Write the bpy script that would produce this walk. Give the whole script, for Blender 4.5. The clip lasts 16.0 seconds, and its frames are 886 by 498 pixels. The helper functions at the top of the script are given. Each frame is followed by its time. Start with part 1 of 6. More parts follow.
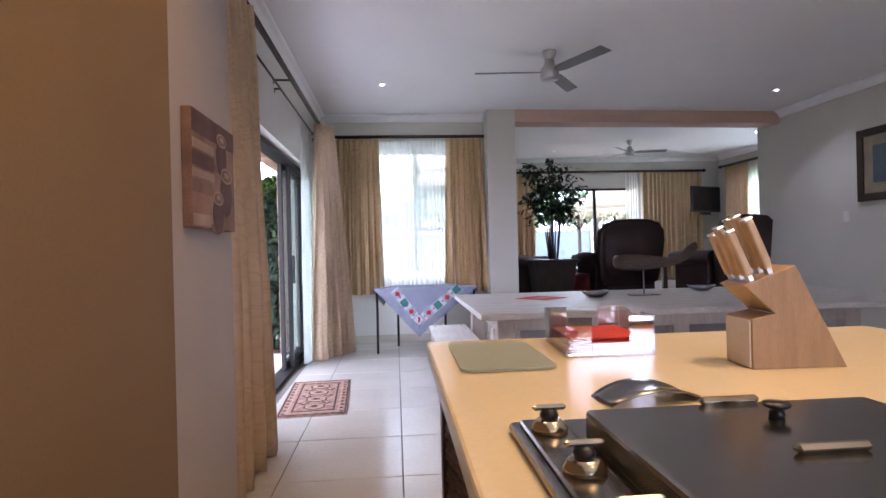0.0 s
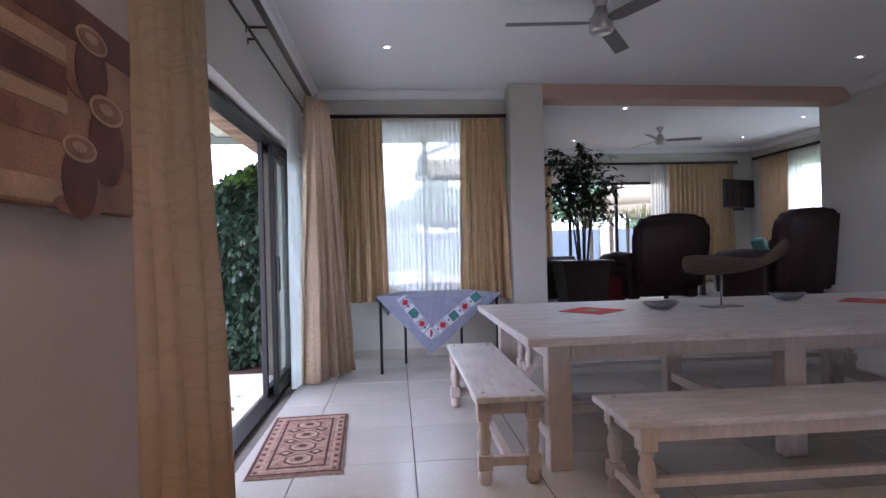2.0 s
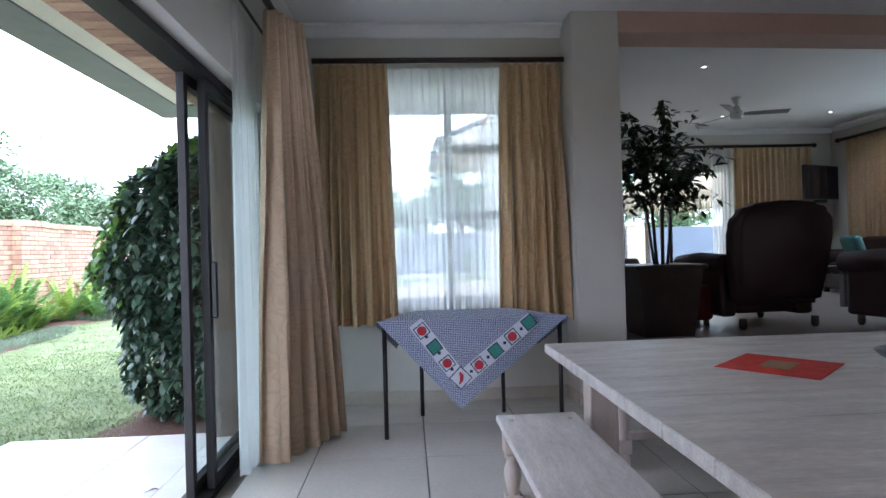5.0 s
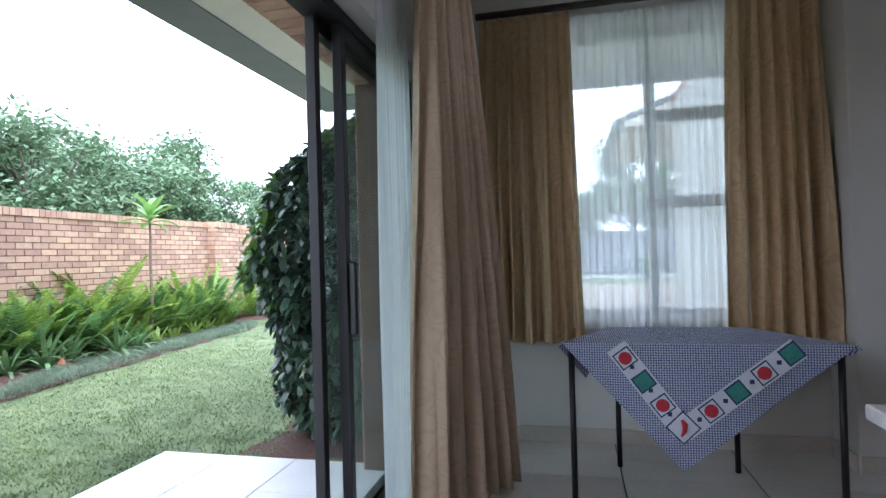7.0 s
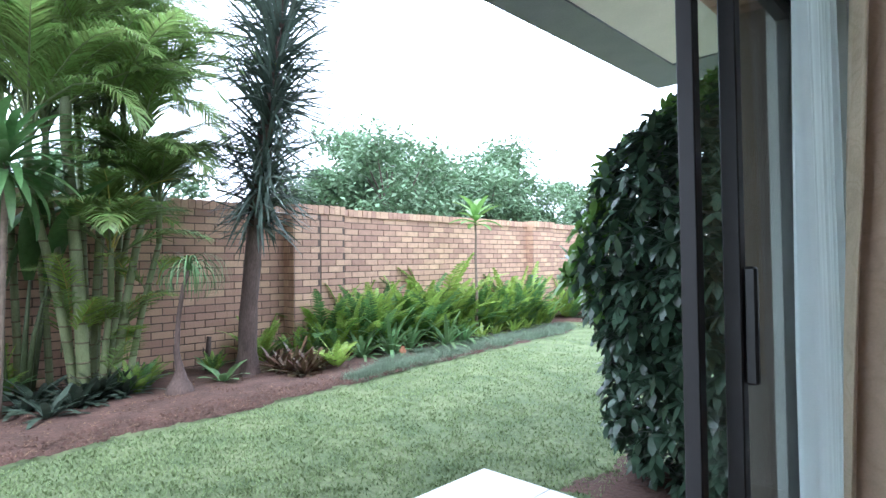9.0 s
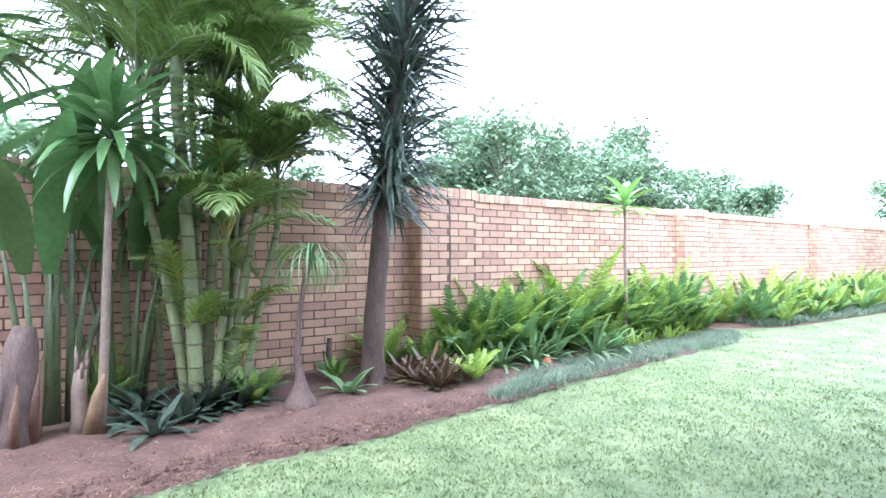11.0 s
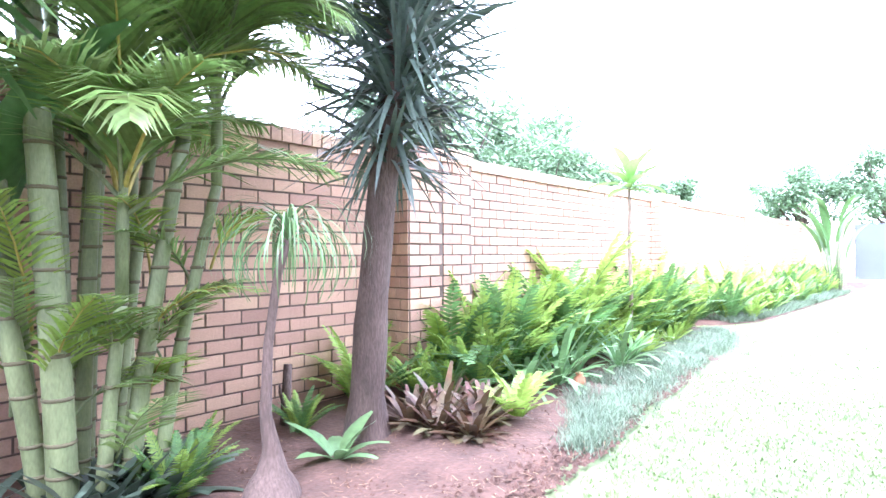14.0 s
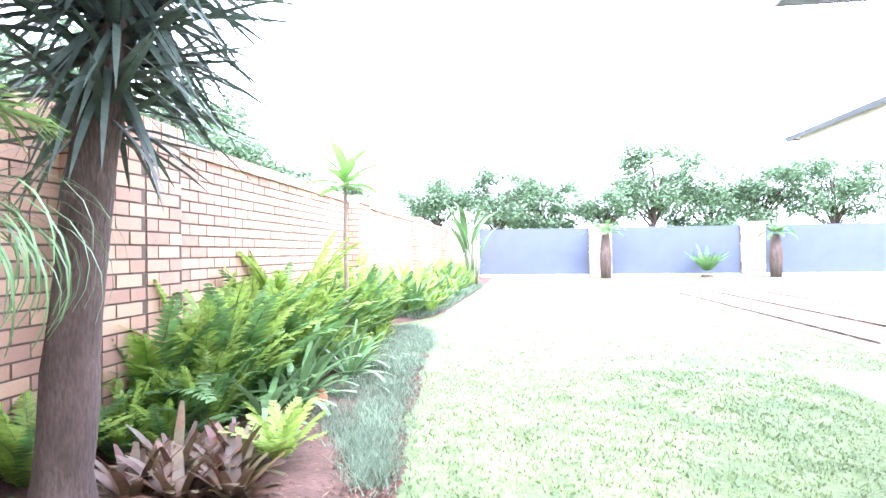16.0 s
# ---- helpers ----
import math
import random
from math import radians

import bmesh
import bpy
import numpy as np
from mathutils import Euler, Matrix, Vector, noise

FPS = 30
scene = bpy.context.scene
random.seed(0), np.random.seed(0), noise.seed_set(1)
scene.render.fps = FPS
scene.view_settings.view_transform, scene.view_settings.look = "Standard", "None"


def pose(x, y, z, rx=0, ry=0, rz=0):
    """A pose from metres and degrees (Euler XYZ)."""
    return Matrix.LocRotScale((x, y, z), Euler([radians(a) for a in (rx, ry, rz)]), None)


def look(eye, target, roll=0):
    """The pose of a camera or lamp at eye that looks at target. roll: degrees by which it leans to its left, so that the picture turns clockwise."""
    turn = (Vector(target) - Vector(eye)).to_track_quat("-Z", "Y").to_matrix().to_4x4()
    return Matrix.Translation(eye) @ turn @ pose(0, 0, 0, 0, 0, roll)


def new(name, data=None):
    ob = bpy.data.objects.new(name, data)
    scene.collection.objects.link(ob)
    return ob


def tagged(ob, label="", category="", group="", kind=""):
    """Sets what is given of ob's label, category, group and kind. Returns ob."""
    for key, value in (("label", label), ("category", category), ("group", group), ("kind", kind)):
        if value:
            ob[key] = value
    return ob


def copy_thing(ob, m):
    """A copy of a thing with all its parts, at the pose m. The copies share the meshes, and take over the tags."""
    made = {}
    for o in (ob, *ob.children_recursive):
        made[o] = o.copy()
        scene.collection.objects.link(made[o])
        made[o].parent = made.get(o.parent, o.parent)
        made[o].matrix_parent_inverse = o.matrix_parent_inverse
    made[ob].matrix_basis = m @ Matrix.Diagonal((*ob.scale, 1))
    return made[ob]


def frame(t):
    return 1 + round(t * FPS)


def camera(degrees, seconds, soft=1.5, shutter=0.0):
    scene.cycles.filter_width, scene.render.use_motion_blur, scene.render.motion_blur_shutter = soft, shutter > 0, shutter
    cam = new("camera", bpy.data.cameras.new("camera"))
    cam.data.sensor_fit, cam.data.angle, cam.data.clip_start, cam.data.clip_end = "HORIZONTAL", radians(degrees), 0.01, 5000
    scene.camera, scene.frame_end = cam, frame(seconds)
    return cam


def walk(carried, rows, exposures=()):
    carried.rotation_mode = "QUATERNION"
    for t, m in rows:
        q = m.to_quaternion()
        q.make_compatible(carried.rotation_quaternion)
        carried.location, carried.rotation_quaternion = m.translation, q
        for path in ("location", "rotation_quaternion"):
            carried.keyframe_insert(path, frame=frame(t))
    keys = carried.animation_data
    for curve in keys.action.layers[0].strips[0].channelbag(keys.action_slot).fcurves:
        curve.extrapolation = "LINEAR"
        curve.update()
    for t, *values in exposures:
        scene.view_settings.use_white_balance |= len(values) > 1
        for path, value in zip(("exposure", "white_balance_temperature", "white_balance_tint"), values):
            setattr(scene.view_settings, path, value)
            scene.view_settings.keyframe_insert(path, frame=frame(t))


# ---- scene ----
cam = camera(76.4, 16.0)
METRES, EYE, TILT, LEAN, TURN = 8.64, 1.165, 0.0, 0.0, -4.8
ROWS = [
    (0.0, 0.0, 0.0, 0.0, 0.0, 0.04, 1.39),
    (0.5, -0.0022, 0.0295, -0.0005, -0.05, 0.0, 1.41),
    (1.0, -0.0055, 0.0607, -0.0001, -0.05, -0.02, 1.43),
    (1.5, -0.0124, 0.094, 0.0012, 0.01, 0.01, 1.49),
    (2.0, -0.0177, 0.1241, 0.0001, 0.06, 0.01, 1.46),
    (2.5, -0.0188, 0.1593, 0.0006, 0.13, 0.07, 1.51),
    (3.0, -0.0216, 0.1919, -0.0012, 0.17, 0.03, 1.53),
    (3.5, -0.0247, 0.2267, 0.0002, 0.18, 0.06, 1.52),
    (6.0, -0.044, 0.3882, -0.0003, 5.25, 0.22, 1.69),
    (6.5, -0.0503, 0.4079, -0.002, 11.38, 0.46, 1.64),
    (7.0, -0.0601, 0.429, -0.001, 17.72, 0.59, 1.57),
    (7.5, -0.0702, 0.4451, -0.0017, 24.53, 0.75, 1.43),
    (8.0, -0.0817, 0.4631, -0.0022, 32.9, 1.01, 1.2),
    (8.5, -0.0926, 0.4767, -0.0018, 42.18, 1.18, 0.91),
    (9.0, -0.1134, 0.4892, -0.0005, 48.79, 1.26, 0.72),
    (9.5, -0.1354, 0.4993, 0.0006, 53.58, 1.18, 0.6),
    (12.0, -0.3426, 0.5257, -0.0059, 58.85, 0.82, 0.24),
    (12.5, -0.3807, 0.5297, -0.0057, 58.61, 0.76, 0.27),
    (13.0, -0.4227, 0.5392, -0.015, 57.11, 0.69, 0.24),
    (13.5, -0.4599, 0.5423, -0.0155, 53.81, 0.7, 0.3),
    (14.0, -0.4904, 0.5424, -0.0157, 46.44, 0.62, 0.42),
    (14.5, -0.5189, 0.5516, -0.0176, 38.29, 0.65, 0.64),
    (15.0, -0.5442, 0.5558, -0.0168, 29.84, 0.59, 0.79),
    (15.5, -0.5664, 0.5548, -0.0159, 20.52, 0.56, 0.86),
    (16.0, -0.5857, 0.5595, -0.0134, 12.06, 0.35, 0.73),
]
EXPOSURES = [(0.0, 3.05, 5600, 26), (1.5, 2.65, 5550, 28), (3.5, 2.1, 5400, 20), (6.0, 2.15, 5500, 16), (6.5, 2.05, 5500, 16), (7.5, 1.35, 5400, 13), (9.0, 1.6, 5350, 12), (9.7, 1.72, 5450, 12), (12.0, 2.68, 5200, 22), (13.5, 3.1, 5250, 23), (14.5, 3.08, 5400, 24), (16.0, 2.72, 5500, 23)]
walk(cam, [(t, pose(0, 0, EYE, TILT, LEAN, TURN) @ pose(METRES * x, METRES * y, METRES * z, 90 + pitch, roll, yaw)) for t, x, y, z, yaw, pitch, roll in ROWS], EXPOSURES)

# ---- world and large lights ----
world = bpy.data.worlds.new("overcast_sky")
scene.world = world
world.use_nodes = True
wn, wl = world.node_tree.nodes, world.node_tree.links
sky = wn.new("ShaderNodeTexSky")
sky.sky_type, sky.sun_disc = "NISHITA", False
sky.sun_elevation, sky.sun_rotation = radians(58), radians(200)
cloud = wn.new("ShaderNodeMix")
cloud.data_type = "RGBA"
cloud.inputs["Factor"].default_value = 0.88
wl.new(sky.outputs[0], cloud.inputs["A"])
cloud.inputs["B"].default_value = (16.0, 16.5, 17.2, 1)
wl.new(cloud.outputs["Result"], wn["Background"].inputs[0])
wn["Background"].inputs[1].default_value = 0.1
sun = new("sun", bpy.data.lights.new("sun", "SUN"))
sun.data.energy, sun.data.angle, sun.data.color = 1.1, radians(20), (1, 0.96, 0.9)
sun.matrix_world = look((6, -9, 18), (0, 4, 0))


def lamp(name, x, y, z, watts, colour, size=0.08, spread=1.4):
    ob = new(name, bpy.data.lights.new(name, "SPOT"))
    d = ob.data
    d.energy, d.color, d.spot_size, d.spot_blend, d.shadow_soft_size = watts, colour, spread * 1.6, 0.8, size
    ob.matrix_world = pose(x, y, z)
    return ob


WARM, NEUTRAL = (1.0, 0.62, 0.24), (0.94, 0.95, 1.0)
# the third lamp is added, unseen, to warm the wall and door curtain
for lx, ly, w in ((0.85, 0.8, 11), (1.3, -0.6, 5), (-0.05, 1.5, 5)):
    lamp("kitchen_lamp", lx, ly, 2.84, w, WARM)
for lx, ly in ((-0.1, 5.9), (4.39, 6.1)):
    lamp("downlight_lamp", lx, ly, 2.84, 2.5, NEUTRAL)
for lx, ly in ((3.3, 9.0), (6.5, 9.6), (6.5, 11.2), (3.3, 11.4)):
    lamp("living_lamp", lx, ly, 3.06, 5, NEUTRAL)

# added fill lamp at an unseen opening, lifts the ceiling and room
south_fill = new("kitchen_window_daylight", bpy.data.lights.new("kitchen_window_daylight", "AREA"))
south_fill.data.shape, south_fill.data.size, south_fill.data.size_y, south_fill.data.energy, south_fill.data.color = "RECTANGLE", 1.1, 1.0, 1.9, (0.92, 0.96, 1.0)
south_fill.matrix_world = look((1.8, -3.19, 1.55), (2.0, 1.2, 3.2))


# ---- materials ----
def mat(name, col, rough=0.6, metal=0.0, var=0.12, scale=5.0, fine=70.0, bump=0.08, col2=None, rnd=0.0, trans=0.0, coat=0.0, stretch=None, alpha=1.0):
    m = bpy.data.materials.new(name)
    m.use_nodes = True
    n, l = m.node_tree.nodes, m.node_tree.links
    b = n["Principled BSDF"]
    tc = n.new("ShaderNodeTexCoord")
    src = tc.outputs["Object"]
    if stretch:
        mp = n.new("ShaderNodeMapping")
        mp.inputs["Scale"].default_value = stretch
        l.new(src, mp.inputs[0])
        src = mp.outputs[0]
    big, small = n.new("ShaderNodeTexNoise"), n.new("ShaderNodeTexNoise")
    big.inputs["Scale"].default_value, big.inputs["Detail"].default_value = scale, 4
    small.inputs["Scale"].default_value, small.inputs["Detail"].default_value = fine, 3
    l.new(src, big.inputs["Vector"])
    l.new(src, small.inputs["Vector"])
    ramp = n.new("ShaderNodeMapRange")
    ramp.inputs[1].default_value, ramp.inputs[2].default_value = 0.3, 0.7
    l.new(big.outputs["Fac"], ramp.inputs[0])
    mix = n.new("ShaderNodeMix")
    mix.data_type = "RGBA"
    a = [c * (1 - var) for c in col]
    c2 = list(col2) if col2 else [min(1, c * (1 + var)) for c in col]
    mix.inputs["A"].default_value, mix.inputs["B"].default_value = (*a, 1), (*c2, 1)
    l.new(ramp.outputs[0], mix.inputs["Factor"])
    hsv = n.new("ShaderNodeHueSaturation")
    l.new(mix.outputs["Result"], hsv.inputs["Color"])
    val = n.new("ShaderNodeMapRange")
    val.inputs[1].default_value, val.inputs[2].default_value = 0.25, 0.75
    val.inputs[3].default_value, val.inputs[4].default_value = 1 - var, 1 + var
    l.new(small.outputs["Fac"], val.inputs[0])
    out = val.outputs[0]
    if rnd:
        oi = n.new("ShaderNodeObjectInfo")
        geo = n.new("ShaderNodeNewGeometry")
        add = n.new("ShaderNodeMath")
        l.new(oi.outputs["Random"], add.inputs[0])
        l.new(geo.outputs["Random Per Island"], add.inputs[1])
        fr = n.new("ShaderNodeMath")
        fr.operation = "FRACT"
        l.new(add.outputs[0], fr.inputs[0])
        rr = n.new("ShaderNodeMapRange")
        rr.inputs[3].default_value, rr.inputs[4].default_value = 1 - rnd, 1 + rnd
        l.new(fr.outputs[0], rr.inputs[0])
        mul = n.new("ShaderNodeMath")
        mul.operation = "MULTIPLY"
        l.new(out, mul.inputs[0])
        l.new(rr.outputs[0], mul.inputs[1])
        out = mul.outputs[0]
        hr = n.new("ShaderNodeMapRange")
        hr.inputs[3].default_value, hr.inputs[4].default_value = 0.5 - rnd * 0.05, 0.5 + rnd * 0.05
        l.new(fr.outputs[0], hr.inputs[0])
        l.new(hr.outputs[0], hsv.inputs["Hue"])
    l.new(out, hsv.inputs["Value"])
    l.new(hsv.outputs[0], b.inputs["Base Color"])
    b.inputs["Roughness"].default_value, b.inputs["Metallic"].default_value = rough, metal
    b.inputs["Coat Weight"].default_value = coat
    if bump:
        bp = n.new("ShaderNodeBump")
        bp.inputs["Strength"].default_value, bp.inputs["Distance"].default_value = bump, 0.01
        l.new(small.outputs["Fac"], bp.inputs["Height"])
        l.new(bp.outputs[0], b.inputs["Normal"])
    if trans:
        tr = n.new("ShaderNodeBsdfTranslucent")
        l.new(hsv.outputs[0], tr.inputs[0])
        ms = n.new("ShaderNodeMixShader")
        ms.inputs[0].default_value = trans
        l.new(b.outputs[0], ms.inputs[1])
        l.new(tr.outputs[0], ms.inputs[2])
        l.new(ms.outputs[0], n["Material Output"].inputs[0])
        last = ms
    else:
        last = b
    if alpha < 1:
        tp, m2 = n.new("ShaderNodeBsdfTransparent"), n.new("ShaderNodeMixShader")
        m2.inputs[0].default_value = alpha
        l.new(tp.outputs[0], m2.inputs[1])
        l.new(last.outputs[0], m2.inputs[2])
        l.new(m2.outputs[0], n["Material Output"].inputs[0])
    return m


def glass(name, tint=(0.94, 0.98, 0.97), rough=0.0, gloss=0.07):
    m = bpy.data.materials.new(name)
    m.use_nodes = True
    n, l = m.node_tree.nodes, m.node_tree.links
    n.remove(n["Principled BSDF"])
    t, g, mx, fr = n.new("ShaderNodeBsdfTransparent"), n.new("ShaderNodeBsdfGlossy"), n.new("ShaderNodeMixShader"), n.new("ShaderNodeLayerWeight")
    t.inputs[0].default_value = (*tint, 1)
    g.inputs["Roughness"].default_value = rough
    pw, sc = n.new("ShaderNodeMath"), n.new("ShaderNodeMath")
    pw.operation, pw.inputs[1].default_value = "POWER", 4.0
    sc.operation, sc.inputs[1].default_value, sc.inputs[2].default_value = "MULTIPLY_ADD", 0.4, gloss * 0.5
    l.new(fr.outputs["Facing"], pw.inputs[0])
    l.new(pw.outputs[0], sc.inputs[0])
    l.new(sc.outputs[0], mx.inputs[0])
    l.new(t.outputs[0], mx.inputs[1])
    l.new(g.outputs[0], mx.inputs[2])
    l.new(mx.outputs[0], n["Material Output"].inputs[0])
    return m


def damask(name, c1, c2, trans=0.25):
    m = mat(name, c1, 0.75, 0, 0.06, 4, 160, 0.15, trans=trans)
    n, l = m.node_tree.nodes, m.node_tree.links
    tc, mp = n.new("ShaderNodeTexCoord"), n.new("ShaderNodeMapping")
    l.new(tc.outputs["UV"], mp.inputs[0])
    w = n.new("ShaderNodeTexNoise")
    w.inputs["Scale"].default_value, w.inputs["Detail"].default_value, w.inputs["Distortion"].default_value = 6.5, 0.4, 1.3
    l.new(mp.outputs[0], w.inputs["Vector"])
    mul, fr = n.new("ShaderNodeMath"), n.new("ShaderNodeMath")
    mul.operation, fr.operation = "MULTIPLY", "PINGPONG"
    mul.inputs[1].default_value, fr.inputs[1].default_value = 11.0, 1.0
    l.new(w.outputs["Fac"], mul.inputs[0])
    l.new(mul.outputs[0], fr.inputs[0])
    r = n.new("ShaderNodeMapRange")
    r.inputs[1].default_value, r.inputs[2].default_value = 0.45, 0.95
    l.new(fr.outputs[0], r.inputs[0])
    mix = next(x for x in n if x.bl_idname == "ShaderNodeMix")
    hsv = next(x for x in n if x.bl_idname == "ShaderNodeHueSaturation")
    m2 = n.new("ShaderNodeMix")
    m2.data_type = "RGBA"
    l.new(r.outputs[0], m2.inputs["Factor"])
    l.new(mix.outputs["Result"], m2.inputs["A"])
    m2.inputs["B"].default_value = (*c2, 1)
    l.new(m2.outputs["Result"], hsv.inputs["Color"])
    return m


def gingham(name, c1, c2, scale):
    m = mat(name, c1, 0.8, 0, 0.05, 5, 200, 0.2, trans=0.1)
    n, l = m.node_tree.nodes, m.node_tree.links
    tc, ck = n.new("ShaderNodeTexCoord"), n.new("ShaderNodeTexChecker")
    ck.inputs["Scale"].default_value = scale
    ck.inputs[1].default_value, ck.inputs[2].default_value = (*c1, 1), (*c2, 1)
    l.new(tc.outputs["UV"], ck.inputs[0])
    hsv = next(x for x in n if x.bl_idname == "ShaderNodeHueSaturation")
    l.new(ck.outputs[0], hsv.inputs["Color"])
    return m


def glow(name, col, power):
    m = bpy.data.materials.new(name)
    m.use_nodes = True
    b = m.node_tree.nodes["Principled BSDF"]
    b.inputs["Base Color"].default_value = (*col, 1)
    b.inputs["Emission Color"].default_value, b.inputs["Emission Strength"].default_value = (*col, 1), power
    return m


PLASTER = mat("cream_wall_paint", (0.62, 0.60, 0.55), 0.75, var=0.03, scale=1.5, fine=120, bump=0.06)
CEIL = mat("ceiling_paint", (0.84, 0.83, 0.84), 0.8, var=0.02, scale=1.2, fine=90, bump=0.04)
# plaster with the wall end's dim, warm light put into its colour
DIM_PLASTER = mat("dim_plaster", (0.44, 0.385, 0.36), 0.75, var=0.04, scale=1.5, fine=120, bump=0.06)
TAN = mat("tan_wall_paint", (0.21, 0.13, 0.055), 0.7, var=0.06, scale=1.2, fine=120)
PEACH = mat("peach_beam_paint", (0.62, 0.42, 0.34), 0.7, var=0.06, scale=2)
SKIRT = mat("skirting_tile", (0.5, 0.45, 0.38), 0.4, var=0.06)
TILE = mat("beige_floor_tile", (0.60, 0.57, 0.52), 0.22, var=0.05, scale=2.2, fine=40, bump=0.02, rnd=0.04)
GROUT = mat("dark_grout", (0.16, 0.14, 0.12), 0.9, var=0.15)
PATIO = mat("patio_tile", (0.80, 0.79, 0.77), 0.45, var=0.05, scale=3, fine=60, bump=0.03, rnd=0.03)
WOODFLOOR = mat("living_floor", (0.30, 0.26, 0.24), 0.3, var=0.1, scale=3, fine=30)
BRONZE = mat("bronze_aluminium", (0.013, 0.011, 0.011), 0.5, 0.0, var=0.1, bump=0.01)
FANBLADE = mat("grey_fan_blade", (0.20, 0.20, 0.205), 0.45, 0.3, var=0.05, fine=120, bump=0.01)
PANE = glass("window_glass")
RODWOOD = mat("dark_rod_wood", (0.045, 0.028, 0.02), 0.4, var=0.25, scale=9, fine=60, stretch=(1, 1, 0.2))
CURTAIN = damask("patterned_curtain", (0.57, 0.41, 0.235), (0.50, 0.35, 0.19), 0.19)
CURTAIN_DOOR = damask("patterned_door_curtain", (0.63, 0.475, 0.33), (0.575, 0.425, 0.285), 0.10)
SHEER = mat("white_sheer", (0.93, 0.94, 0.95), 0.8, var=0.02, scale=6, fine=200, bump=0.05, trans=0.9, alpha=0.72)
WHITEWOOD = mat("whitewashed_wood", (0.68, 0.635, 0.61), 0.34, var=0.15, scale=4, fine=34, bump=0.12, stretch=(1, 5, 5))
# browner whitewash for legs and rails: shade under the tops put into the colour
WHITEWOOD_SHADED = mat("whitewashed_wood_shaded", (0.62, 0.53, 0.47), 0.45, var=0.09, scale=6, fine=40, bump=0.1, stretch=(5, 5, 1))
STEEL = mat("brushed_steel", (0.55, 0.54, 0.53), 0.28, 1.0, var=0.05, scale=8, fine=220, bump=0.02, stretch=(1, 30, 30))
DARKSTEEL = mat("hob_steel", (0.33, 0.31, 0.29), 0.2, 1.0, var=0.05, scale=8, fine=160, bump=0.01)
BRASSY = mat("steel_knob", (0.62, 0.56, 0.46), 0.18, 1.0, var=0.04, bump=0.0)
BLACK = mat("black_plastic", (0.015, 0.014, 0.014), 0.35, var=0.2, bump=0.02)
COUNTER = mat("cream_counter", (0.80, 0.69, 0.47), 0.25, var=0.03, scale=3, fine=150, bump=0.01)
CABINET = mat("cabinet_wood", (0.12, 0.07, 0.045), 0.5, var=0.2)
WICKER = mat("dark_wicker", (0.10, 0.055, 0.03), 0.6, var=0.35, scale=20, fine=60, bump=0.5)
LEATHER = mat("dark_brown_leather", (0.026, 0.010, 0.008), 0.55, var=0.25, scale=5, fine=120, bump=0.25)
DARKWOOD = mat("dark_wood", (0.035, 0.02, 0.014), 0.4, var=0.25, scale=6, fine=40)
RED = mat("red_cloth", (0.55, 0.045, 0.03), 0.7, var=0.12, scale=12, fine=150, bump=0.15)
REDSHINY = mat("red_placemat", (0.62, 0.03, 0.015), 0.55, var=0.2, scale=14)
DARKRED = mat("dark_red_upholstery", (0.16, 0.018, 0.018), 0.7, var=0.15, scale=10, fine=120, bump=0.2)
TEAL = mat("teal_cushion", (0.06, 0.16, 0.16), 0.8, var=0.15, bump=0.2)
PEWTER = mat("pewter_bowl", (0.32, 0.32, 0.34), 0.3, 0.9, var=0.12)
DRIFT = mat("driftwood", (0.10, 0.068, 0.052), 0.75, var=0.2, scale=8, fine=60, bump=0.3, stretch=(2, 8, 8))
BLOCKWOOD = mat("bamboo_block", (0.36, 0.22, 0.10), 0.42, var=0.12, scale=6, fine=60, bump=0.05, stretch=(8, 8, 1))
BLOCKFACE = mat("pale_block_end", (0.62, 0.56, 0.50), 0.45, var=0.06, bump=0.04)
HANDLEWOOD = mat("pale_knife_handle", (0.56, 0.42, 0.27), 0.4, var=0.15, scale=10, stretch=(1, 1, 0.3))
BOARD = mat("green_glass_board", (0.33, 0.37, 0.29), 0.3, var=0.04, fine=260, bump=0.08)
ACRYLIC = glass("clear_acrylic", (0.86, 0.80, 0.80), 0.04, 0.5)
CLOTH = gingham("blue_gingham", (0.55, 0.58, 0.66), (0.07, 0.09, 0.24), 2.7)
CLOTHPALE = mat("pale_cloth", (0.66, 0.68, 0.74), 0.8, var=0.05, bump=0.1)
CLOTHGREEN = mat("green_motif", (0.05, 0.24, 0.20), 0.8, var=0.15)
CLOTHRED = mat("red_motif", (0.5, 0.03, 0.05), 0.8, var=0.15)
NAVY = mat("navy_motif", (0.03, 0.04, 0.12), 0.8)
RUGBASE = mat("rug_pile", (0.34, 0.17, 0.13), 0.95, var=0.3, scale=22, fine=120, bump=0.5, col2=(0.44, 0.28, 0.21))
RUGDARK = mat("rug_dark_pile", (0.07, 0.03, 0.03), 0.95, var=0.3, scale=30, fine=120, bump=0.5)
RUGPALE = mat("rug_pale_pile", (0.43, 0.28, 0.205), 0.95, var=0.25, scale=30, fine=120, bump=0.5)
SCREEN = mat("tv_screen", (0.008, 0.008, 0.01), 0.12, var=0.05, bump=0)
WHITEPLASTIC = mat("white_plastic", (0.75, 0.74, 0.72), 0.35, var=0.02, bump=0.01)
BULB = glow("lamp_glow", (1.0, 0.9, 0.75), 14)
BRICK = mat("face_brick", (0.465, 0.295, 0.205), 0.85, var=0.10, scale=14, fine=90, bump=0.35, rnd=0.2)
MORTAR = mat("brick_mortar", (0.13, 0.095, 0.075), 0.95, var=0.12, bump=0.4)
SOFFIT = mat("soffit_paint", (0.74, 0.69, 0.61), 0.8, var=0.04, bump=0.03)
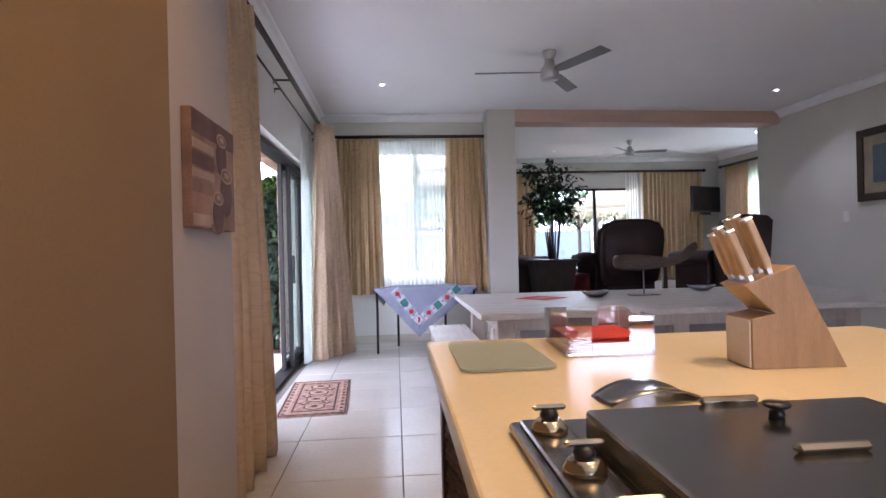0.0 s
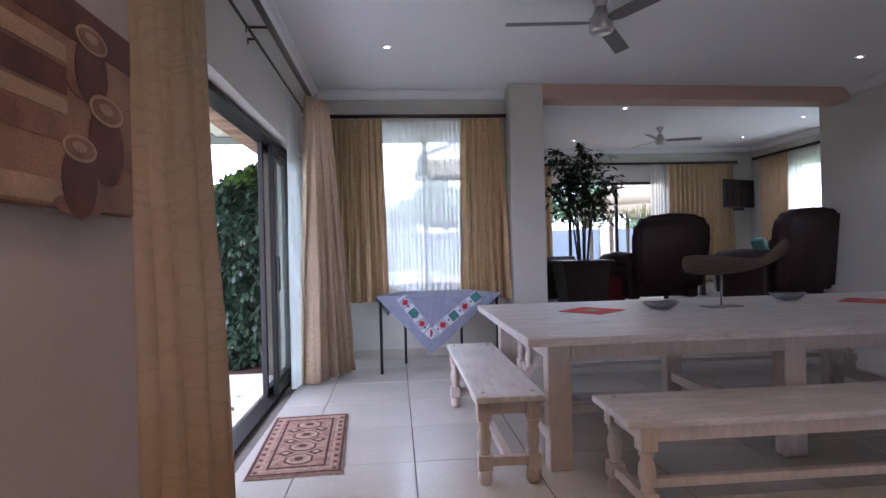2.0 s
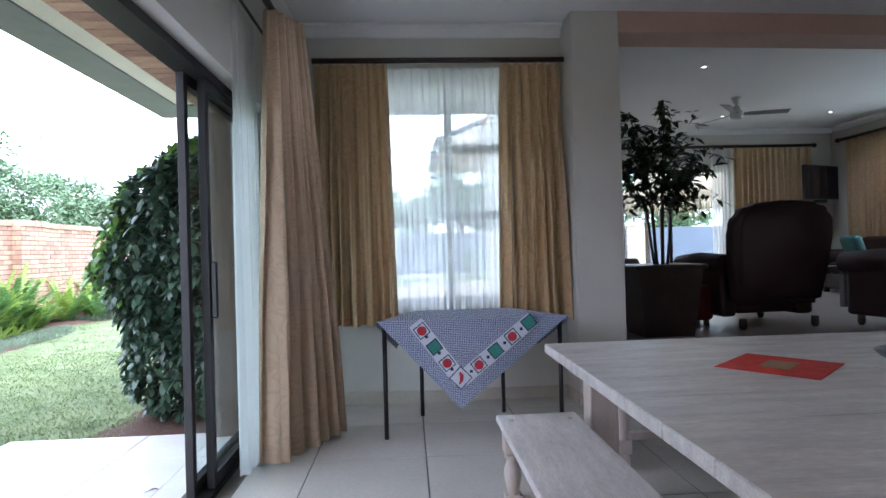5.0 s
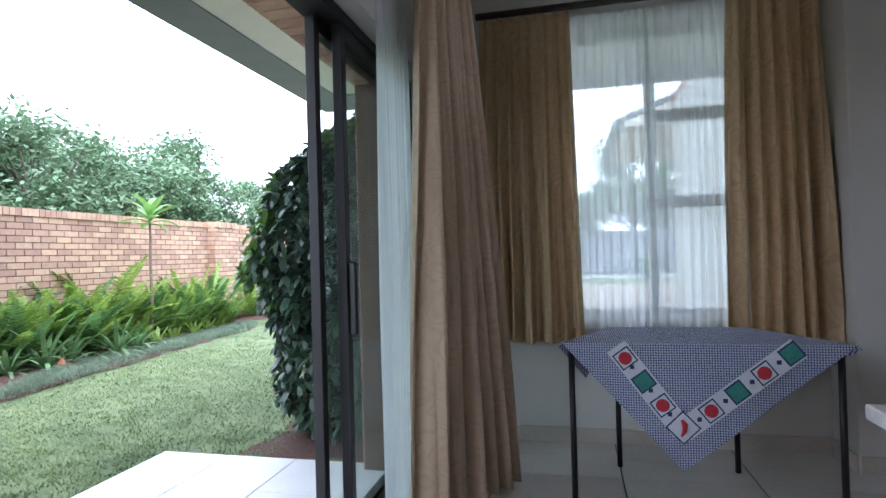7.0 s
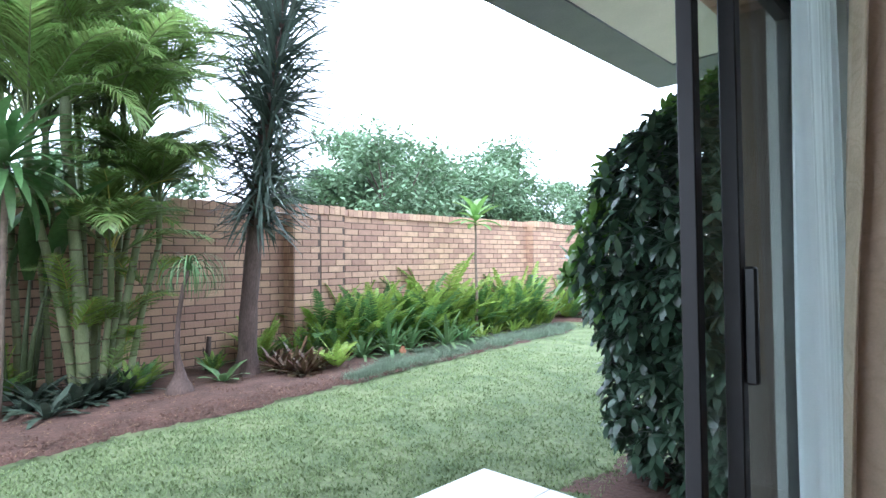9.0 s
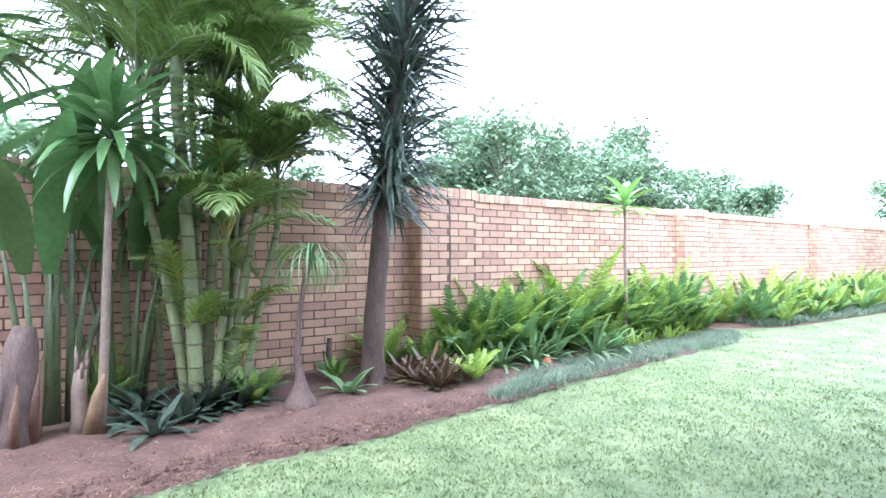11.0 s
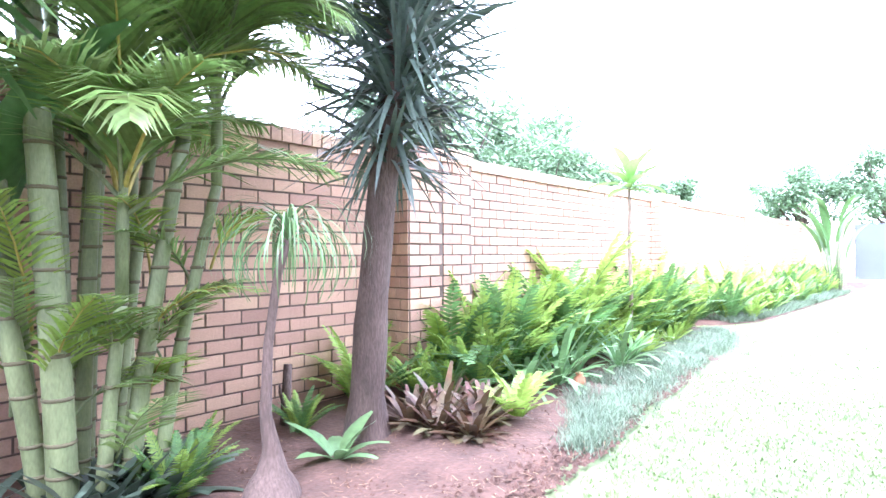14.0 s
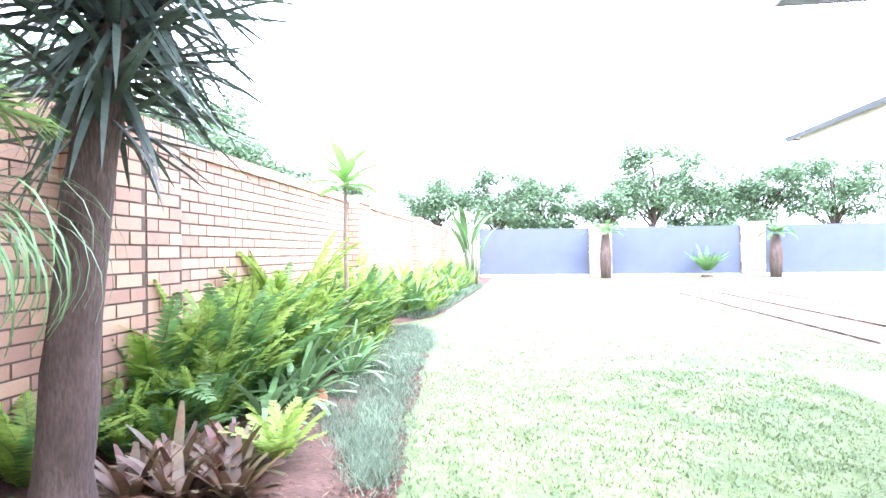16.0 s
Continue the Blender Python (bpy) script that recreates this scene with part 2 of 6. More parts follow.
FASCIA = mat("grey_fascia", (0.16, 0.17, 0.205), 0.5, var=0.08)
GREYWALL = mat("blue_grey_wall_paint", (0.095, 0.11, 0.155), 0.7, var=0.06, scale=1.5)
STONE = mat("pillar_stone", (0.42, 0.34, 0.27), 0.9, var=0.2, scale=7, bump=0.4)
THATCH = mat("thatch", (0.25, 0.2, 0.14), 0.95, var=0.35, scale=10, fine=80, bump=0.6, stretch=(6, 6, 1))
SOIL = mat("red_brown_soil", (0.095, 0.052, 0.038), 0.95, var=0.28, scale=5, fine=38, bump=1.0)
TERRA = mat("terracotta", (0.35, 0.15, 0.08), 0.8, var=0.1)
CANVAS = mat("canvas_picture", (0.22, 0.11, 0.075), 0.6, var=0.35, scale=5, fine=200, bump=0.1, col2=(0.34, 0.19, 0.12))
CANVASDARK = mat("canvas_dark", (0.085, 0.026, 0.018), 0.6, var=0.3, scale=9, fine=200, col2=(0.14, 0.05, 0.032))
CANVASMID = mat("canvas_mid", (0.20, 0.085, 0.052), 0.6, var=0.3, scale=9, fine=200, col2=(0.30, 0.15, 0.10))
CANVASPALE = mat("canvas_pale", (0.36, 0.24, 0.165), 0.6, var=0.25, scale=9, fine=200)


# ---- mesh helpers ----
def finish(name, bm, material, smooth=False):
    me = bpy.data.meshes.new(name)
    bm.normal_update()
    bm.to_mesh(me)
    bm.free()
    me.materials.append(material)
    if smooth:
        for p in me.polygons:
            p.use_smooth = True
    return me


def part(name, bm, material, parent, label="", smooth=False):
    ob = new(name, finish(name, bm, material, smooth))
    ob.parent = parent
    if label:
        ob["label"] = label
    return ob


def thing(name, label, category, at=(0, 0, 0), turn=0, group=""):
    ob = new(name)
    ob.matrix_basis = pose(*at, 0, 0, turn)
    ob.empty_display_size = 0.1
    return tagged(ob, label, category, group)


def struct(name, bm, material, label="", category="", smooth=False):
    return tagged(new(name, finish(name, bm, material, smooth)), label, category, kind="structure")


def box(bm, x0, x1, y0, y1, z0, z1, bev=0.0, seg=1, m=None):
    g = bmesh.ops.create_cube(bm, size=1.0)
    vs = g["verts"]
    bmesh.ops.transform(bm, matrix=Matrix.Translation(((x0 + x1) / 2, (y0 + y1) / 2, (z0 + z1) / 2)) @ Matrix.Diagonal((x1 - x0, y1 - y0, z1 - z0, 1)), verts=vs)
    if bev:
        es = list({e for v in vs for e in v.link_edges})
        r = bmesh.ops.bevel(bm, geom=es, offset=bev, segments=seg, affect="EDGES", profile=0.5)
        vs = list({v for f in r["faces"] for v in f.verts} | {v for v in vs if v.is_valid})
    if m is not None:
        bmesh.ops.transform(bm, matrix=m, verts=vs)
    return bm


def B(*a, **k):
    return box(bmesh.new(), *a, **k)


def tube(bm, pts, radii, seg=10, cap=True):
    """A round tube along points, with a radius at each."""
    rings = []
    pts = [Vector(p) for p in pts]
    if not hasattr(radii, "__len__"):
        radii = [radii] * len(pts)
    prev = None
    for i, p in enumerate(pts):
        d = (pts[min(i + 1, len(pts) - 1)] - pts[max(i - 1, 0)]).normalized()
        u = d.orthogonal().normalized() if prev is None else (prev - d * prev.dot(d)).normalized()
        prev = u
        v = d.cross(u)
        rings.append([bm.verts.new(p + (u * math.cos(2 * math.pi * k / seg) + v * math.sin(2 * math.pi * k / seg)) * radii[i]) for k in range(seg)])
    for a, b in zip(rings, rings[1:]):
        for k in range(seg):
            f = bm.faces.new((a[k], a[(k + 1) % seg], b[(k + 1) % seg], b[k]))
            f.smooth = True
    if cap:
        bm.faces.new(rings[0][::-1])
        bm.faces.new(rings[-1])
    return bm


def lathe(bm, profile, seg=20, at=(0, 0, 0)):
    """Turned shape about z through rows of (radius, height)."""
    rings = [[bm.verts.new((at[0] + r * math.cos(2 * math.pi * k / seg), at[1] + r * math.sin(2 * math.pi * k / seg), at[2] + z)) for k in range(seg)] for r, z in profile]
    for a, b in zip(rings, rings[1:]):
        for k in range(seg):
            f = bm.faces.new((a[k], a[(k + 1) % seg], b[(k + 1) % seg], b[k]))
            f.smooth = True
    if profile[0][0] > 1e-4:
        bm.faces.new(rings[0][::-1])
    if profile[-1][0] > 1e-4:
        bm.faces.new(rings[-1])
    return bm


def prism(bm, pts, axis, a, b):
    """A flat outline pushed from a to b along x, y or z."""
    def at(p, v):
        return {"x": (v, p[0], p[1]), "y": (p[0], v, p[1]), "z": (p[0], p[1], v)}[axis]
    lo, hi = [bm.verts.new(at(p, a)) for p in pts], [bm.verts.new(at(p, b)) for p in pts]
    bm.faces.new(lo), bm.faces.new(hi[::-1])
    for i in range(len(pts)):
        j = (i + 1) % len(pts)
        bm.faces.new((lo[i], hi[i], hi[j], lo[j]))
    bmesh.ops.recalc_face_normals(bm, faces=bm.faces)
    return bm


def drape(name, p0, p1, z0, z1, folds, amp, material, label, thick=0.004, gather=1.0, seed=1, flare=1.0, belly=0.0, pivot=0.5):
    """A hanging curtain from p0 to p1, with folds that loosen towards the hem."""
    rng = random.Random(seed)
    d = Vector((p1[0] - p0[0], p1[1] - p0[1]))
    nrm = Vector((-d.y, d.x)).normalized()
    cols, rows = folds * 10, 22
    ph = [rng.uniform(-0.5, 0.5) for _ in range(folds + 2)]
    wide = [rng.uniform(0.55, 1.5) for _ in range(folds)]
    ends = [sum(wide[:k]) / sum(wide) for k in range(folds + 1)]
    bm = bmesh.new()
    uv = bm.loops.layers.uv.new("uv")
    grid = []
    for r in range(rows + 1):
        v = r / rows
        z = z1 + (z0 - z1) * v
        line = []
        for c in range(cols + 1):
            u = c / cols
            k = max(j for j in range(folds) if ends[j] <= u + 1e-9)
            s = k + (u - ends[k]) / (ends[k + 1] - ends[k])
            w = math.sin(2 * math.pi * (s + 0.12 * math.sin(2.4 * v + seed)))
            w = math.copysign(abs(w) ** 0.8, w)
            w2 = math.sin(2 * math.pi * u * folds * 2.3 + 1.3 + 2 * v) * 0.3
            a = amp * (0.45 + 0.55 * min(1, v * 1.6)) * (1 + 0.3 * (ph[k] * (1 - s + k) + ph[k + 1] * (s - k)))
            uu = pivot + (u - pivot) * (gather + (flare - gather) * v)
            q = Vector(p0) + d * uu + nrm * ((w + w2) * a + belly * v * v)
            line.append((bm.verts.new((q.x, q.y, z + 0.012 * ph[k] * v)), (u * d.length * 2.2, z)))
        grid.append(line)
    for r in range(rows):
        for c in range(cols):
            q = (grid[r][c], grid[r][c + 1], grid[r + 1][c + 1], grid[r + 1][c])
            f = bm.faces.new([x[0] for x in q])
            f.smooth = True
            for lp, x in zip(f.loops, q):
                lp[uv].uv = x[1]
    ob = new(name, finish(name, bm, material, True))
    if thick:
        s = ob.modifiers.new("thickness", "SOLIDIFY")
        s.thickness = thick
    return tagged(ob, label, "curtain")


# ---- the house ----
def tiles(parent, xs, ys, size, gap, z, material, depth=0.012, start=(0, 0)):
    me = finish("tile", B(-size / 2 + gap / 2, size / 2 - gap / 2, -size / 2 + gap / 2, size / 2 - gap / 2, -depth, 0, bev=0.002), material)
    x = start[0] + math.floor((xs[0] - start[0]) / size) * size
    while x < xs[1] - 0.02:
        y = start[1] + math.floor((ys[0] - start[1]) / size) * size
        while y < ys[1] - 0.02:
            a, b, c, d = max(x, xs[0]), min(x + size, xs[1]), max(y, ys[0]), min(y + size, ys[1])
            if b - a > 0.03 and d - c > 0.03:
                ob = new("tile", me)
                ob.parent = parent
                ob.matrix_basis = pose((a + b) / 2, (c + d) / 2, z) @ Matrix.Diagonal(((b - a) / size, (d - c) / size, 1, 1))
            y += size
        x += size


bm = B(-1.2, 5.15, -3.2, 7.0, -0.2, -0.006)
box(bm, -0.95, 1.17, 7.0, 7.25, -0.2, -0.006)
floor = struct("floor", bm, GROUT, "beige ceramic tiled dining room floor with dark joints", "floor")
bm = B(1.53, 7.45, 7.0, 12.4, -0.2, 0.346)
box(bm, 1.17, 1.53, 7.5, 12.4, -0.2, 0.346)
floor_living = struct("floor_living", bm, WOODFLOOR, "dark raised living room floor beyond the opening", "floor")
bm = B(-0.95, 5.15, -3.2, 6.96, 2.9, 3.1)
prism(bm, [(1.53, 6.96), (5.15, 6.96), (5.15, 7.10)], "z", 2.9, 3.1)
box(bm, -0.95, 1.17, 6.96, 7.25, 2.9, 3.1)
ceiling = struct("ceiling", bm, CEIL, "smooth white dining room ceiling", "ceiling")
ceiling_living = struct("ceiling_living", B(1.53, 7.45, 7.26, 12.4, 3.14, 3.3), CEIL, "smooth white living room ceiling", "ceiling")

# door wall, plastered inside and brick outside
D0, D1, DT = 3.70, 6.66, 2.10
bm = B(-1.2, -0.95, 2.56, D0, 0, 3.1)
box(bm, -1.2, -0.95, D1, 7.5, 0, 3.1)
box(bm, -1.2, -0.95, D0, D1, DT, 3.1)
wall_west = struct("wall_west", bm, PLASTER, "cream plastered wall round the sliding door", "wall")
wall_kitchen = struct("wall_kitchen", B(-1.2, -0.72, 1.851, 2.56, 0, 3.1, bev=0.006), DIM_PLASTER, "plastered wall end beside the door curtain, toned down for weak light", "wall")
wall_tan = struct("wall_tan", B(-1.2, -0.70, -3.2, 1.85, 0, 3.1, bev=0.01), TAN, "tan painted kitchen wall", "wall")
# window wall
W0, W1, WB, WT = -0.34, 1.02, 0.74, 2.53
bm = B(-0.95, W0, 7.25, 7.5, 0, 3.1)
box(bm, W1, 1.17, 7.25, 7.5, 0, 3.1)
box(bm, W0, W1, 7.25, 7.5, 0, WB)
box(bm, W0, W1, 7.25, 7.5, WT, 3.1)
wall_north = struct("wall_north", bm, PLASTER, "cream plastered wall under and around the window", "wall")
pier = struct("wall_pier", B(1.17, 1.53, 6.96, 7.5, 0, 3.1, bev=0.004), PLASTER, "cream plastered pier beside the opening", "wall")
bm = prism(bmesh.new(), [(1.53, 6.96), (5.15, 7.10), (5.15, 7.40), (1.53, 7.26)], "z", 2.745, 3.3)
beam = struct("beam", bm, PEACH, "shallow peach-tinted beam over the wide opening", "beam")
wall_east = struct("wall_east", B(5.15, 5.38, -3.2, 7.58, 0, 3.3), PLASTER, "cream plastered dining room side wall", "wall")
# closing wall behind the camera; its opening is added to let sky light in
bm = B(-0.7, 5.15, -3.4, -3.2, 0, 1.0)
box(bm, -0.7, 5.15, -3.4, -3.2, 2.1, 3.1)
box(bm, -0.7, 1.2, -3.4, -3.2, 1.0, 2.1)
box(bm, 2.4, 5.15, -3.4, -3.2, 1.0, 2.1)
wall_south = struct("wall_south", bm, PLASTER, "plain unseen kitchen wall with an added opening for light", "wall")
# living room walls
L0, L1, LT = 2.5, 5.62, 2.47
bm = B(1.3, L0, 12.4, 12.65, 0, 3.3)
box(bm, L1, 7.7, 12.4, 12.65, 0, 3.3)
box(bm, L0, L1, 12.4, 12.65, LT, 3.3)
wall_living_north = struct("wall_living_north", bm, PLASTER, "cream plastered living room wall round the glass door", "wall")
bm = B(1.3, 1.53, 7.5, 12.4, 0, 3.3)
wall_living_west = struct("wall_living_west", bm, PLASTER, "cream plastered living room side wall", "wall")
bm = B(7.45, 7.7, 7.0, 8.3, 0, 3.3)
box(bm, 7.45, 7.7, 11.2, 12.4, 0, 3.3)
box(bm, 7.45, 7.7, 8.3, 11.2, 0, 1.25)
box(bm, 7.45, 7.7, 8.3, 11.2, 2.6, 3.3)
wall_living_east = struct("wall_living_east", bm, PLASTER, "cream plastered living room wall round a wide window", "wall")
wall_living_south = struct("wall_living_south", B(5.38, 7.45, 7.3, 7.55, 0, 3.3), PLASTER, "plain living room wall", "wall")


def cornice(name, pts):
    bm = bmesh.new()
    for (x0, y0), (x1, y1), (nx, ny), z in pts:
        d = Vector((x1 - x0, y1 - y0, 0))
        n = Vector((nx, ny, 0))
        prof = [(0, 0), (0.09, 0), (0.085, -0.015), (0.05, -0.03), (0.03, -0.06), (0.015, -0.085), (0, -0.09)]
        a = [bm.verts.new(Vector((x0, y0, z)) + n * u + Vector((0, 0, v))) for u, v in prof]
        b = [bm.verts.new(Vector((x1, y1, z)) + n * u + Vector((0, 0, v))) for u, v in prof]
        for i in range(len(prof)):
            j = (i + 1) % len(prof)
            bm.faces.new((a[i], a[j], b[j], b[i]))
        bm.faces.new(a), bm.faces.new(b)
    bmesh.ops.recalc_face_normals(bm, faces=bm.faces)
    return struct(name, bm, CEIL, "white coved plaster cornice", "cornice")


cornice("cornice", [((-0.949, 2.57), (-0.949, 7.249), (1, 0), 2.899), ((-0.86, 7.249), (1.169, 7.249), (0, -1), 2.899), ((5.149, -3), (5.149, 7.4), (-1, 0), 2.899)])
cornice("cornice_living", [((1.531, 12.399), (7.449, 12.399), (0, -1), 3.139), ((7.449, 7.26), (7.449, 12.31), (-1, 0), 3.139)])
bm = B(-0.945, 1.165, 7.235, 7.247, 0, 0.09)
box(bm, 1.158, 1.168, 6.965, 7.235, 0, 0.09)
box(bm, 1.17, 1.53, 6.945, 6.957, 0, 0.09)
baseboard = struct("baseboard", bm, SKIRT, "beige tiled skirting along the wall", "skirting")


def sliding_door(name, y0, y1, zt, x, panels, label):
    """An aluminium sliding door in a wall that runs along y; panels: (start, end, depth)."""
    d = tagged(new(name), label, "door", kind="structure")
    bm = B(x - 0.06, x + 0.06, y0, y0 + 0.045, 0, zt)
    box(bm, x - 0.06, x + 0.06, y1 - 0.045, y1, 0, zt)
    box(bm, x - 0.06, x + 0.06, y0 + 0.045, y1 - 0.045, zt - 0.045, zt)
    box(bm, x - 0.06, x + 0.06, y0 + 0.045, y1 - 0.045, -0.004, 0.022)
    part("outer_frame", bm, BRONZE, d, "dark bronze aluminium frame")
    for a, b, off in panels:
        bm = B(x + off - 0.02, x + off + 0.02, a, a + 0.04, 0.024, zt - 0.047, bev=0.003)
        box(bm, x + off - 0.02, x + off + 0.02, b - 0.055, b, 0.024, zt - 0.047, bev=0.003)
        box(bm, x + off - 0.02, x + off + 0.02, a + 0.04, b - 0.055, 0.024, 0.09)
        box(bm, x + off - 0.02, x + off + 0.02, a + 0.04, b - 0.055, zt - 0.1, zt - 0.047)
        leaf = part("sliding_leaf", bm, BRONZE, d, "dark bronze sliding leaf frame")
        pane = part("pane", B(x + off - 0.003, x + off + 0.003, a + 0.04, b - 0.055, 0.09, zt - 0.1), PANE, leaf, "clear glass pane")
        pane.visible_shadow = False
        if off > 0:
            part("handle", B(x + off + 0.02, x + off + 0.05, a + 0.012, a + 0.034, 0.86, 1.14, bev=0.006), BLACK, leaf, "black pull handle")
    return d


sliding_door("door_1", D0 + 0.002, D1 - 0.002, DT - 0.004, -1.09, ((5.63, 6.60, -0.03), (5.735, 6.61, 0.03)), "dark bronze sliding door standing open to the garden")


def window(name, label, axis, at, a, b, z0, z1, uprights, bars):
    w = tagged(new(name), label, "window", kind="structure")

    def bx(bm, p, q, lo, hi, t=0.03):
        return box(bm, p, q, at - t, at + t, lo, hi) if axis == "x" else box(bm, at - t, at + t, p, q, lo, hi)
    bm = bx(bmesh.new(), a, a + 0.05, z0, z1)
    bx(bm, b - 0.05, b, z0, z1)
    bx(bm, a + 0.05, b - 0.05, z0, z0 + 0.05)
    bx(bm, a + 0.05, b - 0.05, z1 - 0.05, z1)
    for u in uprights:
        bx(bm, u - 0.03, u + 0.03, z0 + 0.05, z1 - 0.05, 0.025)
    for p, q, z in bars:
        bx(bm, p, q, z - 0.035, z + 0.035, 0.022)
    part("window_frame", bm, BRONZE, w, "dark bronze aluminium frame")
    edges = [a + 0.05, *uprights, b - 0.05]
    for p, q in zip(edges, edges[1:]):
        g = part("pane", bx(bmesh.new(), p + 0.031, q - 0.031, z0 + 0.051, z1 - 0.051, 0.003), PANE, w, "clear glass pane")
        g.visible_shadow = False
    return w


window("window_1", "dark framed dining room window behind a white sheer", "x", 7.4, W0 + 0.002, W1 - 0.002, WB + 0.002, WT - 0.002, (0.28,), ((0.31, W1 - 0.05, 1.97), (0.31, W1 - 0.05, 1.44)))
window("window_2", "wide living room window behind a white sheer", "y", 7.6, 8.302, 11.198, 1.252, 2.598, (9.3, 10.25), ())
window("window_3", "dark framed glass living room door to the garden", "x", 12.55, L0 + 0.002, L1 - 0.002, 0.35, LT - 0.002, (3.55, 4.55), ())
sill = struct("window_sill", B(W0, W1, 7.25, 7.37, WB, WB + 0.012), PLASTER, "plain painted window sill", "sill")


def rod(name, p, q, r, label, ends=True, brackets=(), normal=(0, 0)):
    t = thing(name, label, "curtain rod")
    p, q = Vector(p), Vector(q)
    part("pole", tube(bmesh.new(), [p, q], r, 14), RODWOOD, t)
    d = (q - p).normalized()
    if ends:
        for e, s in ((p, -1), (q, 1)):
            part("finial", tube(bmesh.new(), [e, e + d * s * 0.012, e + d * s * 0.03, e + d * s * 0.06, e + d * s * 0.075], [r * 0.9, r * 1.35, r * 1.5, r * 1.1, r * 0.4], 14), RODWOOD, t, "turned dark wooden finial")
    for u in brackets:
        c = p + (q - p) * u
        part("bracket", tube(bmesh.new(), [c, c + Vector((*normal, 0)), c + Vector((*normal, -0.03))], 0.009, 8), RODWOOD, t)
    return t


rod("curtain_rod", (-0.74, 7.13, 2.60), (1.16, 7.13, 2.60), 0.021, "dark wooden curtain rod over the dining window", False, (0.03, 0.97), (0, 0.12))
rod("curtain_rod", (-0.80, 2.45, 2.56), (-0.80, 6.80, 2.56), 0.021, "long dark wooden curtain rod above the sliding door", True, (0.03, 0.5, 0.97), (-0.15, 0))
rod("sheer_rod", (-0.90, 2.5, 2.50), (-0.90, 6.82, 2.50), 0.009, "thin dark curtain rod for the sheer", False, (0.02, 0.5, 0.98), (-0.05, 0))
rod("curtain_rod", (1.9, 12.27, 2.82), (7.0, 12.27, 2.82), 0.026, "dark wooden curtain rod over the living room door", True, (0.05, 0.95), (0, 0.13))
rod("curtain_rod", (7.31, 7.5, 2.86), (7.31, 12.05, 2.86), 0.026, "dark wooden curtain rod over the living room window", True, (0.05, 0.95), (0.14, 0))

drape("door_curtain", (-0.82, 2.60), (-0.80, 3.23), 0.02, 2.54, 7, 0.085, CURTAIN_DOOR, "long patterned beige curtain gathered beside the sliding door", gather=0.96, flare=1.22, seed=3, pivot=0.0)
drape("door_curtain", (-0.86, 5.99), (-0.53, 6.60), 0.02, 2.54, 6, 0.06, CURTAIN_DOOR, "long patterned beige curtain hanging in the room corner", gather=0.42, flare=1.0, seed=5, pivot=0.22)
drape("sheer_curtain", (-0.94, 5.87), (-0.93, 6.22), 0.02, 2.49, 7, 0.022, SHEER, "long white sheer curtain gathered beside the glass", thick=0, seed=6)
drape("window_curtain", (-0.74, 7.13), (-0.17, 7.13), 0.62, 2.57, 7, 0.056, CURTAIN, "short patterned beige curtain with daylight behind it", gather=0.95, flare=1.08, seed=7, thick=0)
drape("window_curtain", (0.64, 7.13), (1.15, 7.13), 0.62, 2.57, 6, 0.06, CURTAIN, "short patterned beige curtain drawn beside the pier", gather=0.9, flare=1.12, seed=8, thick=0)
drape("sheer_curtain", (-0.26, 7.19), (0.76, 7.19), 0.70, 2.56, 16, 0.02, SHEER, "white sheer curtain across the dining window", thick=0, seed=9)
drape("living_curtain", (5.55, 12.25), (6.95, 12.25), 0.40, 2.79, 12, 0.045, CURTAIN, "patterned beige curtain beside the living room door", seed=10, thick=0)
drape("sheer_curtain", (5.2, 12.32), (5.7, 12.32), 0.40, 2.79, 7, 0.02, SHEER, "white sheer beside the living room glass door", thick=0, seed=11)
drape("living_curtain", (2.0, 12.25), (3.1, 12.25), 0.40, 2.79, 9, 0.045, CURTAIN, "patterned beige curtain behind the indoor tree", seed=12)
drape("living_curtain", (7.29, 11.05), (7.29, 11.85), 0.9, 2.83, 7, 0.045, CURTAIN, "patterned beige curtain at the living room window", seed=13)
drape("sheer_curtain", (7.37, 8.1), (7.37, 11.3), 0.95, 2.83, 30, 0.02, SHEER, "white sheer across the living room window", thick=0, seed=14)


# ---- garden: ground, walls, roofs ----
LAWN = mat("lawn_turf", (0.12, 0.175, 0.07), 0.95, var=0.3, scale=2.6, fine=30, bump=0.8, col2=(0.18, 0.215, 0.10))
BLADE = mat("grass_blades", (0.185, 0.26, 0.105), 0.65, var=0.2, scale=1.6, fine=14, bump=0, rnd=0.16, trans=0.2, col2=(0.235, 0.30, 0.13))
MONDO = mat("blue_green_border_grass", (0.155, 0.21, 0.135), 0.6, var=0.2, scale=3, fine=20, bump=0, rnd=0.3, trans=0.2)
FERN = mat("fern_green", (0.125, 0.235, 0.075), 0.5, var=0.25, scale=3, fine=30, bump=0, rnd=0.25, trans=0.35)
FERNY = mat("young_fern_green", (0.28, 0.40, 0.08), 0.5, var=0.2, scale=3, fine=30, bump=0, rnd=0.2, trans=0.4)
PALMLEAF = mat("palm_leaf", (0.20, 0.29, 0.085), 0.38, var=0.25, scale=2, fine=30, bump=0, rnd=0.35, trans=0.5)
CANE = mat("green_palm_cane", (0.19, 0.22, 0.105), 0.5, var=0.2, scale=4, fine=40, bump=0.1, stretch=(3, 3, 1))
STALK = mat("yellow_leaf_stalk", (0.42, 0.34, 0.08), 0.45, var=0.2, scale=5, fine=40, bump=0)
CANERING = mat("cane_ring", (0.13, 0.11, 0.06), 0.7, var=0.15)
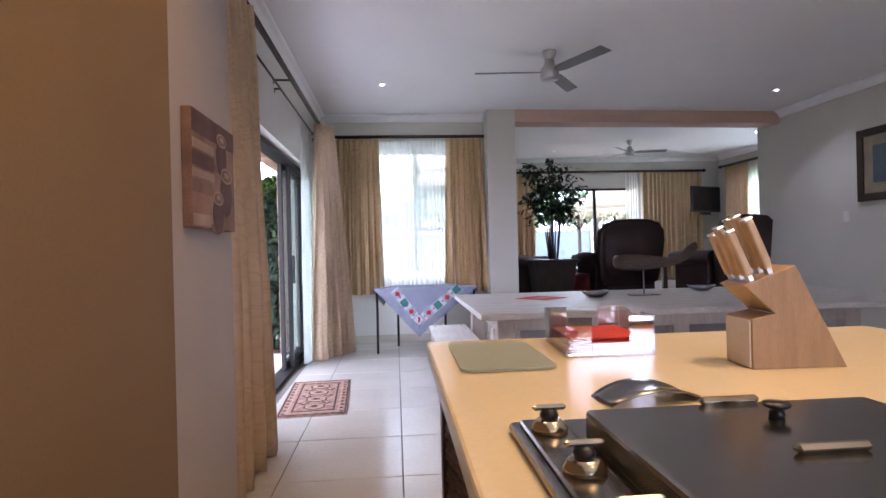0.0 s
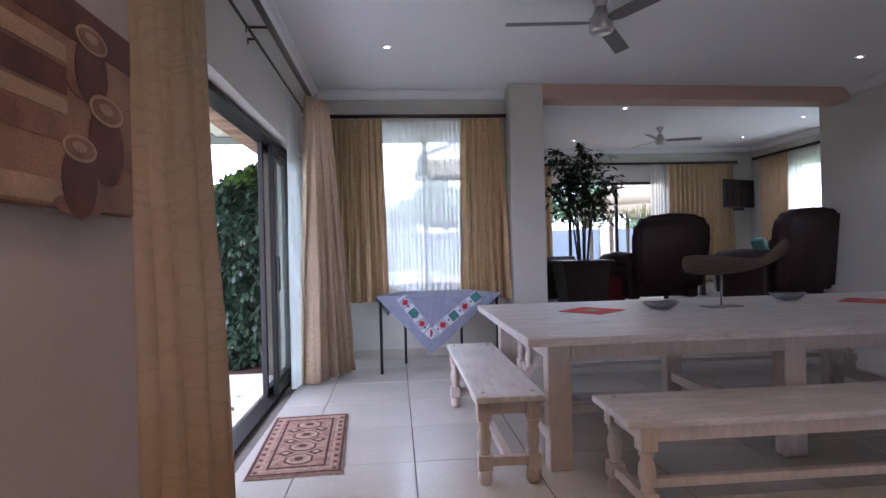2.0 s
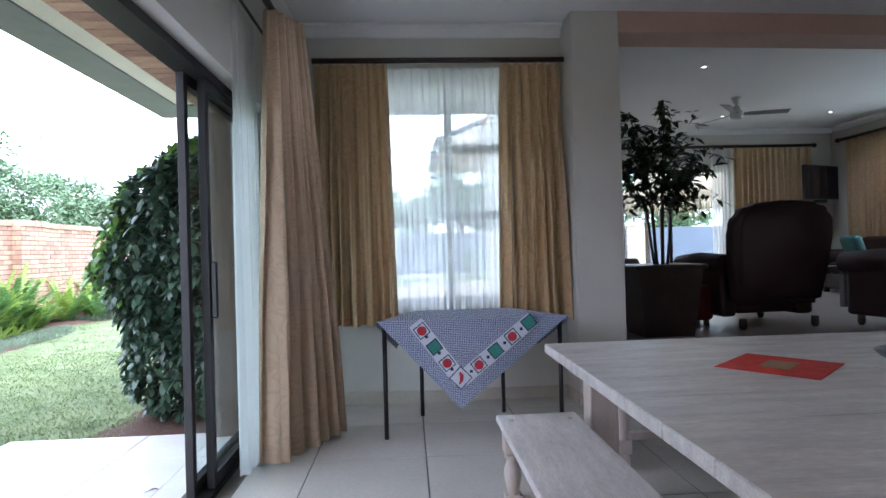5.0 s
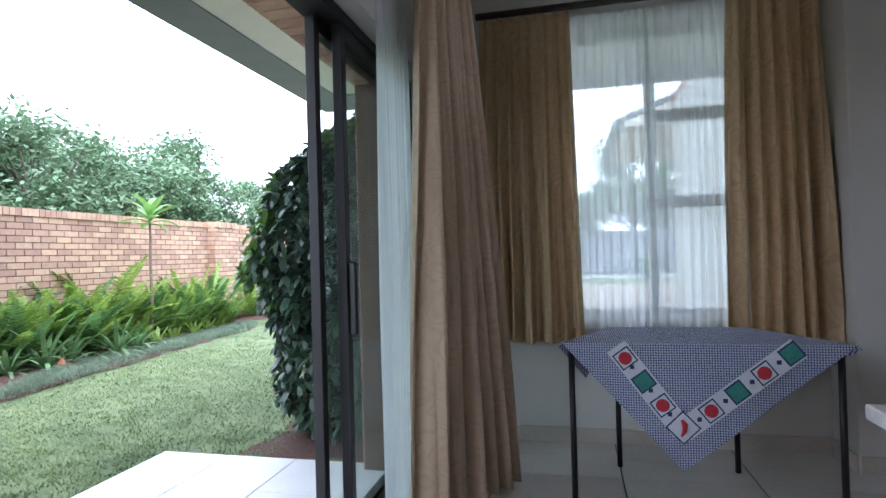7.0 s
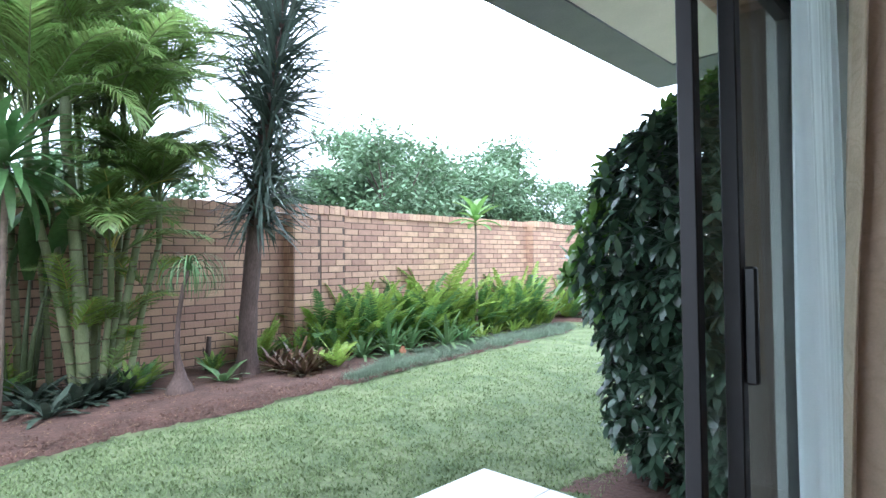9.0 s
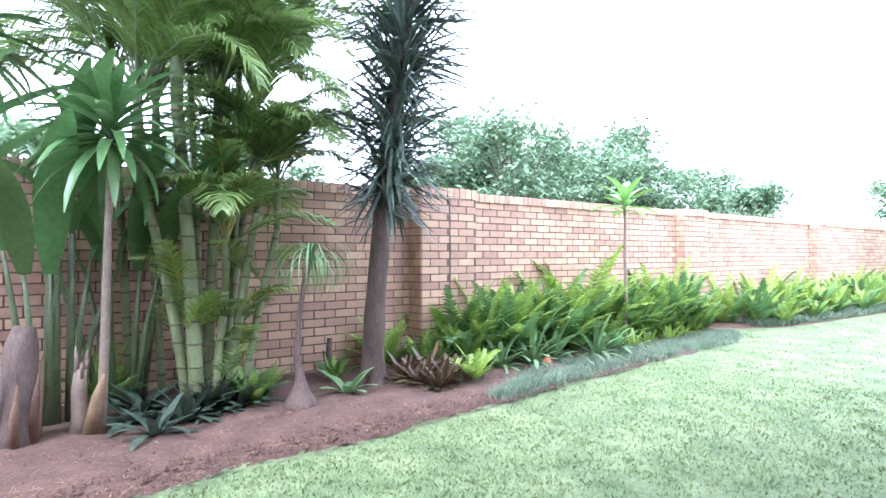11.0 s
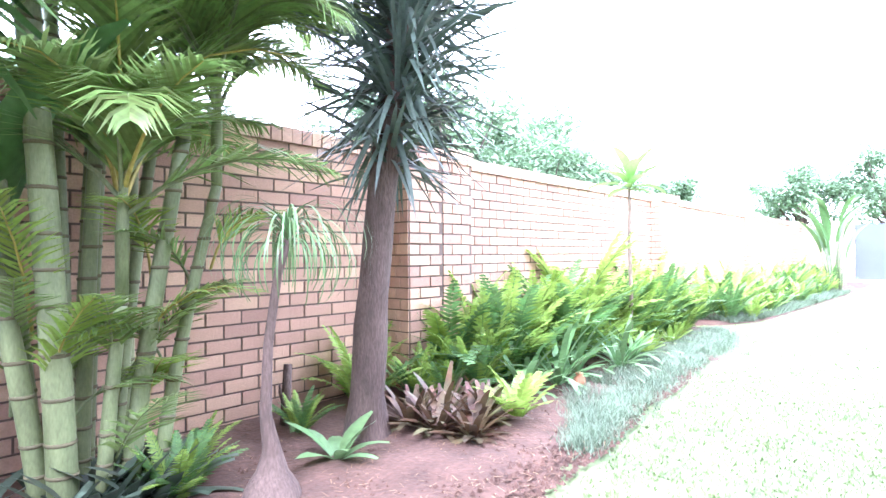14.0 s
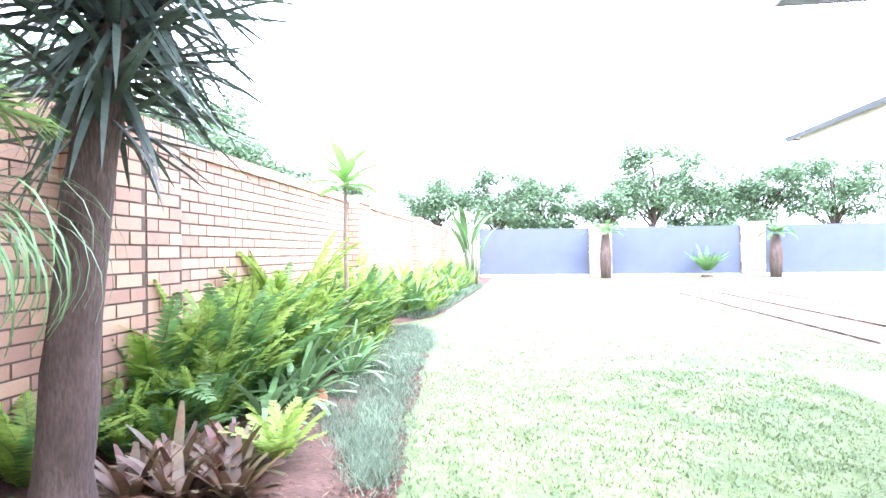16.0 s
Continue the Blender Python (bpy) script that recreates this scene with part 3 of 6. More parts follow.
YUCCALEAF = mat("sword_leaf", (0.085, 0.115, 0.09), 0.4, var=0.25, scale=3, fine=30, bump=0, rnd=0.35, trans=0.12)
BARK = mat("brown_bark", (0.105, 0.072, 0.060), 0.9, var=0.3, scale=6, fine=45, bump=0.8, stretch=(2, 2, 0.6))
PALEBARK = mat("pale_smooth_bark", (0.185, 0.14, 0.105), 0.8, var=0.2, scale=6, fine=40, bump=0.3)
BIGLEAF = mat("broad_leaf", (0.10, 0.19, 0.065), 0.36, var=0.2, scale=2, fine=25, bump=0.03, rnd=0.25, trans=0.35)
BROMDARK = mat("dark_bromeliad", (0.06, 0.085, 0.06), 0.35, var=0.25, scale=4, fine=30, bump=0, rnd=0.35, trans=0.1)
BROMRED = mat("red_bromeliad", (0.19, 0.075, 0.05), 0.45, var=0.3, scale=5, fine=30, bump=0, rnd=0.45, trans=0.15, col2=(0.10, 0.10, 0.05))
STEMGREEN = mat("dull_leaf_stalk", (0.10, 0.125, 0.06), 0.5, var=0.3, scale=5, fine=40, bump=0.1, stretch=(4, 4, 1))
FRANGI = mat("fresh_broad_leaf", (0.19, 0.33, 0.085), 0.4, var=0.2, scale=3, fine=30, bump=0, rnd=0.2, trans=0.35)
STRAP = mat("strap_leaf", (0.16, 0.27, 0.11), 0.4, var=0.2, scale=4, fine=30, bump=0, rnd=0.3, trans=0.25)
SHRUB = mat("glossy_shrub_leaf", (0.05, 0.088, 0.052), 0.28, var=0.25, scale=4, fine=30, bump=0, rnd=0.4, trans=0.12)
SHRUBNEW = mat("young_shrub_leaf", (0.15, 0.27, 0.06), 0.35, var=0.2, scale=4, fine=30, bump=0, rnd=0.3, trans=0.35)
TREELEAF = mat("tree_leaf", (0.17, 0.255, 0.14), 0.6, var=0.3, scale=0.8, fine=12, bump=0, rnd=0.3, trans=0.25)
FICUS = mat("indoor_ficus_leaf", (0.03, 0.055, 0.02), 0.4, var=0.2, scale=4, fine=20, bump=0, rnd=0.3, trans=0.15)
HOSE = mat("blue_garden_hose", (0.02, 0.05, 0.09), 0.4, var=0.1)
LITTER = mat("dry_leaf", (0.17, 0.10, 0.06), 0.8, var=0.3, rnd=0.4, trans=0.1)
G = -0.06


def table_of(points, y):
    for (a, b), (c, d) in zip(points, points[1:]):
        if a <= y <= c:
            return b + (d - b) * (y - a) / (c - a)
    return points[-1][1]


EDGE = [(-4, -4.6), (3, -4.75), (5, -4.9), (6, -5.0), (7.2, -5.1), (8, -5.2), (9, -5.33), (10.5, -5.47), (12.2, -5.6), (12.9, -5.78), (13.35, -6.1), (13.6, -6.6), (13.8, -6.7), (14.1, -6.3), (14.8, -5.95), (17, -5.8), (22, -5.6), (29.4, -5.5)]


def edge(y):
    return table_of(EDGE, y) + 0.02 * math.sin(4.1 * y) + 0.008 * math.sin(9.7 * y)


bm = bmesh.new()
bmesh.ops.create_grid(bm, x_segments=2, y_segments=2, size=400)
bmesh.ops.translate(bm, verts=bm.verts, vec=(0, 0, G))
ground = struct("ground", bm, LAWN, "short green lawn stretching to the fence", "lawn")
# planting bed
bm = bmesh.new()
rows = []
ny, nx = 700, 16
for i in range(ny + 1):
    y = -4 + 33.4 * i / ny
    e = edge(y)
    row = []
    for j in range(nx + 1):
        u = j / nx
        x = e + (-7.4 - e) * u
        z = G - 0.01 + 0.055 * min(1, u * 5) + 0.022 * noise.noise((x * 3, y * 3, 0)) + 0.012 * noise.noise((x * 11, y * 11, 3))
        row.append(bm.verts.new((x, y, z if j else G - 0.012)))
    rows.append(row)
for a, b in zip(rows, rows[1:]):
    for j in range(nx):
        bm.faces.new((a[j], a[j + 1], b[j + 1], b[j])).smooth = True
bmesh.ops.recalc_face_normals(bm, faces=bm.faces)
bed = struct("planting_bed", bm, SOIL, "bare red-brown soil bed along the brick wall", "flower bed", True)
bm = bmesh.new()
bmesh.ops.create_grid(bm, x_segments=10, y_segments=10, size=0.5, matrix=pose(-1.85, 7.27, G + 0.012) @ Matrix.Diagonal((1.05, 0.95, 1, 1)))
for v in bm.verts:
    r = max(abs(v.co.x + 1.85) / 0.52, abs(v.co.y - 7.27) / 0.47)
    v.co.z += 0.02 * noise.noise(v.co * 5) - 0.04 * max(0, r - 0.75) / 0.25
struct("planting_bed_corner", bm, SOIL, "small bare soil patch under the shrub", "flower bed", True)
patio = struct("patio", B(-2.7, -1.2, -3.4, 6.76, -0.25, -0.022), GROUT, "pale tiled patio outside the sliding door", "patio")
patio_far = struct("patio_far", B(-2.05, 1.29, 8.7, 10.46, -0.25, -0.012), PATIO, "pale patio slab beyond the shrub", "patio")
for i in range(3):
    x0 = -0.86 + 0.42 * i
    st = struct("step_%d" % (i + 1), B(x0 + 0.01, x0 + 0.42 if i < 2 else 7.7, 11.6 if i else 11.2, 19.0, -0.2, 0.05 + 0.10 * i), STONE, "pale paved veranda step", "step")
    paver = finish("paver", B(-0.20, 0.20, -0.29, 0.29, -0.03, 0.012, bev=0.006), STONE)
    for j in range(12):
        for k in range(1 if i < 2 else 4):
            ob = new("paver", paver)
            ob.parent = st
            ob.matrix_basis = pose(x0 + 0.21 + 0.42 * k, 11.95 + 0.61 * j, 0.05 + 0.10 * i)

# eaves
bm = bmesh.new()
for low in (((-2.45, -3.4), (-2.45, 8.95), (-1.36, 7.66), (-1.36, -3.4)), ((-2.45, 8.95), (1.29, 8.95), (1.29, 7.66), (-1.36, 7.66))):
    zs = (2.77, 2.77, 2.99, 2.99)
    lo = [bm.verts.new((x, y, z)) for (x, y), z in zip(low, zs)]
    hi = [bm.verts.new((x, y, z + 0.05)) for (x, y), z in zip(low, zs)]
    bm.faces.new(lo), bm.faces.new(hi[::-1])
    for k in range(4):
        bm.faces.new((lo[k], lo[(k + 1) % 4], hi[(k + 1) % 4], hi[k]))
bmesh.ops.recalc_face_normals(bm, faces=bm.faces)
struct("soffit", bm, SOFFIT, "cream painted soffit sloping up under the eaves", "soffit")
bm = B(-2.80, -2.45, -3.4, 9.48, 2.755, 3.06)
box(bm, -2.45, 1.29, 8.95, 9.48, 2.755, 3.06)
struct("fascia", bm, FASCIA, "blue-grey boxed fascia along the eaves", "fascia")
bm = B(-2.7, 5.4, -3.6, 6.9, 3.31, 3.4)
box(bm, -2.7, 1.3, 6.9, 9.4, 3.31, 3.4)
box(bm, 1.3, 7.8, 6.9, 12.7, 3.31, 3.4)
struct("roof", bm, TERRA, "flat roof over the house", "roof")
bm = B(0.62, 7.8, 12.66, 16.4, 3.02, 3.095)
veranda_roof = struct("veranda_soffit", bm, SOFFIT, "cream veranda soffit beyond the living room", "soffit")
bm = prism(bmesh.new(), [(0.56, 3.10), (8.24, 3.10), (4.4, 4.63)], "y", 12.7, 16.58)
struct("veranda_roof", bm, SOFFIT, "pale pitched veranda roof end", "roof")
bm = prism(bmesh.new(), [(0.46, 3.13), (0.52, 3.06), (4.4, 4.62), (4.4, 4.72)], "y", 12.7, 16.66)
prism(bm, [(8.34, 3.13), (8.28, 3.06), (4.4, 4.62), (4.4, 4.72)], "y", 12.7, 16.66)
struct("veranda_bargeboard", bm, FASCIA, "dark grey roof edge along the veranda gable", "fascia")
struct("veranda_gutter", B(0.56, 8.24, 16.585, 16.64, 3.07, 3.115), FASCIA, "thin grey trim under the veranda gable", "fascia")


# ---- bricks ----
CY, CZ = 0.236, 0.0863


def brick_boxes(verts, faces, q):
    x0, x1, y0, y1, z0, z1 = q
    n = len(verts)
    verts += [(x0, y0, z0), (x1, y0, z0), (x1, y1, z0), (x0, y1, z0), (x0, y0, z1), (x1, y0, z1), (x1, y1, z1), (x0, y1, z1)]
    faces += [(n, n + 3, n + 2, n + 1), (n + 4, n + 5, n + 6, n + 7), (n, n + 1, n + 5, n + 4), (n + 1, n + 2, n + 6, n + 5), (n + 2, n + 3, n + 7, n + 6), (n + 3, n, n + 4, n + 7)]


def raw(name, verts, faces, material, smooth=False):
    me = bpy.data.meshes.new(name)
    me.from_pydata(verts, [], faces)
    me.materials.append(material)
    if smooth:
        me.polygons.foreach_set("use_smooth", [True] * len(me.polygons))
    return me


BRICKMESH = finish("brick", B(-0.005, 0.005, -0.5, 0.5, -0.5, 0.5), BRICK)


def brickwork(parent, y0, y1, z0, z1, x, side, near, rng, joint=0.0135):
    """Running-bond bricks proud of a backing at x; side +1 faces the garden."""
    verts, faces = [], []
    for r in range(int((z1 - z0) / CZ + 0.01)):
        za = z0 + r * CZ
        y = y0 - (CY / 2 if r % 2 else 0)
        while y < y1 - 0.02:
            a, b = max(y, y0), min(y + CY, y1)
            y += CY
            if b - a < 0.03:
                continue
            d = rng.uniform(0.006, 0.0105)
            q = (x, x + side * d) if side > 0 else (x - d, x)
            aa, bb, zz, zt = a + joint / 2, b - joint / 2, za + joint / 2, za + CZ - joint / 2
            if near and near[0] <= a and b <= near[1]:
                ob = new("brick", BRICKMESH)
                ob.parent = parent
                ob.matrix_basis = pose(x + side * (d - 0.005) + 0.0, (aa + bb) / 2, (zz + zt) / 2) @ Matrix.Diagonal((1, bb - aa, zt - zz, 1))
            else:
                brick_boxes(verts, faces, (*q, aa, bb, zz, zt))
    if verts:
        rest = new("brick_rest", raw("brick_rest", verts, faces, BRICK))
        rest.parent = parent
        tagged(rest, kind="stuff")


def coping(parent, y0, y1, x0, x1, z, h, near, rng):
    verts, faces = [], []
    n = int((y1 - y0) / 0.0815)
    w = (y1 - y0) / n
    for i in range(n):
        d = rng.uniform(-0.004, 0.004)
        brick_boxes(verts, faces, (x0 + d, x1 + d, y0 + i * w + 0.004, y0 + (i + 1) * w - 0.004, z, z + h + rng.uniform(-0.003, 0.003)))
    ob = new("coping_bricks", raw("coping_bricks", verts, faces, BRICK))
    ob.parent = parent
    tagged(ob, kind="stuff")


def garden_wall():
    rng = random.Random(11)
    secs = [(-4.0, 8.12, -7.19, None), (8.12, 8.90, -6.94, "p"), (8.90, 13.36, -7.10, None), (13.36, 14.08, -6.94, "p"), (14.08, 18.65, -7.10, None), (18.65, 19.35, -6.94, "p"), (19.35, 23.9, -7.10, None), (23.9, 24.6, -6.94, "p"), (24.6, 29.4, -7.10, None)]
    bm = bmesh.new()
    for a, b, x, k in secs:
        box(bm, -7.33, x, a, b, -0.25, 1.805)
    w = struct("garden_wall", bm, MORTAR, "orange-brown face brick garden wall with piers", "wall")
    for a, b, x, k in secs:
        near = (6.0, 8.13) if a == -4.0 else None
        if k and a < 9:
            brickwork(w, a, (a + b) / 2 - 0.006, -0.09, 1.81, x, 1, (a, b), rng)
            brickwork(w, (a + b) / 2 + 0.006, b, -0.09, 1.81, x, 1, None, rng)
        else:
            brickwork(w, a, b, -0.09, 1.81, x, 1, near, rng)
        if k:
            vs, fs = [], []
            for r in range(22):
                z = -0.09 + r * CZ
                cut = -7.08 if r % 2 else -7.03
                for p, q in ((-7.2, cut - 0.005), (cut + 0.005, x - 0.001)):
                    brick_boxes(vs, fs, (p, q, a - 0.008, a, z + 0.0055, z + CZ - 0.0055))
            ret = new("brick_return", raw("brick_return", vs, fs, BRICK))
            ret.parent = w
            tagged(ret, kind="stuff")
        coping(w, a, b, -7.36, x + (0.035 if not k else 0.03), 1.807, 0.10 if not k else 0.112, None, rng)
    return w


wall = garden_wall()
# outer brick leaf of the house, with its soldier lintel
bm = B(-1.35, -1.2, 2.3, D0, -0.2, 3.0)
box(bm, -1.35, -1.2, D1, 7.5, -0.2, 3.0)
box(bm, -1.35, -1.2, D0, D1, DT + 0.225, 3.0)
box(bm, -1.35, W0 - 0.02, 7.5, 7.65, -0.2, 3.0)
box(bm, W1 + 0.02, 1.29, 7.5, 7.65, -0.2, 3.0)
box(bm, W0 - 0.02, W1 + 0.02, 7.5, 7.65, -0.2, WB - 0.01)
box(bm, W0 - 0.02, W1 + 0.02, 7.5, 7.65, WT + 0.01, 3.0)
house_brick = struct("house_brick_wall", bm, MORTAR, "face brick outer wall of the house", "wall")
brickwork(house_brick, D1, 7.64, -0.05, 2.98, -1.35, -1, None, random.Random(5))
lint = finish("lintel_brick", B(-0.077, 0.077, -0.0365, 0.0365, 0, 0.22, bev=0.003), BRICK)
for i in range(36):
    ob = new("brick", lint)
    ob.parent = house_brick
    ob.matrix_basis = pose(-1.279, D0 + 0.045 + i * 0.0822, DT + 0.003)


# ---- plants ----
class Leaves:
    def __init__(self):
        self.v, self.f = [], []

    def blade(self, p, az, el, length, width, droop, n=3, shape="sword", roll=0.0, wave=0.0, across=None):
        """One leaf: a bent strip from p; angles in radians, droop in radians over its length."""
        p = Vector(p)
        side = Vector((-math.sin(az), math.cos(az), 0))
        if roll:
            side = (Matrix.Rotation(roll, 3, Vector((math.cos(az) * math.cos(el), math.sin(az) * math.cos(el), math.sin(el)))) @ side)
        if across is not None:
            d0 = Vector((math.cos(az) * math.cos(el), math.sin(az) * math.cos(el), math.sin(el)))
            side = (across - d0 * across.dot(d0)).normalized()
        base = len(self.v)
        for i in range(n + 1):
            u = i / n
            if shape == "sword":
                w = width * (1 - u) ** 0.7 * (0.75 + 0.5 * u)
            elif shape == "oval":
                w = width * math.sin(math.pi * min(0.97, u * 0.92 + 0.06)) ** 0.8
            else:
                w = width * (0.35 + 0.65 * math.sin(math.pi * min(1, 0.15 + u * 0.82)))
            w *= 0.5
            e = el - droop * u
            off = Vector((0, 0, wave * math.sin(7 * u)))
            self.v += [tuple(p + side * w + off), tuple(p - side * w - off)]
            p = p + Vector((math.cos(az) * math.cos(e), math.sin(az) * math.cos(e), math.sin(e))) * (length / n)
        for i in range(n):
            a = base + 2 * i
            self.f.append((a, a + 1, a + 3, a + 2))

    def folded(self, p, az, el, length, width, droop, n=4, fold=0.35):
        """A broad leaf with a creased midrib."""
        p = Vector(p)
        side = Vector((-math.sin(az), math.cos(az), 0))
        base = len(self.v)
        for i in range(n + 1):
            u = i / n
            w = width * 0.5 * math.sin(math.pi * min(0.985, u * 0.9 + 0.08)) ** 0.75
            e = el - droop * u
            up = Vector((-math.cos(az) * math.sin(e), -math.sin(az) * math.sin(e), math.cos(e)))
            self.v += [tuple(p + side * w + up * w * fold), tuple(p), tuple(p - side * w + up * w * fold)]
            p = p + Vector((math.cos(az) * math.cos(e), math.sin(az) * math.cos(e), math.sin(e))) * (length / n)
        for i in range(n):
            a = base + 3 * i
            self.f += [(a, a + 1, a + 4, a + 3), (a + 1, a + 2, a + 5, a + 4)]

    def frond(self, p, az, el, length, droop, pairs, leaflet, width, spread=1.15, hang=0.5, start=0.15, rng=random, lift=0.5):
        """A feather leaf: returns its rib."""
        p = Vector(p)
        pts = [p.copy()]
        steps = 10
        dirs = []
        for i in range(steps):
            e = el - droop * ((i + 0.5) / steps) ** 1.2
            d = Vector((math.cos(az) * math.cos(e), math.sin(az) * math.cos(e), math.sin(e)))
            dirs.append((d, e))
            p = p + d * (length / steps)
            pts.append(p.copy())
        for k in range(pairs):
            u = start + (1 - start) * (k + 0.5) / pairs
            i = min(steps - 1, int(u * steps))
            q = pts[i].lerp(pts[i + 1], u * steps - i)
            ll = leaflet * math.sin(math.pi * min(0.96, 0.22 + u * 0.74)) ** 0.7 * rng.uniform(0.88, 1.08)
            for s in (-1, 1):
                a = az + s * spread * (1 - 0.35 * u) + rng.uniform(-0.06, 0.06)
                self.blade(q, a, dirs[i][1] * lift + rng.uniform(-0.12, 0.12) + 0.05, ll, width, hang * rng.uniform(0.6, 1.4), 2, across=dirs[i][0])
        return pts

    def mesh(self, name, material, smooth=True):
        return raw(name, self.v, self.f, material, smooth)


def leafpart(name, leaves, material, parent, label=""):
    ob = new(name, leaves.mesh(name, material))
    ob.parent = parent
    if label:
        ob["label"] = label
    return ob


def fern(seed, young):
    rng = random.Random(seed)
    t = thing("fern", "bushy green sword fern in the border" if not young else "bushy yellow-green sword fern in the border", "fern", group="sword ferns along the wall")
    lv, ly, ribs = Leaves(), Leaves(), bmesh.new()
    for i in range(24):
        az = 2 * math.pi * i / 24 + rng.uniform(-0.2, 0.2)
        el = rng.uniform(0.85, 1.5)
        yg = rng.random() < young * (0.5 + (el - 0.85) * 1.3)
        pts = (ly if yg else lv).frond((0.05 * math.cos(az), 0.05 * math.sin(az), 0), az, el, rng.uniform(0.68, 0.98), rng.uniform(0.3, 1.15), 22, 0.13, 0.042, 1.35, 0.4, 0.08, rng, 0.4)
        tube(ribs, pts[::2], [0.004, 0.0035, 0.003, 0.0025, 0.002, 0.001], 4, False)
    leafpart("fronds", lv, FERN, t)
    leafpart("young_fronds", ly, FERNY, t, "yellow-green young fronds")
    part("ribs", ribs, FERN, t)
    for o in t.children:
        tagged(o, kind="stuff")
    return t


def scatter(kinds, spots, seed=3, smin=0.8, smax=1.15):
    rng = random.Random(seed)
    first = set()
    for i, s in enumerate(spots):
        x, y, k = s[0], s[1], s[2] if len(s) > 2 else 1.0
        src = kinds[i % len(kinds)]
        sc = k * rng.uniform(smin, smax)
        m = pose(x, y, G + 0.02, 0, 0, rng.uniform(0, 360)) @ Matrix.Diagonal((sc, sc, sc, 1))
        if id(src) not in first:
            first.add(id(src))
            src.matrix_basis = m
        else:
            o = copy_thing(src, pose(0, 0, 0))
            o.matrix_basis = m


frng = random.Random(21)
spots = []
for i in range(33):
    y = 8.55 + 4.6 * i / 32
    row = i % 3
    x = (-6.88, -6.70, -6.55)[row] + frng.uniform(-0.06, 0.06)
    spots.append((x, y, (1.26, 0.98, 0.60)[row] * (0.86 if y < 8.8 else 0.9 + 0.25 * frng.random())))
spots += [(-6.72, 7.98, 0.60), (-6.55, 8.12, 0.56), (-6.78, 8.3, 0.66), (-6.5, 8.38, 0.58)]
for i in range(26):
    y = 14.3 + 9.7 * i / 25
    spots.append(((-6.75, -6.4, -6.15)[i % 3] + frng.uniform(-0.1, 0.1), y, (1.1, 0.9, 0.62)[i % 3]))
spots += [(-6.9, 7.62, 0.62), (-6.72, 6.98, 0.34), (-6.85, 5.1, 0.6), (-6.32, 6.08, 0.46), (-6.5, 6.22, 0.40)]
scatter([fern(1, 0.45), fern(2, 0.8), fern(3, 0.3), fern(4, 1.0)], spots, 5)


def rosette(name, label, category, at, count, length, width, material, el=(0.3, 1.3), droop=(0.5, 1.3), seed=1, shape="strap", n=5, group="", turn=0):
    rng = random.Random(seed)
    t = thing(name, label, category, at, turn, group)
    for i in range(count):
        lv = Leaves()
        az = 2.399963 * i + rng.uniform(-0.15, 0.15)
        u = i / max(1, count - 1)
        lv.blade((0.02 * math.cos(az), 0.02 * math.sin(az), 0.0), az, el[0] + (el[1] - el[0]) * u, length * rng.uniform(0.75, 1.1), width * rng.uniform(0.8, 1.15), rng.uniform(*droop) * (1.1 - 0.5 * u), n, shape, wave=0.004)
        leafpart("leaf", lv, material, t)
    return t


Z = G + 0.03
for i, (x, y, s) in enumerate(((-6.2, 8.62, 0.58), (-6.17, 9.05, 0.66), (-6.24, 9.45, 0.64), (-6.08, 10.0, 0.58), (-6.15, 10.45, 0.48))):
    rosette("crinum_lily", "clump of long arching green strap leaves in the border", "lily", (x, y, Z), 22, s, 0.05, STRAP, (0.45, 1.4), (0.9, 2.2), 30 + i, n=7, group="strap-leaved lilies in the border")
for i, (x, y, s) in enumerate(((-6.10, 7.52, 0.33), (-5.98, 7.74, 0.32), (-6.24, 7.72, 0.36), (-6.06, 7.95, 0.30), (-5.88, 7.58, 0.26), (-6.3, 7.5, 0.32))):
    rosette("red_bromeliad", "reddish brown bromeliad rosette beside the tree trunk", "bromeliad", (x, y, Z), 30, s, 0.046, BROMRED, (0.2, 1.35), (0.4, 1.3), 40 + i, group="red bromeliads")
brng = random.Random(8)
for i in range(15):
    x, y = -6.2 + brng.uniform(-0.3, 0.28), 5.55 + brng.uniform(-0.42, 0.5)
    rosette("dark_bromeliad", "dark grey-green bromeliad with broad spreading leaves", "bromeliad", (x, y, Z), 17, 0.34, 0.062, BROMDARK, (0.2, 1.15), (0.6, 1.5), 50 + i, group="dark bromeliads under the palms")
rosette("young_lily", "low plant with a few broad bright green leaves", "plant", (-6.2, 6.85, Z), 9, 0.32, 0.085, STRAP, (0.5, 1.1), (0.5, 1.3), 70, "oval")
for i, (x, y) in enumerate(((-6.2, 10.9), (-6.28, 11.35), (-6.25, 11.8), (-6.35, 12.3), (-6.45, 12.8))):
    rosette("yellow_bromeliad", "small yellow-green bromeliad at the border edge", "bromeliad", (x, y, Z), 16, 0.26, 0.05, FERNY, (0.5, 1.3), (0.2, 0.8), 80 + i, group="yellow bromeliads at the border edge")


t = thing("cut_stem", "short reddish cut stem standing against the wall", "stump", (-6.92, 7.0, Z))
part("stem", tube(bmesh.new(), [(0, 0, -0.04), (0.005, 0.01, 0.2), (0.0, 0.025, 0.38)], [0.035, 0.03, 0.026], 9), BARK, t)
part("side_shoot", tube(bmesh.new(), [(0, 0.0, 0.12), (0.03, -0.05, 0.22), (0.04, -0.06, 0.27)], [0.014, 0.011, 0.007], 7), BARK, t)


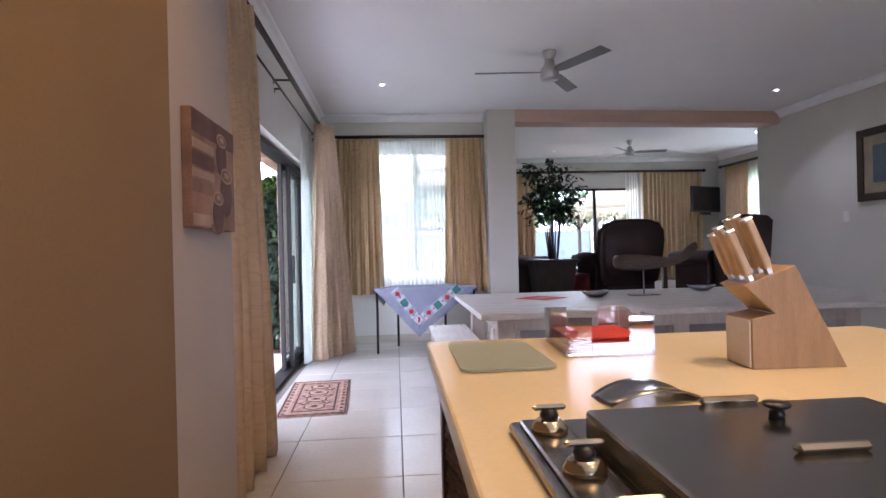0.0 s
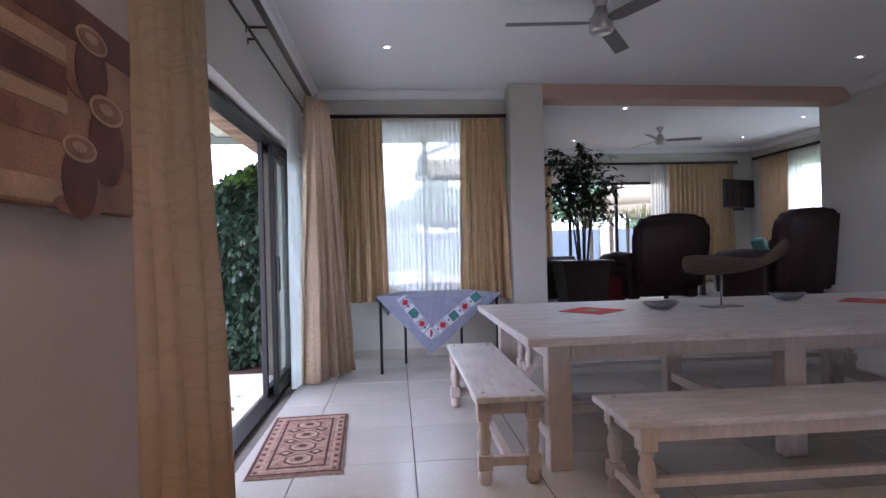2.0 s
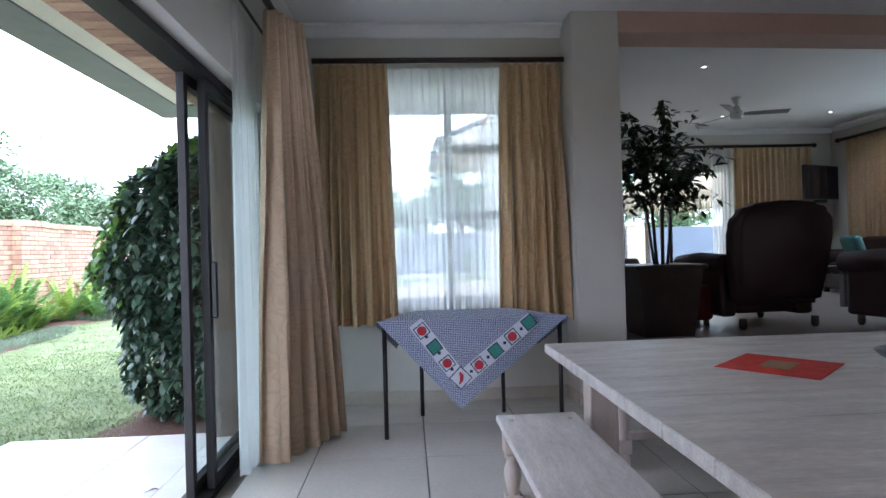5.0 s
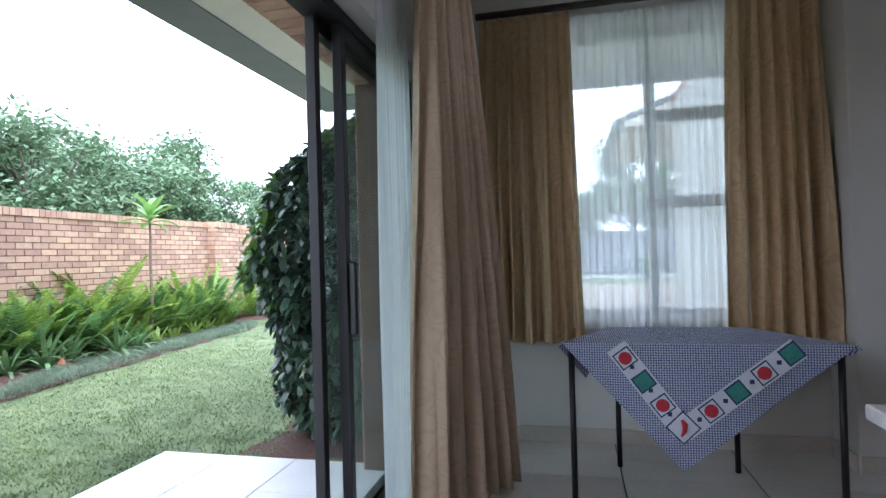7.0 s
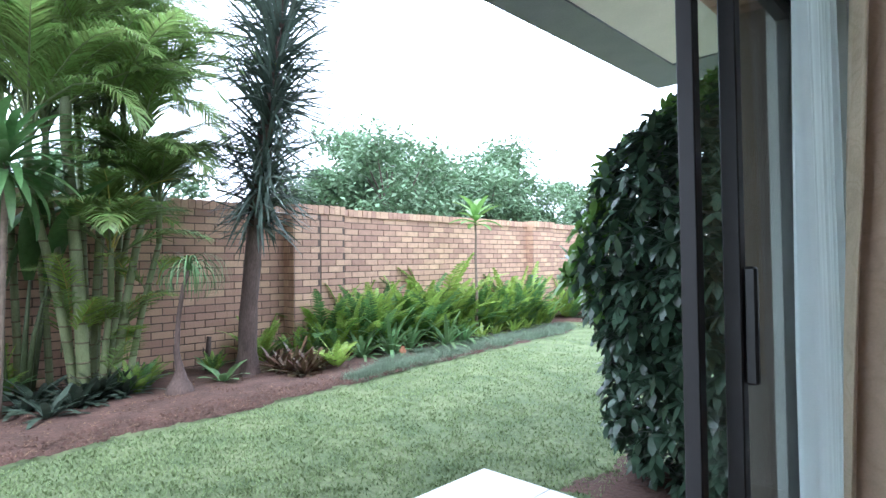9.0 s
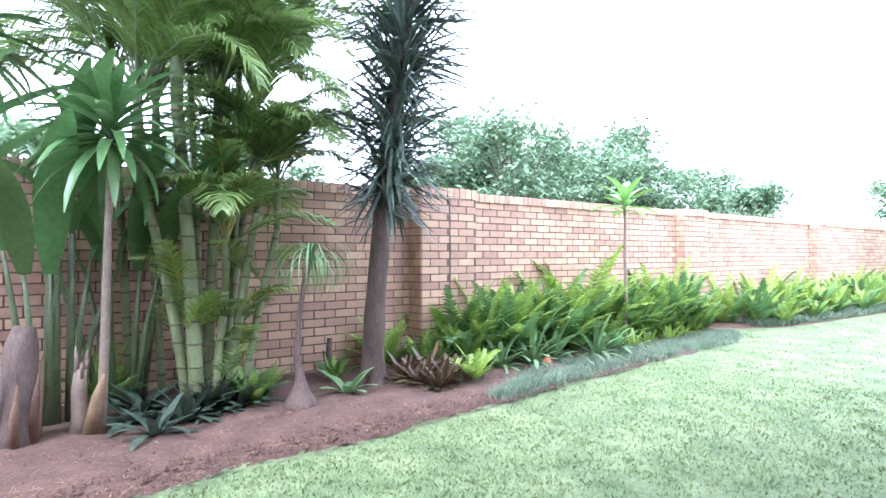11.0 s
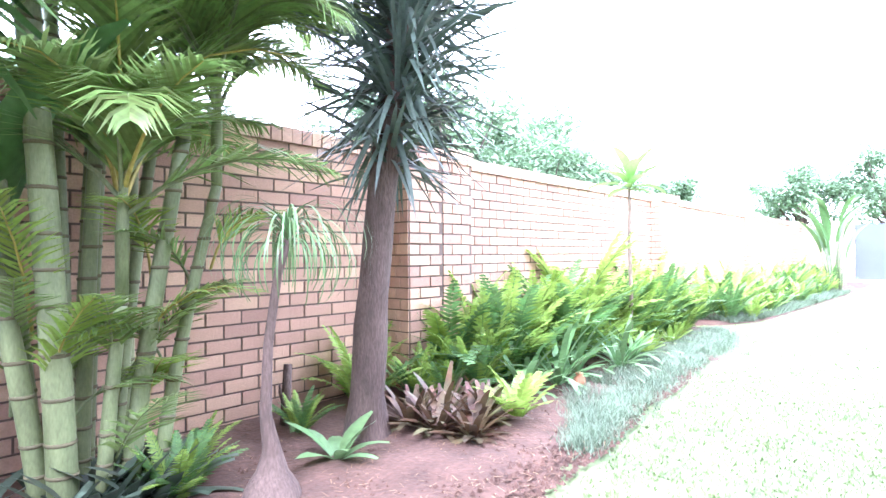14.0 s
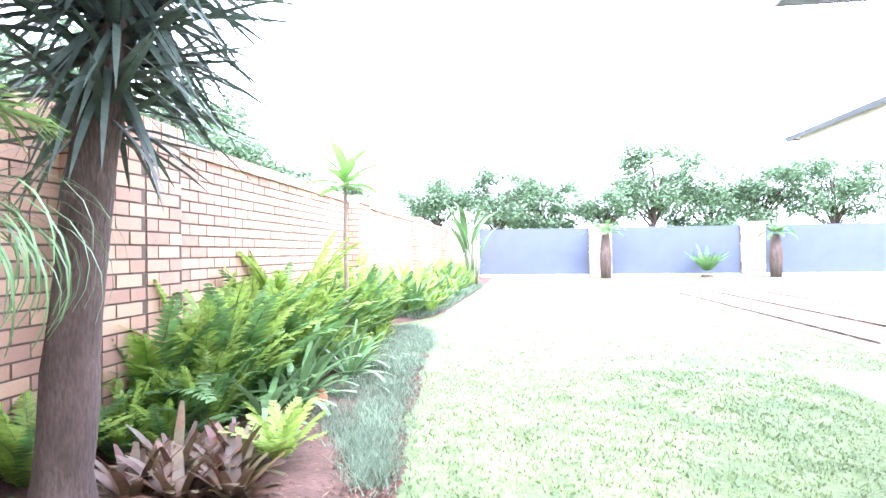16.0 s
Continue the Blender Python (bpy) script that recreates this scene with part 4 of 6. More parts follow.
def mini_fern():
    rng = random.Random(90)
    t = thing("small_fern", "small bright yellow-green fern beside the bromeliads", "fern", (-5.84, 7.98, Z))
    lv = Leaves()
    for i in range(12):
        az = 2 * math.pi * i / 12
        lv.frond((0, 0, 0), az, rng.uniform(0.9, 1.4), rng.uniform(0.3, 0.44), rng.uniform(0.5, 1.0), 13, 0.085, 0.03, 1.2, 0.2, 0.15, rng)
    tagged(leafpart("fronds", lv, FERNY, t), kind="stuff")


mini_fern()


def tuft_strip(name, label, category, material, count, place, h, w, seed, blades=1):
    rng = np.random.default_rng(seed)
    P = place(rng, count)
    az = rng.uniform(0, 2 * np.pi, count)
    hh = h * rng.uniform(0.6, 1.3, count)
    lean = rng.uniform(0.1, 1.5, count) * hh
    side = np.stack([-np.sin(az), np.cos(az), np.zeros(count)], 1) * (w * rng.uniform(0.7, 1.3, count))[:, None] / 2
    tip = P + np.stack([np.cos(az) * lean, np.sin(az) * lean, hh], 1)
    V = np.stack([P - side, P + side, tip], 1).reshape(-1, 3)
    me = bpy.data.meshes.new(name)
    me.vertices.add(len(V))
    me.vertices.foreach_set("co", V.ravel())
    me.loops.add(len(V))
    me.loops.foreach_set("vertex_index", np.arange(len(V), dtype=np.int32))
    me.polygons.add(count)
    me.polygons.foreach_set("loop_start", np.arange(0, 3 * count, 3, dtype=np.int32))
    me.update()
    me.validate()
    me.materials.append(material)
    return tagged(new(name, me), label, category, kind="stuff")


EY = np.array([p[0] for p in EDGE])
EX = np.array([p[1] for p in EDGE])


def lawn_place(rng, n):
    y = 1.5 + 27.5 * rng.random(n) ** 2.0
    e = np.interp(y, EY, EX) + 0.02 * np.sin(4.1 * y) + 0.008 * np.sin(9.7 * y)
    x = e + (np.where(y < 6.8, -2.72, np.where(y < 10.6, -2.1, 4.0)) - e) * rng.random(n) + rng.normal(0, 0.012, n) * 1.0
    x = np.maximum(x, e - 0.03)
    # tufts: most blades gather round random centres
    m = n // 9
    k = rng.integers(0, m, n)
    tuft = rng.random(n) < 0.62
    x = np.where(tuft, x[k] + rng.normal(0, 0.028, n), x)
    y = np.where(tuft, y[k] + rng.normal(0, 0.028, n), y)
    return np.stack([x, y, np.full(n, G - 0.002)], 1)


def mondo_place(rng, n):
    y = 7.75 + 5.5 * rng.random(n)
    e = np.interp(y, EY, EX)
    u = rng.random(n)
    wd = 0.58 * np.clip((13.4 - y) / 0.8, 0.1, 1) * np.clip((y - 7.6) / 1.5, 0.2, 1)
    cx, cy = e - 0.13 - wd * u, y
    k = rng.integers(0, 650, n)
    jy = 7.75 + 5.5 * rng.random(650)
    ju = rng.random(650)
    je = np.interp(jy, EY, EX)
    jw = 0.64 * np.clip((13.4 - jy) / 0.8, 0.1, 1) * np.clip((jy - 7.6) / 1.5, 0.2, 1)
    near = rng.random(n) < 0.88
    cx = np.where(near, je[k] - 0.08 - (jw * ju)[k] + rng.normal(0, 0.055, n), cx)
    cy = np.where(near, jy[k] + rng.normal(0, 0.055, n), cy)
    return np.stack([cx, cy, np.full(n, G + 0.02)], 1)


def mondo_far(rng, n):
    y = 14.3 + 9 * rng.random(n)
    e = np.interp(y, EY, EX)
    return np.stack([e - 0.1 - 0.4 * rng.random(n), y, np.full(n, G + 0.02)], 1)


tuft_strip("grass", "short green lawn grass", "grass", BLADE, 210000, lawn_place, 0.021, 0.0105, 1)
tuft_strip("border_grass", "low blue-green mondo grass edging the bed", "grass", MONDO, 30000, mondo_place, 0.07, 0.006, 2)
tuft_strip("border_grass", "low blue-green mondo grass edging the far bed", "grass", MONDO, 7000, mondo_far, 0.12, 0.012, 3)


def soil_litter():
    rng = random.Random(31)
    lv = Leaves()
    for i in range(4200):
        y = rng.uniform(4.0, 9.5)
        e = edge(y)
        x = e - rng.uniform(0.03, 1.6)
        lv.blade((x, y, G + 0.045), rng.uniform(0, 6.28), rng.uniform(-0.1, 0.3), rng.uniform(0.012, 0.05), rng.uniform(0.004, 0.014), 0.3, 1, "strap")
    tagged(new("leaf_litter", lv.mesh("leaf_litter", LITTER)), "dry brown leaf litter scattered on the soil", "leaf litter", kind="stuff")


soil_litter()


def patio_leaf(x, y, turn, size):
    t = thing("dry_leaf", "curled dry brown leaf lying on the patio tiles", "leaf", (x, y, -0.0115), turn, "dry leaves on the patio")
    lv = Leaves()
    lv.folded((0, 0, 0.004), 0, 0.35, size, size * 0.4, 0.8, 5, 0.5)
    ob = part("blade", bmesh.new(), LITTER, t)
    ob.data = lv.mesh("leaf_blade", LITTER)
    part("stalk", tube(bmesh.new(), [(-size * 0.35, 0.01, 0.001), (0, 0, 0.004)], 0.0015, 4), LITTER, t)


patio_leaf(-1.31, 5.42, 130, 0.085)
patio_leaf(-1.40, 5.82, 20, 0.05)


def soil_crumbs():
    rng = random.Random(37)
    vs, fs = [], []
    for i in range(6000):
        y = rng.uniform(4.2, 10.5)
        x = edge(y) - 0.02 - 1.5 * rng.random() ** 1.4
        r = rng.uniform(0.006, 0.02)
        z = G + 0.032
        n = len(vs)
        a = rng.uniform(0, 6.28)
        vs += [(x + r * math.cos(a + k * 1.571) * rng.uniform(0.7, 1.3), y + r * math.sin(a + k * 1.571) * rng.uniform(0.7, 1.3), z) for k in range(4)] + [(x, y, z + r * rng.uniform(0.6, 1.2))]
        fs += [(n, n + 1, n + 4), (n + 1, n + 2, n + 4), (n + 2, n + 3, n + 4), (n + 3, n, n + 4)]
    tagged(new("soil_crumbs", raw("soil_crumbs", vs, fs, SOIL)), "loose crumbs of red-brown soil on the bed", "soil", kind="stuff")


soil_crumbs()


def areca():
    rng = random.Random(14)
    t = thing("areca_palm", "tall clump of ringed green palm canes with arching feathery fronds", "palm", (-6.72, 5.85, Z))
    canes = [(0.27, -0.15, 0.27, -0.30, 2.4, 0.070), (0.27, -0.02, 0.30, 0.05, 0.95, 0.040), (0.27, 0.08, 0.27, 0.32, 1.65, 0.050), (0.26, 0.20, 0.27, 0.48, 1.45, 0.040), (0.20, -0.20, 0.20, -0.56, 1.95, 0.052), (0.10, -0.20, 0.12, -0.42, 2.05, 0.045), (0.14, -0.06, 0.15, 0.02, 2.1, 0.042), (-0.18, -0.02, -0.25, -0.1, 2.9, 0.046), (-0.25, 0.25, -0.2, 0.3, 2.6, 0.042), (-0.2, -0.55, -0.15, -0.7, 2.8, 0.042), (0.0, 0.0, 0.1, 0.1, 3.1, 0.04), (-0.12, 0.15, -0.1, 0.42, 2.3, 0.04), (-0.28, -0.3, -0.2, -0.5, 2.5, 0.04), (-0.3, 0.05, -0.3, 0.2, 3.3, 0.04)]
    for ci, (bx, by, tx, ty, h, r) in enumerate(canes):
        r *= 0.74
        n = 12
        pts = [(bx + (tx - bx) * (i / n) ** 1.3, by + (ty - by) * (i / n) ** 1.3, -0.05 + h * i / n) for i in range(n + 1)]
        c = part("cane", tube(bmesh.new(), pts, [r * (1.1 - 0.25 * i / n) for i in range(n + 1)], 12), CANE, t, "ringed green cane")
        rings = bmesh.new()
        k = 0.25
        while k < h:
            u = k / h
            q = (bx + (tx - bx) * u ** 1.3, by + (ty - by) * u ** 1.3, -0.05 + k)
            rr = r * (1.1 - 0.25 * u)
            lathe(rings, [(rr + 0.001, -0.008), (rr + 0.005, -0.003), (rr + 0.005, 0.003), (rr + 0.001, 0.008)], 12, q)
            k += rng.uniform(0.12, 0.2)
        tagged(part("leaf_scar_band", rings, CANERING, c, "dark leaf scars"), kind="stuff")
        top = pts[-1]
        part("crownshaft", tube(bmesh.new(), [top, (top[0], top[1], top[2] + 0.25), (top[0] + 0.02, top[1], top[2] + 0.5)], [r * 0.9, r * 0.95, r * 0.5], 10), CANE, c, "smooth pale green crownshaft")
        for i in range(16):
            az = 2.4 * i + rng.uniform(-0.4, 0.4) + ci
            el = rng.uniform(0.7, 1.45)
            lv = Leaves()
            rib = lv.frond((top[0], top[1], top[2] + 0.32 + 0.02 * i), az, el, rng.uniform(1.2, 1.75) * (0.6 if h < 1.2 else 0.6 if h < 1.8 else 1.0), rng.uniform(0.8, 2.0), 44, 0.40, 0.022, 0.95, 0.95, 0.2, rng, 0.7)
            f = part("rib", tube(bmesh.new(), rib[::2], [0.012, 0.010, 0.008, 0.006, 0.004, 0.002], 5, False), STALK if h < 1.2 and i % 2 else CANE, t)
            leafpart("frond", lv, PALMLEAF, f, "feathery green palm frond")
    for i in range(16):
        az = rng.uniform(-1.3, 1.6)
        lv = Leaves()
        p = (rng.uniform(0.0, 0.3), rng.uniform(-0.4, 0.5), rng.uniform(0.05, 1.0))
        rib = lv.frond(p, az, rng.uniform(0.95, 1.35), rng.uniform(0.45, 0.8), rng.uniform(0.8, 1.8), 22, 0.28, 0.016, 1.0, 0.5, 0.25, rng)
        f = part("rib", tube(bmesh.new(), rib[::2], [0.008, 0.007, 0.006, 0.004, 0.003, 0.001], 5, False), CANE if i % 3 else STALK, t)
        leafpart("frond", lv, FERNY if i % 3 == 0 else PALMLEAF, f)
    return t


areca()


def yucca():
    rng = random.Random(19)
    t = thing("spineless_yucca", "tall sword-leaved tree with a thick brown trunk", "tree", (-6.36, 7.19, Z - 0.05))
    pts = [(0.0, 0.0, 0.0), (0.0, 0.0, 0.08), (0.01, 0.0, 0.3), (0.04, 0.0, 0.7), (0.08, 0.02, 1.2), (0.14, 0.04, 1.7), (0.23, 0.09, 2.5), (0.36, 0.16, 3.5), (0.46, 0.2, 4.4)]
    bm = tube(bmesh.new(), pts, [0.17, 0.132, 0.102, 0.092, 0.088, 0.086, 0.08, 0.07, 0.045], 22)
    bmesh.ops.subdivide_edges(bm, edges=bm.edges, cuts=2, use_grid_fill=True)
    for v in bm.verts:
        v.co += Vector((v.co.x, v.co.y, 0)).normalized() * 0.016 * noise.noise(Vector((v.co.x * 9, v.co.y * 9, v.co.z * 3)))
    part("trunk", bm, BARK, t, "rough brown trunk", True)
    tiers = [(1.74, 60, 0.46), (1.9, 90, 0.56), (2.1, 120, 0.62), (2.35, 130, 0.60), (2.6, 130, 0.56), (2.85, 130, 0.60), (3.1, 130, 0.66), (3.4, 130, 0.66), (3.7, 120, 0.62), (4.0, 110, 0.58), (4.3, 100, 0.5)]
    for z, cnt, ln in tiers:
        lv = Leaves()
        for i in range(cnt):
            az = rng.uniform(0, 6.283)
            zz = z + rng.uniform(-0.16, 0.16)
            u = (z - 1.4) / 3.0
            el = rng.uniform(-1.15, 0.35) + 0.9 * u if rng.random() < 0.75 else rng.uniform(0.0, 1.2)
            c = 0.14 + 0.13 * (zz - 1.7)
            q = (0.09 * math.cos(az) + c, 0.09 * math.sin(az) + 0.45 * c, zz)
            lv.blade(q, az, min(el, 1.4), ln * rng.uniform(0.8, 1.25), 0.042, rng.uniform(0.0, 0.5), 3, "sword", rng.uniform(-0.5, 0.5))
        leafpart("leaf_tier", lv, YUCCALEAF, t, "dense stiff dark sword leaves")
    return t


yucca()


def ponytail():
    rng = random.Random(23)
    t = thing("ponytail_palm", "young ponytail palm with a swollen base and thin stem", "palm", (-6.02, 6.36, Z - 0.02))
    part("stem", tube(bmesh.new(), [(0, 0, -0.02), (0, 0, 0.03), (0, 0, 0.08), (0, 0, 0.15), (0.0, 0, 0.24), (0.0, -0.03, 0.4), (-0.01, -0.01, 0.7), (0.005, 0.03, 1.0), (0.01, 0.08, 1.16)], [0.11, 0.13, 0.115, 0.07, 0.04, 0.026, 0.021, 0.019, 0.017], 16), BARK, t, "brown swollen stem")
    lv = Leaves()
    for i in range(110):
        az = rng.uniform(0, 6.283)
        lv.blade((0.01, 0.08, 1.14 + rng.uniform(-0.05, 0.05)), az, rng.uniform(0.5, 1.4), rng.uniform(0.40, 0.62), 0.008, rng.uniform(2.9, 3.5), 9, "strap")
    leafpart("leaf_tuft", lv, STRAP, t, "thin drooping green leaves")


ponytail()


def broad_tree(name, label, at, stem, crown_z, count, length, width, seed, lean=(0, 0), el=(-0.5, 1.3), droop=(0.6, 1.6), material=BIGLEAF):
    rng = random.Random(seed)
    t = thing(name, label, "tree", at)
    n = 6
    pts = [(lean[0] * (i / n) + rng.uniform(-.01, .01), lean[1] * (i / n), -0.05 + (crown_z + 0.05) * i / n) for i in range(n + 1)]
    part("trunk", tube(bmesh.new(), pts, [stem * (1.15 - 0.4 * i / n) for i in range(n + 1)], 12), PALEBARK, t)
    for i in range(count):
        lv = Leaves()
        u = i / count
        az = 2.4 * i + rng.uniform(-0.2, 0.2)
        lv.folded((lean[0], lean[1], crown_z - 0.12 + 0.16 * u), az, el[0] + (el[1] - el[0]) * u, length * rng.uniform(0.8, 1.1), width, rng.uniform(*droop), 6)
        leafpart("leaf", lv, material, t)
    return t


broad_tree("dracaena", "slim trunked dracaena with a head of broad green leaves", (-6.18, 5.04, Z), 0.028, 2.04, 60, 0.66, 0.07, 61, (0.03, 0.05), (-0.5, 1.3), (0.5, 1.5))
broad_tree("dracaena", "slim trunked dracaena with a head of broad green leaves", (-6.7, 4.3, Z), 0.05, 2.7, 42, 0.78, 0.085, 62, (0.0, -0.1))
broad_tree("young_frangipani", "thin staked young tree with a tuft of bright broad leaves", (-6.42, 11.05, Z), 0.022, 1.88, 16, 0.46, 0.12, 63, (0.0, 0.0), (0.0, 1.2), (0.3, 1.0), FRANGI)


def strelitzia(at, seed, count, h):
    rng = random.Random(seed)
    t = thing("wild_banana", "wild banana clump with tall stalks and huge paddle leaves", "plant", at, group="wild bananas")
    for i in range(count):
        az = rng.uniform(0, 6.283)
        top = (0.35 * math.cos(az) * rng.uniform(0.3, 1), 0.42 * math.sin(az) * rng.uniform(0.4, 1.2), h * rng.uniform(0.55, 1.0))
        base = (0.10 * math.cos(az), 0.16 * math.sin(az), -0.05)
        s = part("stalk", tube(bmesh.new(), [base, (base[0] * .6 + top[0] * .4, base[1] * .6 + top[1] * .4, top[2] * 0.55), top], [0.034, 0.022, 0.012], 10), STEMGREEN, t, "smooth dull green leaf stalk")
        lv = Leaves()
        lv.folded(top, az, rng.uniform(1.1, 1.5), rng.uniform(1.0, 1.45), rng.uniform(0.16, 0.24), rng.uniform(0.3, 1.3), 10, 0.35)
        leafpart("leaf_blade", lv, BIGLEAF, s, "huge paddle-shaped leaf")
    return t


strelitzia((-6.72, 4.75, Z), 71, 12, 1.6)
strelitzia((-6.9, 5.25, Z), 72, 8, 1.5)
strelitzia((-6.6, 3.7, Z), 73, 11, 1.7)
t = thing("tree_stump", "short broken grey-brown palm stump in the bed", "stump", (-6.25, 4.92, Z))
srng = random.Random(91)
part("stump_body", tube(bmesh.new(), [(0, 0, -0.05), (0, 0.01, 0.12), (0.012, 0, 0.3), (0.02, 0.012, 0.44)], [0.075, 0.055, 0.048, 0.042], 11), PALEBARK, t)
for k in range(6):
    a = k * 1.05
    sx, sy = 0.034 * math.cos(a), 0.034 * math.sin(a)
    hh = srng.uniform(0.04, 0.16)
    part("splinter", tube(bmesh.new(), [(0.02 + sx * 0.8, 0.012 + sy * 0.8, 0.38), (0.02 + sx, 0.012 + sy, 0.44 + hh * 0.6), (0.022 + sx * 1.2, 0.014 + sy * 1.2, 0.44 + hh)], [0.018, 0.013, 0.003], 5), PALEBARK, t, "broken fibrous tip")
part("torn_sheath", tube(bmesh.new(), [(0.05, 0.05, -0.05), (0.09, 0.1, 0.25), (0.12, 0.13, 0.4)], [0.06, 0.04, 0.012], 7), LITTER, t, "dry torn leaf sheath")


t = thing("tree_stump", "thick brown palm stump with a ragged dry sheath", "stump", (-6.22, 4.58, Z))
bm = tube(bmesh.new(), [(0, 0, -0.05), (0, 0, 0.1), (0.0, 0.02, 0.35), (-0.02, 0.03, 0.6), (-0.03, 0.05, 0.74)], [0.15, 0.115, 0.095, 0.085, 0.06], 14)
for v in bm.verts:
    v.co += Vector((v.co.x, v.co.y, 0)) * 0.25 * noise.noise(v.co * 14)
part("stump_body", bm, BARK, t, "rough fibrous brown trunk", True)
for k in range(7):
    a = k * 0.9
    part("dry_sheath", tube(bmesh.new(), [(0.11 * math.cos(a), 0.11 * math.sin(a), 0.0), (0.13 * math.cos(a), 0.13 * math.sin(a), 0.2 + 0.05 * (k % 3)), (0.15 * math.cos(a + .1), 0.15 * math.sin(a + .1), 0.4 + 0.07 * (k % 4))], [0.035, 0.026, 0.004], 6), LITTER, t, "dry torn leaf sheath")


def shrub(at):
    rng = random.Random(33)
    t = thing("shrub", "dense dark glossy umbrella-leaved shrub beside the patio", "shrub", at)
    for i in range(7):
        a = i * 0.9
        part("stem", tube(bmesh.new(), [(0.10 * math.cos(a), 0.10 * math.sin(a), -0.05), (0.2 * math.cos(a), 0.16 * math.sin(a), 0.4), (0.36 * math.cos(a) + 0.05, 0.28 * math.sin(a), 1.0), (0.25 * math.cos(a + .4) + 0.15, 0.25 * math.sin(a + .4), 1.6)], [0.03, 0.026, 0.018, 0.008], 8), BARK, t, "bare brown stem")
    old, young = Leaves(), Leaves()
    # half-width and lean of the crown by height
    wide = [(0.0, 0.30), (0.25, 0.46), (0.7, 0.58), (1.15, 0.70), (1.5, 0.74), (1.8, 0.58), (2.0, 0.40), (2.16, 0.10)]
    n = 0
    while n < 2350:
        z = rng.uniform(0.06, 2.16)
        th = rng.uniform(0, 6.283)
        d = Vector((math.cos(th), math.sin(th), z))
        bump = 1 + 0.24 * noise.noise(Vector((d.x * 1.6, d.y * 1.6, z * 2.2))) + 0.10 * noise.noise(Vector((d.x * 4, d.y * 4, z * 5)))
        deep = rng.random() < 0.22
        r = table_of(wide, z) * bump * (rng.uniform(0.35, 0.8) if deep else rng.uniform(0.84, 1.04))
        if z < 0.55 and rng.random() < 0.5:
            continue
        p = Vector((r * d.x * 1.02 + 0.16 * (z / 2.2) ** 2, r * d.y * 0.86, z))
        w = p + Vector(at)
        if w.x > -1.40 and w.y < 7.70:
            continue
        n += 1
        out = Vector((d.x, d.y, 0.35 + 0.6 * (z > 1.7))).normalized()
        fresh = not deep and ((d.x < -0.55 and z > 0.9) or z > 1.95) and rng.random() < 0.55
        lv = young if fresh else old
        base = rng.uniform(0, 6.283)
        k = rng.randint(5, 8)
        ln = rng.uniform(0.07, 0.12)
        out = (out + Vector((rng.uniform(-.5, .5), rng.uniform(-.5, .5), rng.uniform(-.3, .5)))).normalized()
        t1 = out.cross(Vector((0.3, 0.2, 0.9))).normalized()
        t2 = out.cross(t1)
        for j in range(k):
            a = base + 6.283 * j / k
            tilt = rng.uniform(0.15, 0.6)
            v = (t1 * math.cos(a) + t2 * math.sin(a) + out * 0.45 + Vector((0, 0, -tilt))).normalized()
            lv.blade(p + out * 0.02, math.atan2(v.y, v.x), math.asin(max(-1, min(1, v.z))), ln * rng.uniform(0.85, 1.1), ln * 0.42, rng.uniform(0.2, 0.8), 3, "oval", rng.uniform(-0.35, 0.35))
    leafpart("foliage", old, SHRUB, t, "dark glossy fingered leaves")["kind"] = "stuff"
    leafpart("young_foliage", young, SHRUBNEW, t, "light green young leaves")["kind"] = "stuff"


shrub((-1.68, 7.46, G))


def tree(seed, h, w):
    rng = random.Random(seed)
    t = thing("tree", "leafy green tree standing beyond the garden wall", "tree", group="trees beyond the walls")
    part("trunk", tube(bmesh.new(), [(0, 0, -0.3), (0.05, 0, h * 0.3), (0.0, 0.1, h * 0.6), (0, 0, h * 0.85)], [0.17, 0.13, 0.09, 0.03], 9), BARK, t)
    lv = Leaves()
    centres = []
    for i in range(24):
        a = 2.4 * i + rng.uniform(-0.3, 0.3)
        z = h * rng.uniform(0.48, 0.98)
        r = w * rng.uniform(0.2, 1.0) * math.sin(math.pi * min(1, 1.18 - z / h * 0.9))
        c = Vector((r * math.cos(a), r * math.sin(a), z))
        centres.append(c)
        s = Vector((0, 0, h * rng.uniform(0.3, 0.55)))
        part("limb", tube(bmesh.new(), [s, s.lerp(c, 0.5) + Vector((0, 0, 0.1)), c], [0.055, 0.035, 0.012], 6), BARK, t)
    for c in centres:
        k = w * rng.uniform(0.3, 0.5)
        for j in range(300):
            d = Vector((rng.gauss(0, 1), rng.gauss(0, 1), rng.gauss(0, 0.7))) * k * 0.40
            lv.blade(c + d, rng.uniform(0, 6.283), rng.uniform(-0.8, 0.8), rng.uniform(0.13, 0.24), rng.uniform(0.07, 0.12), 0.4, 2, "oval", rng.uniform(-1, 1))
    leafpart("crown", lv, TREELEAF, t, "airy crown of small leaves")["kind"] = "stuff"
    return t


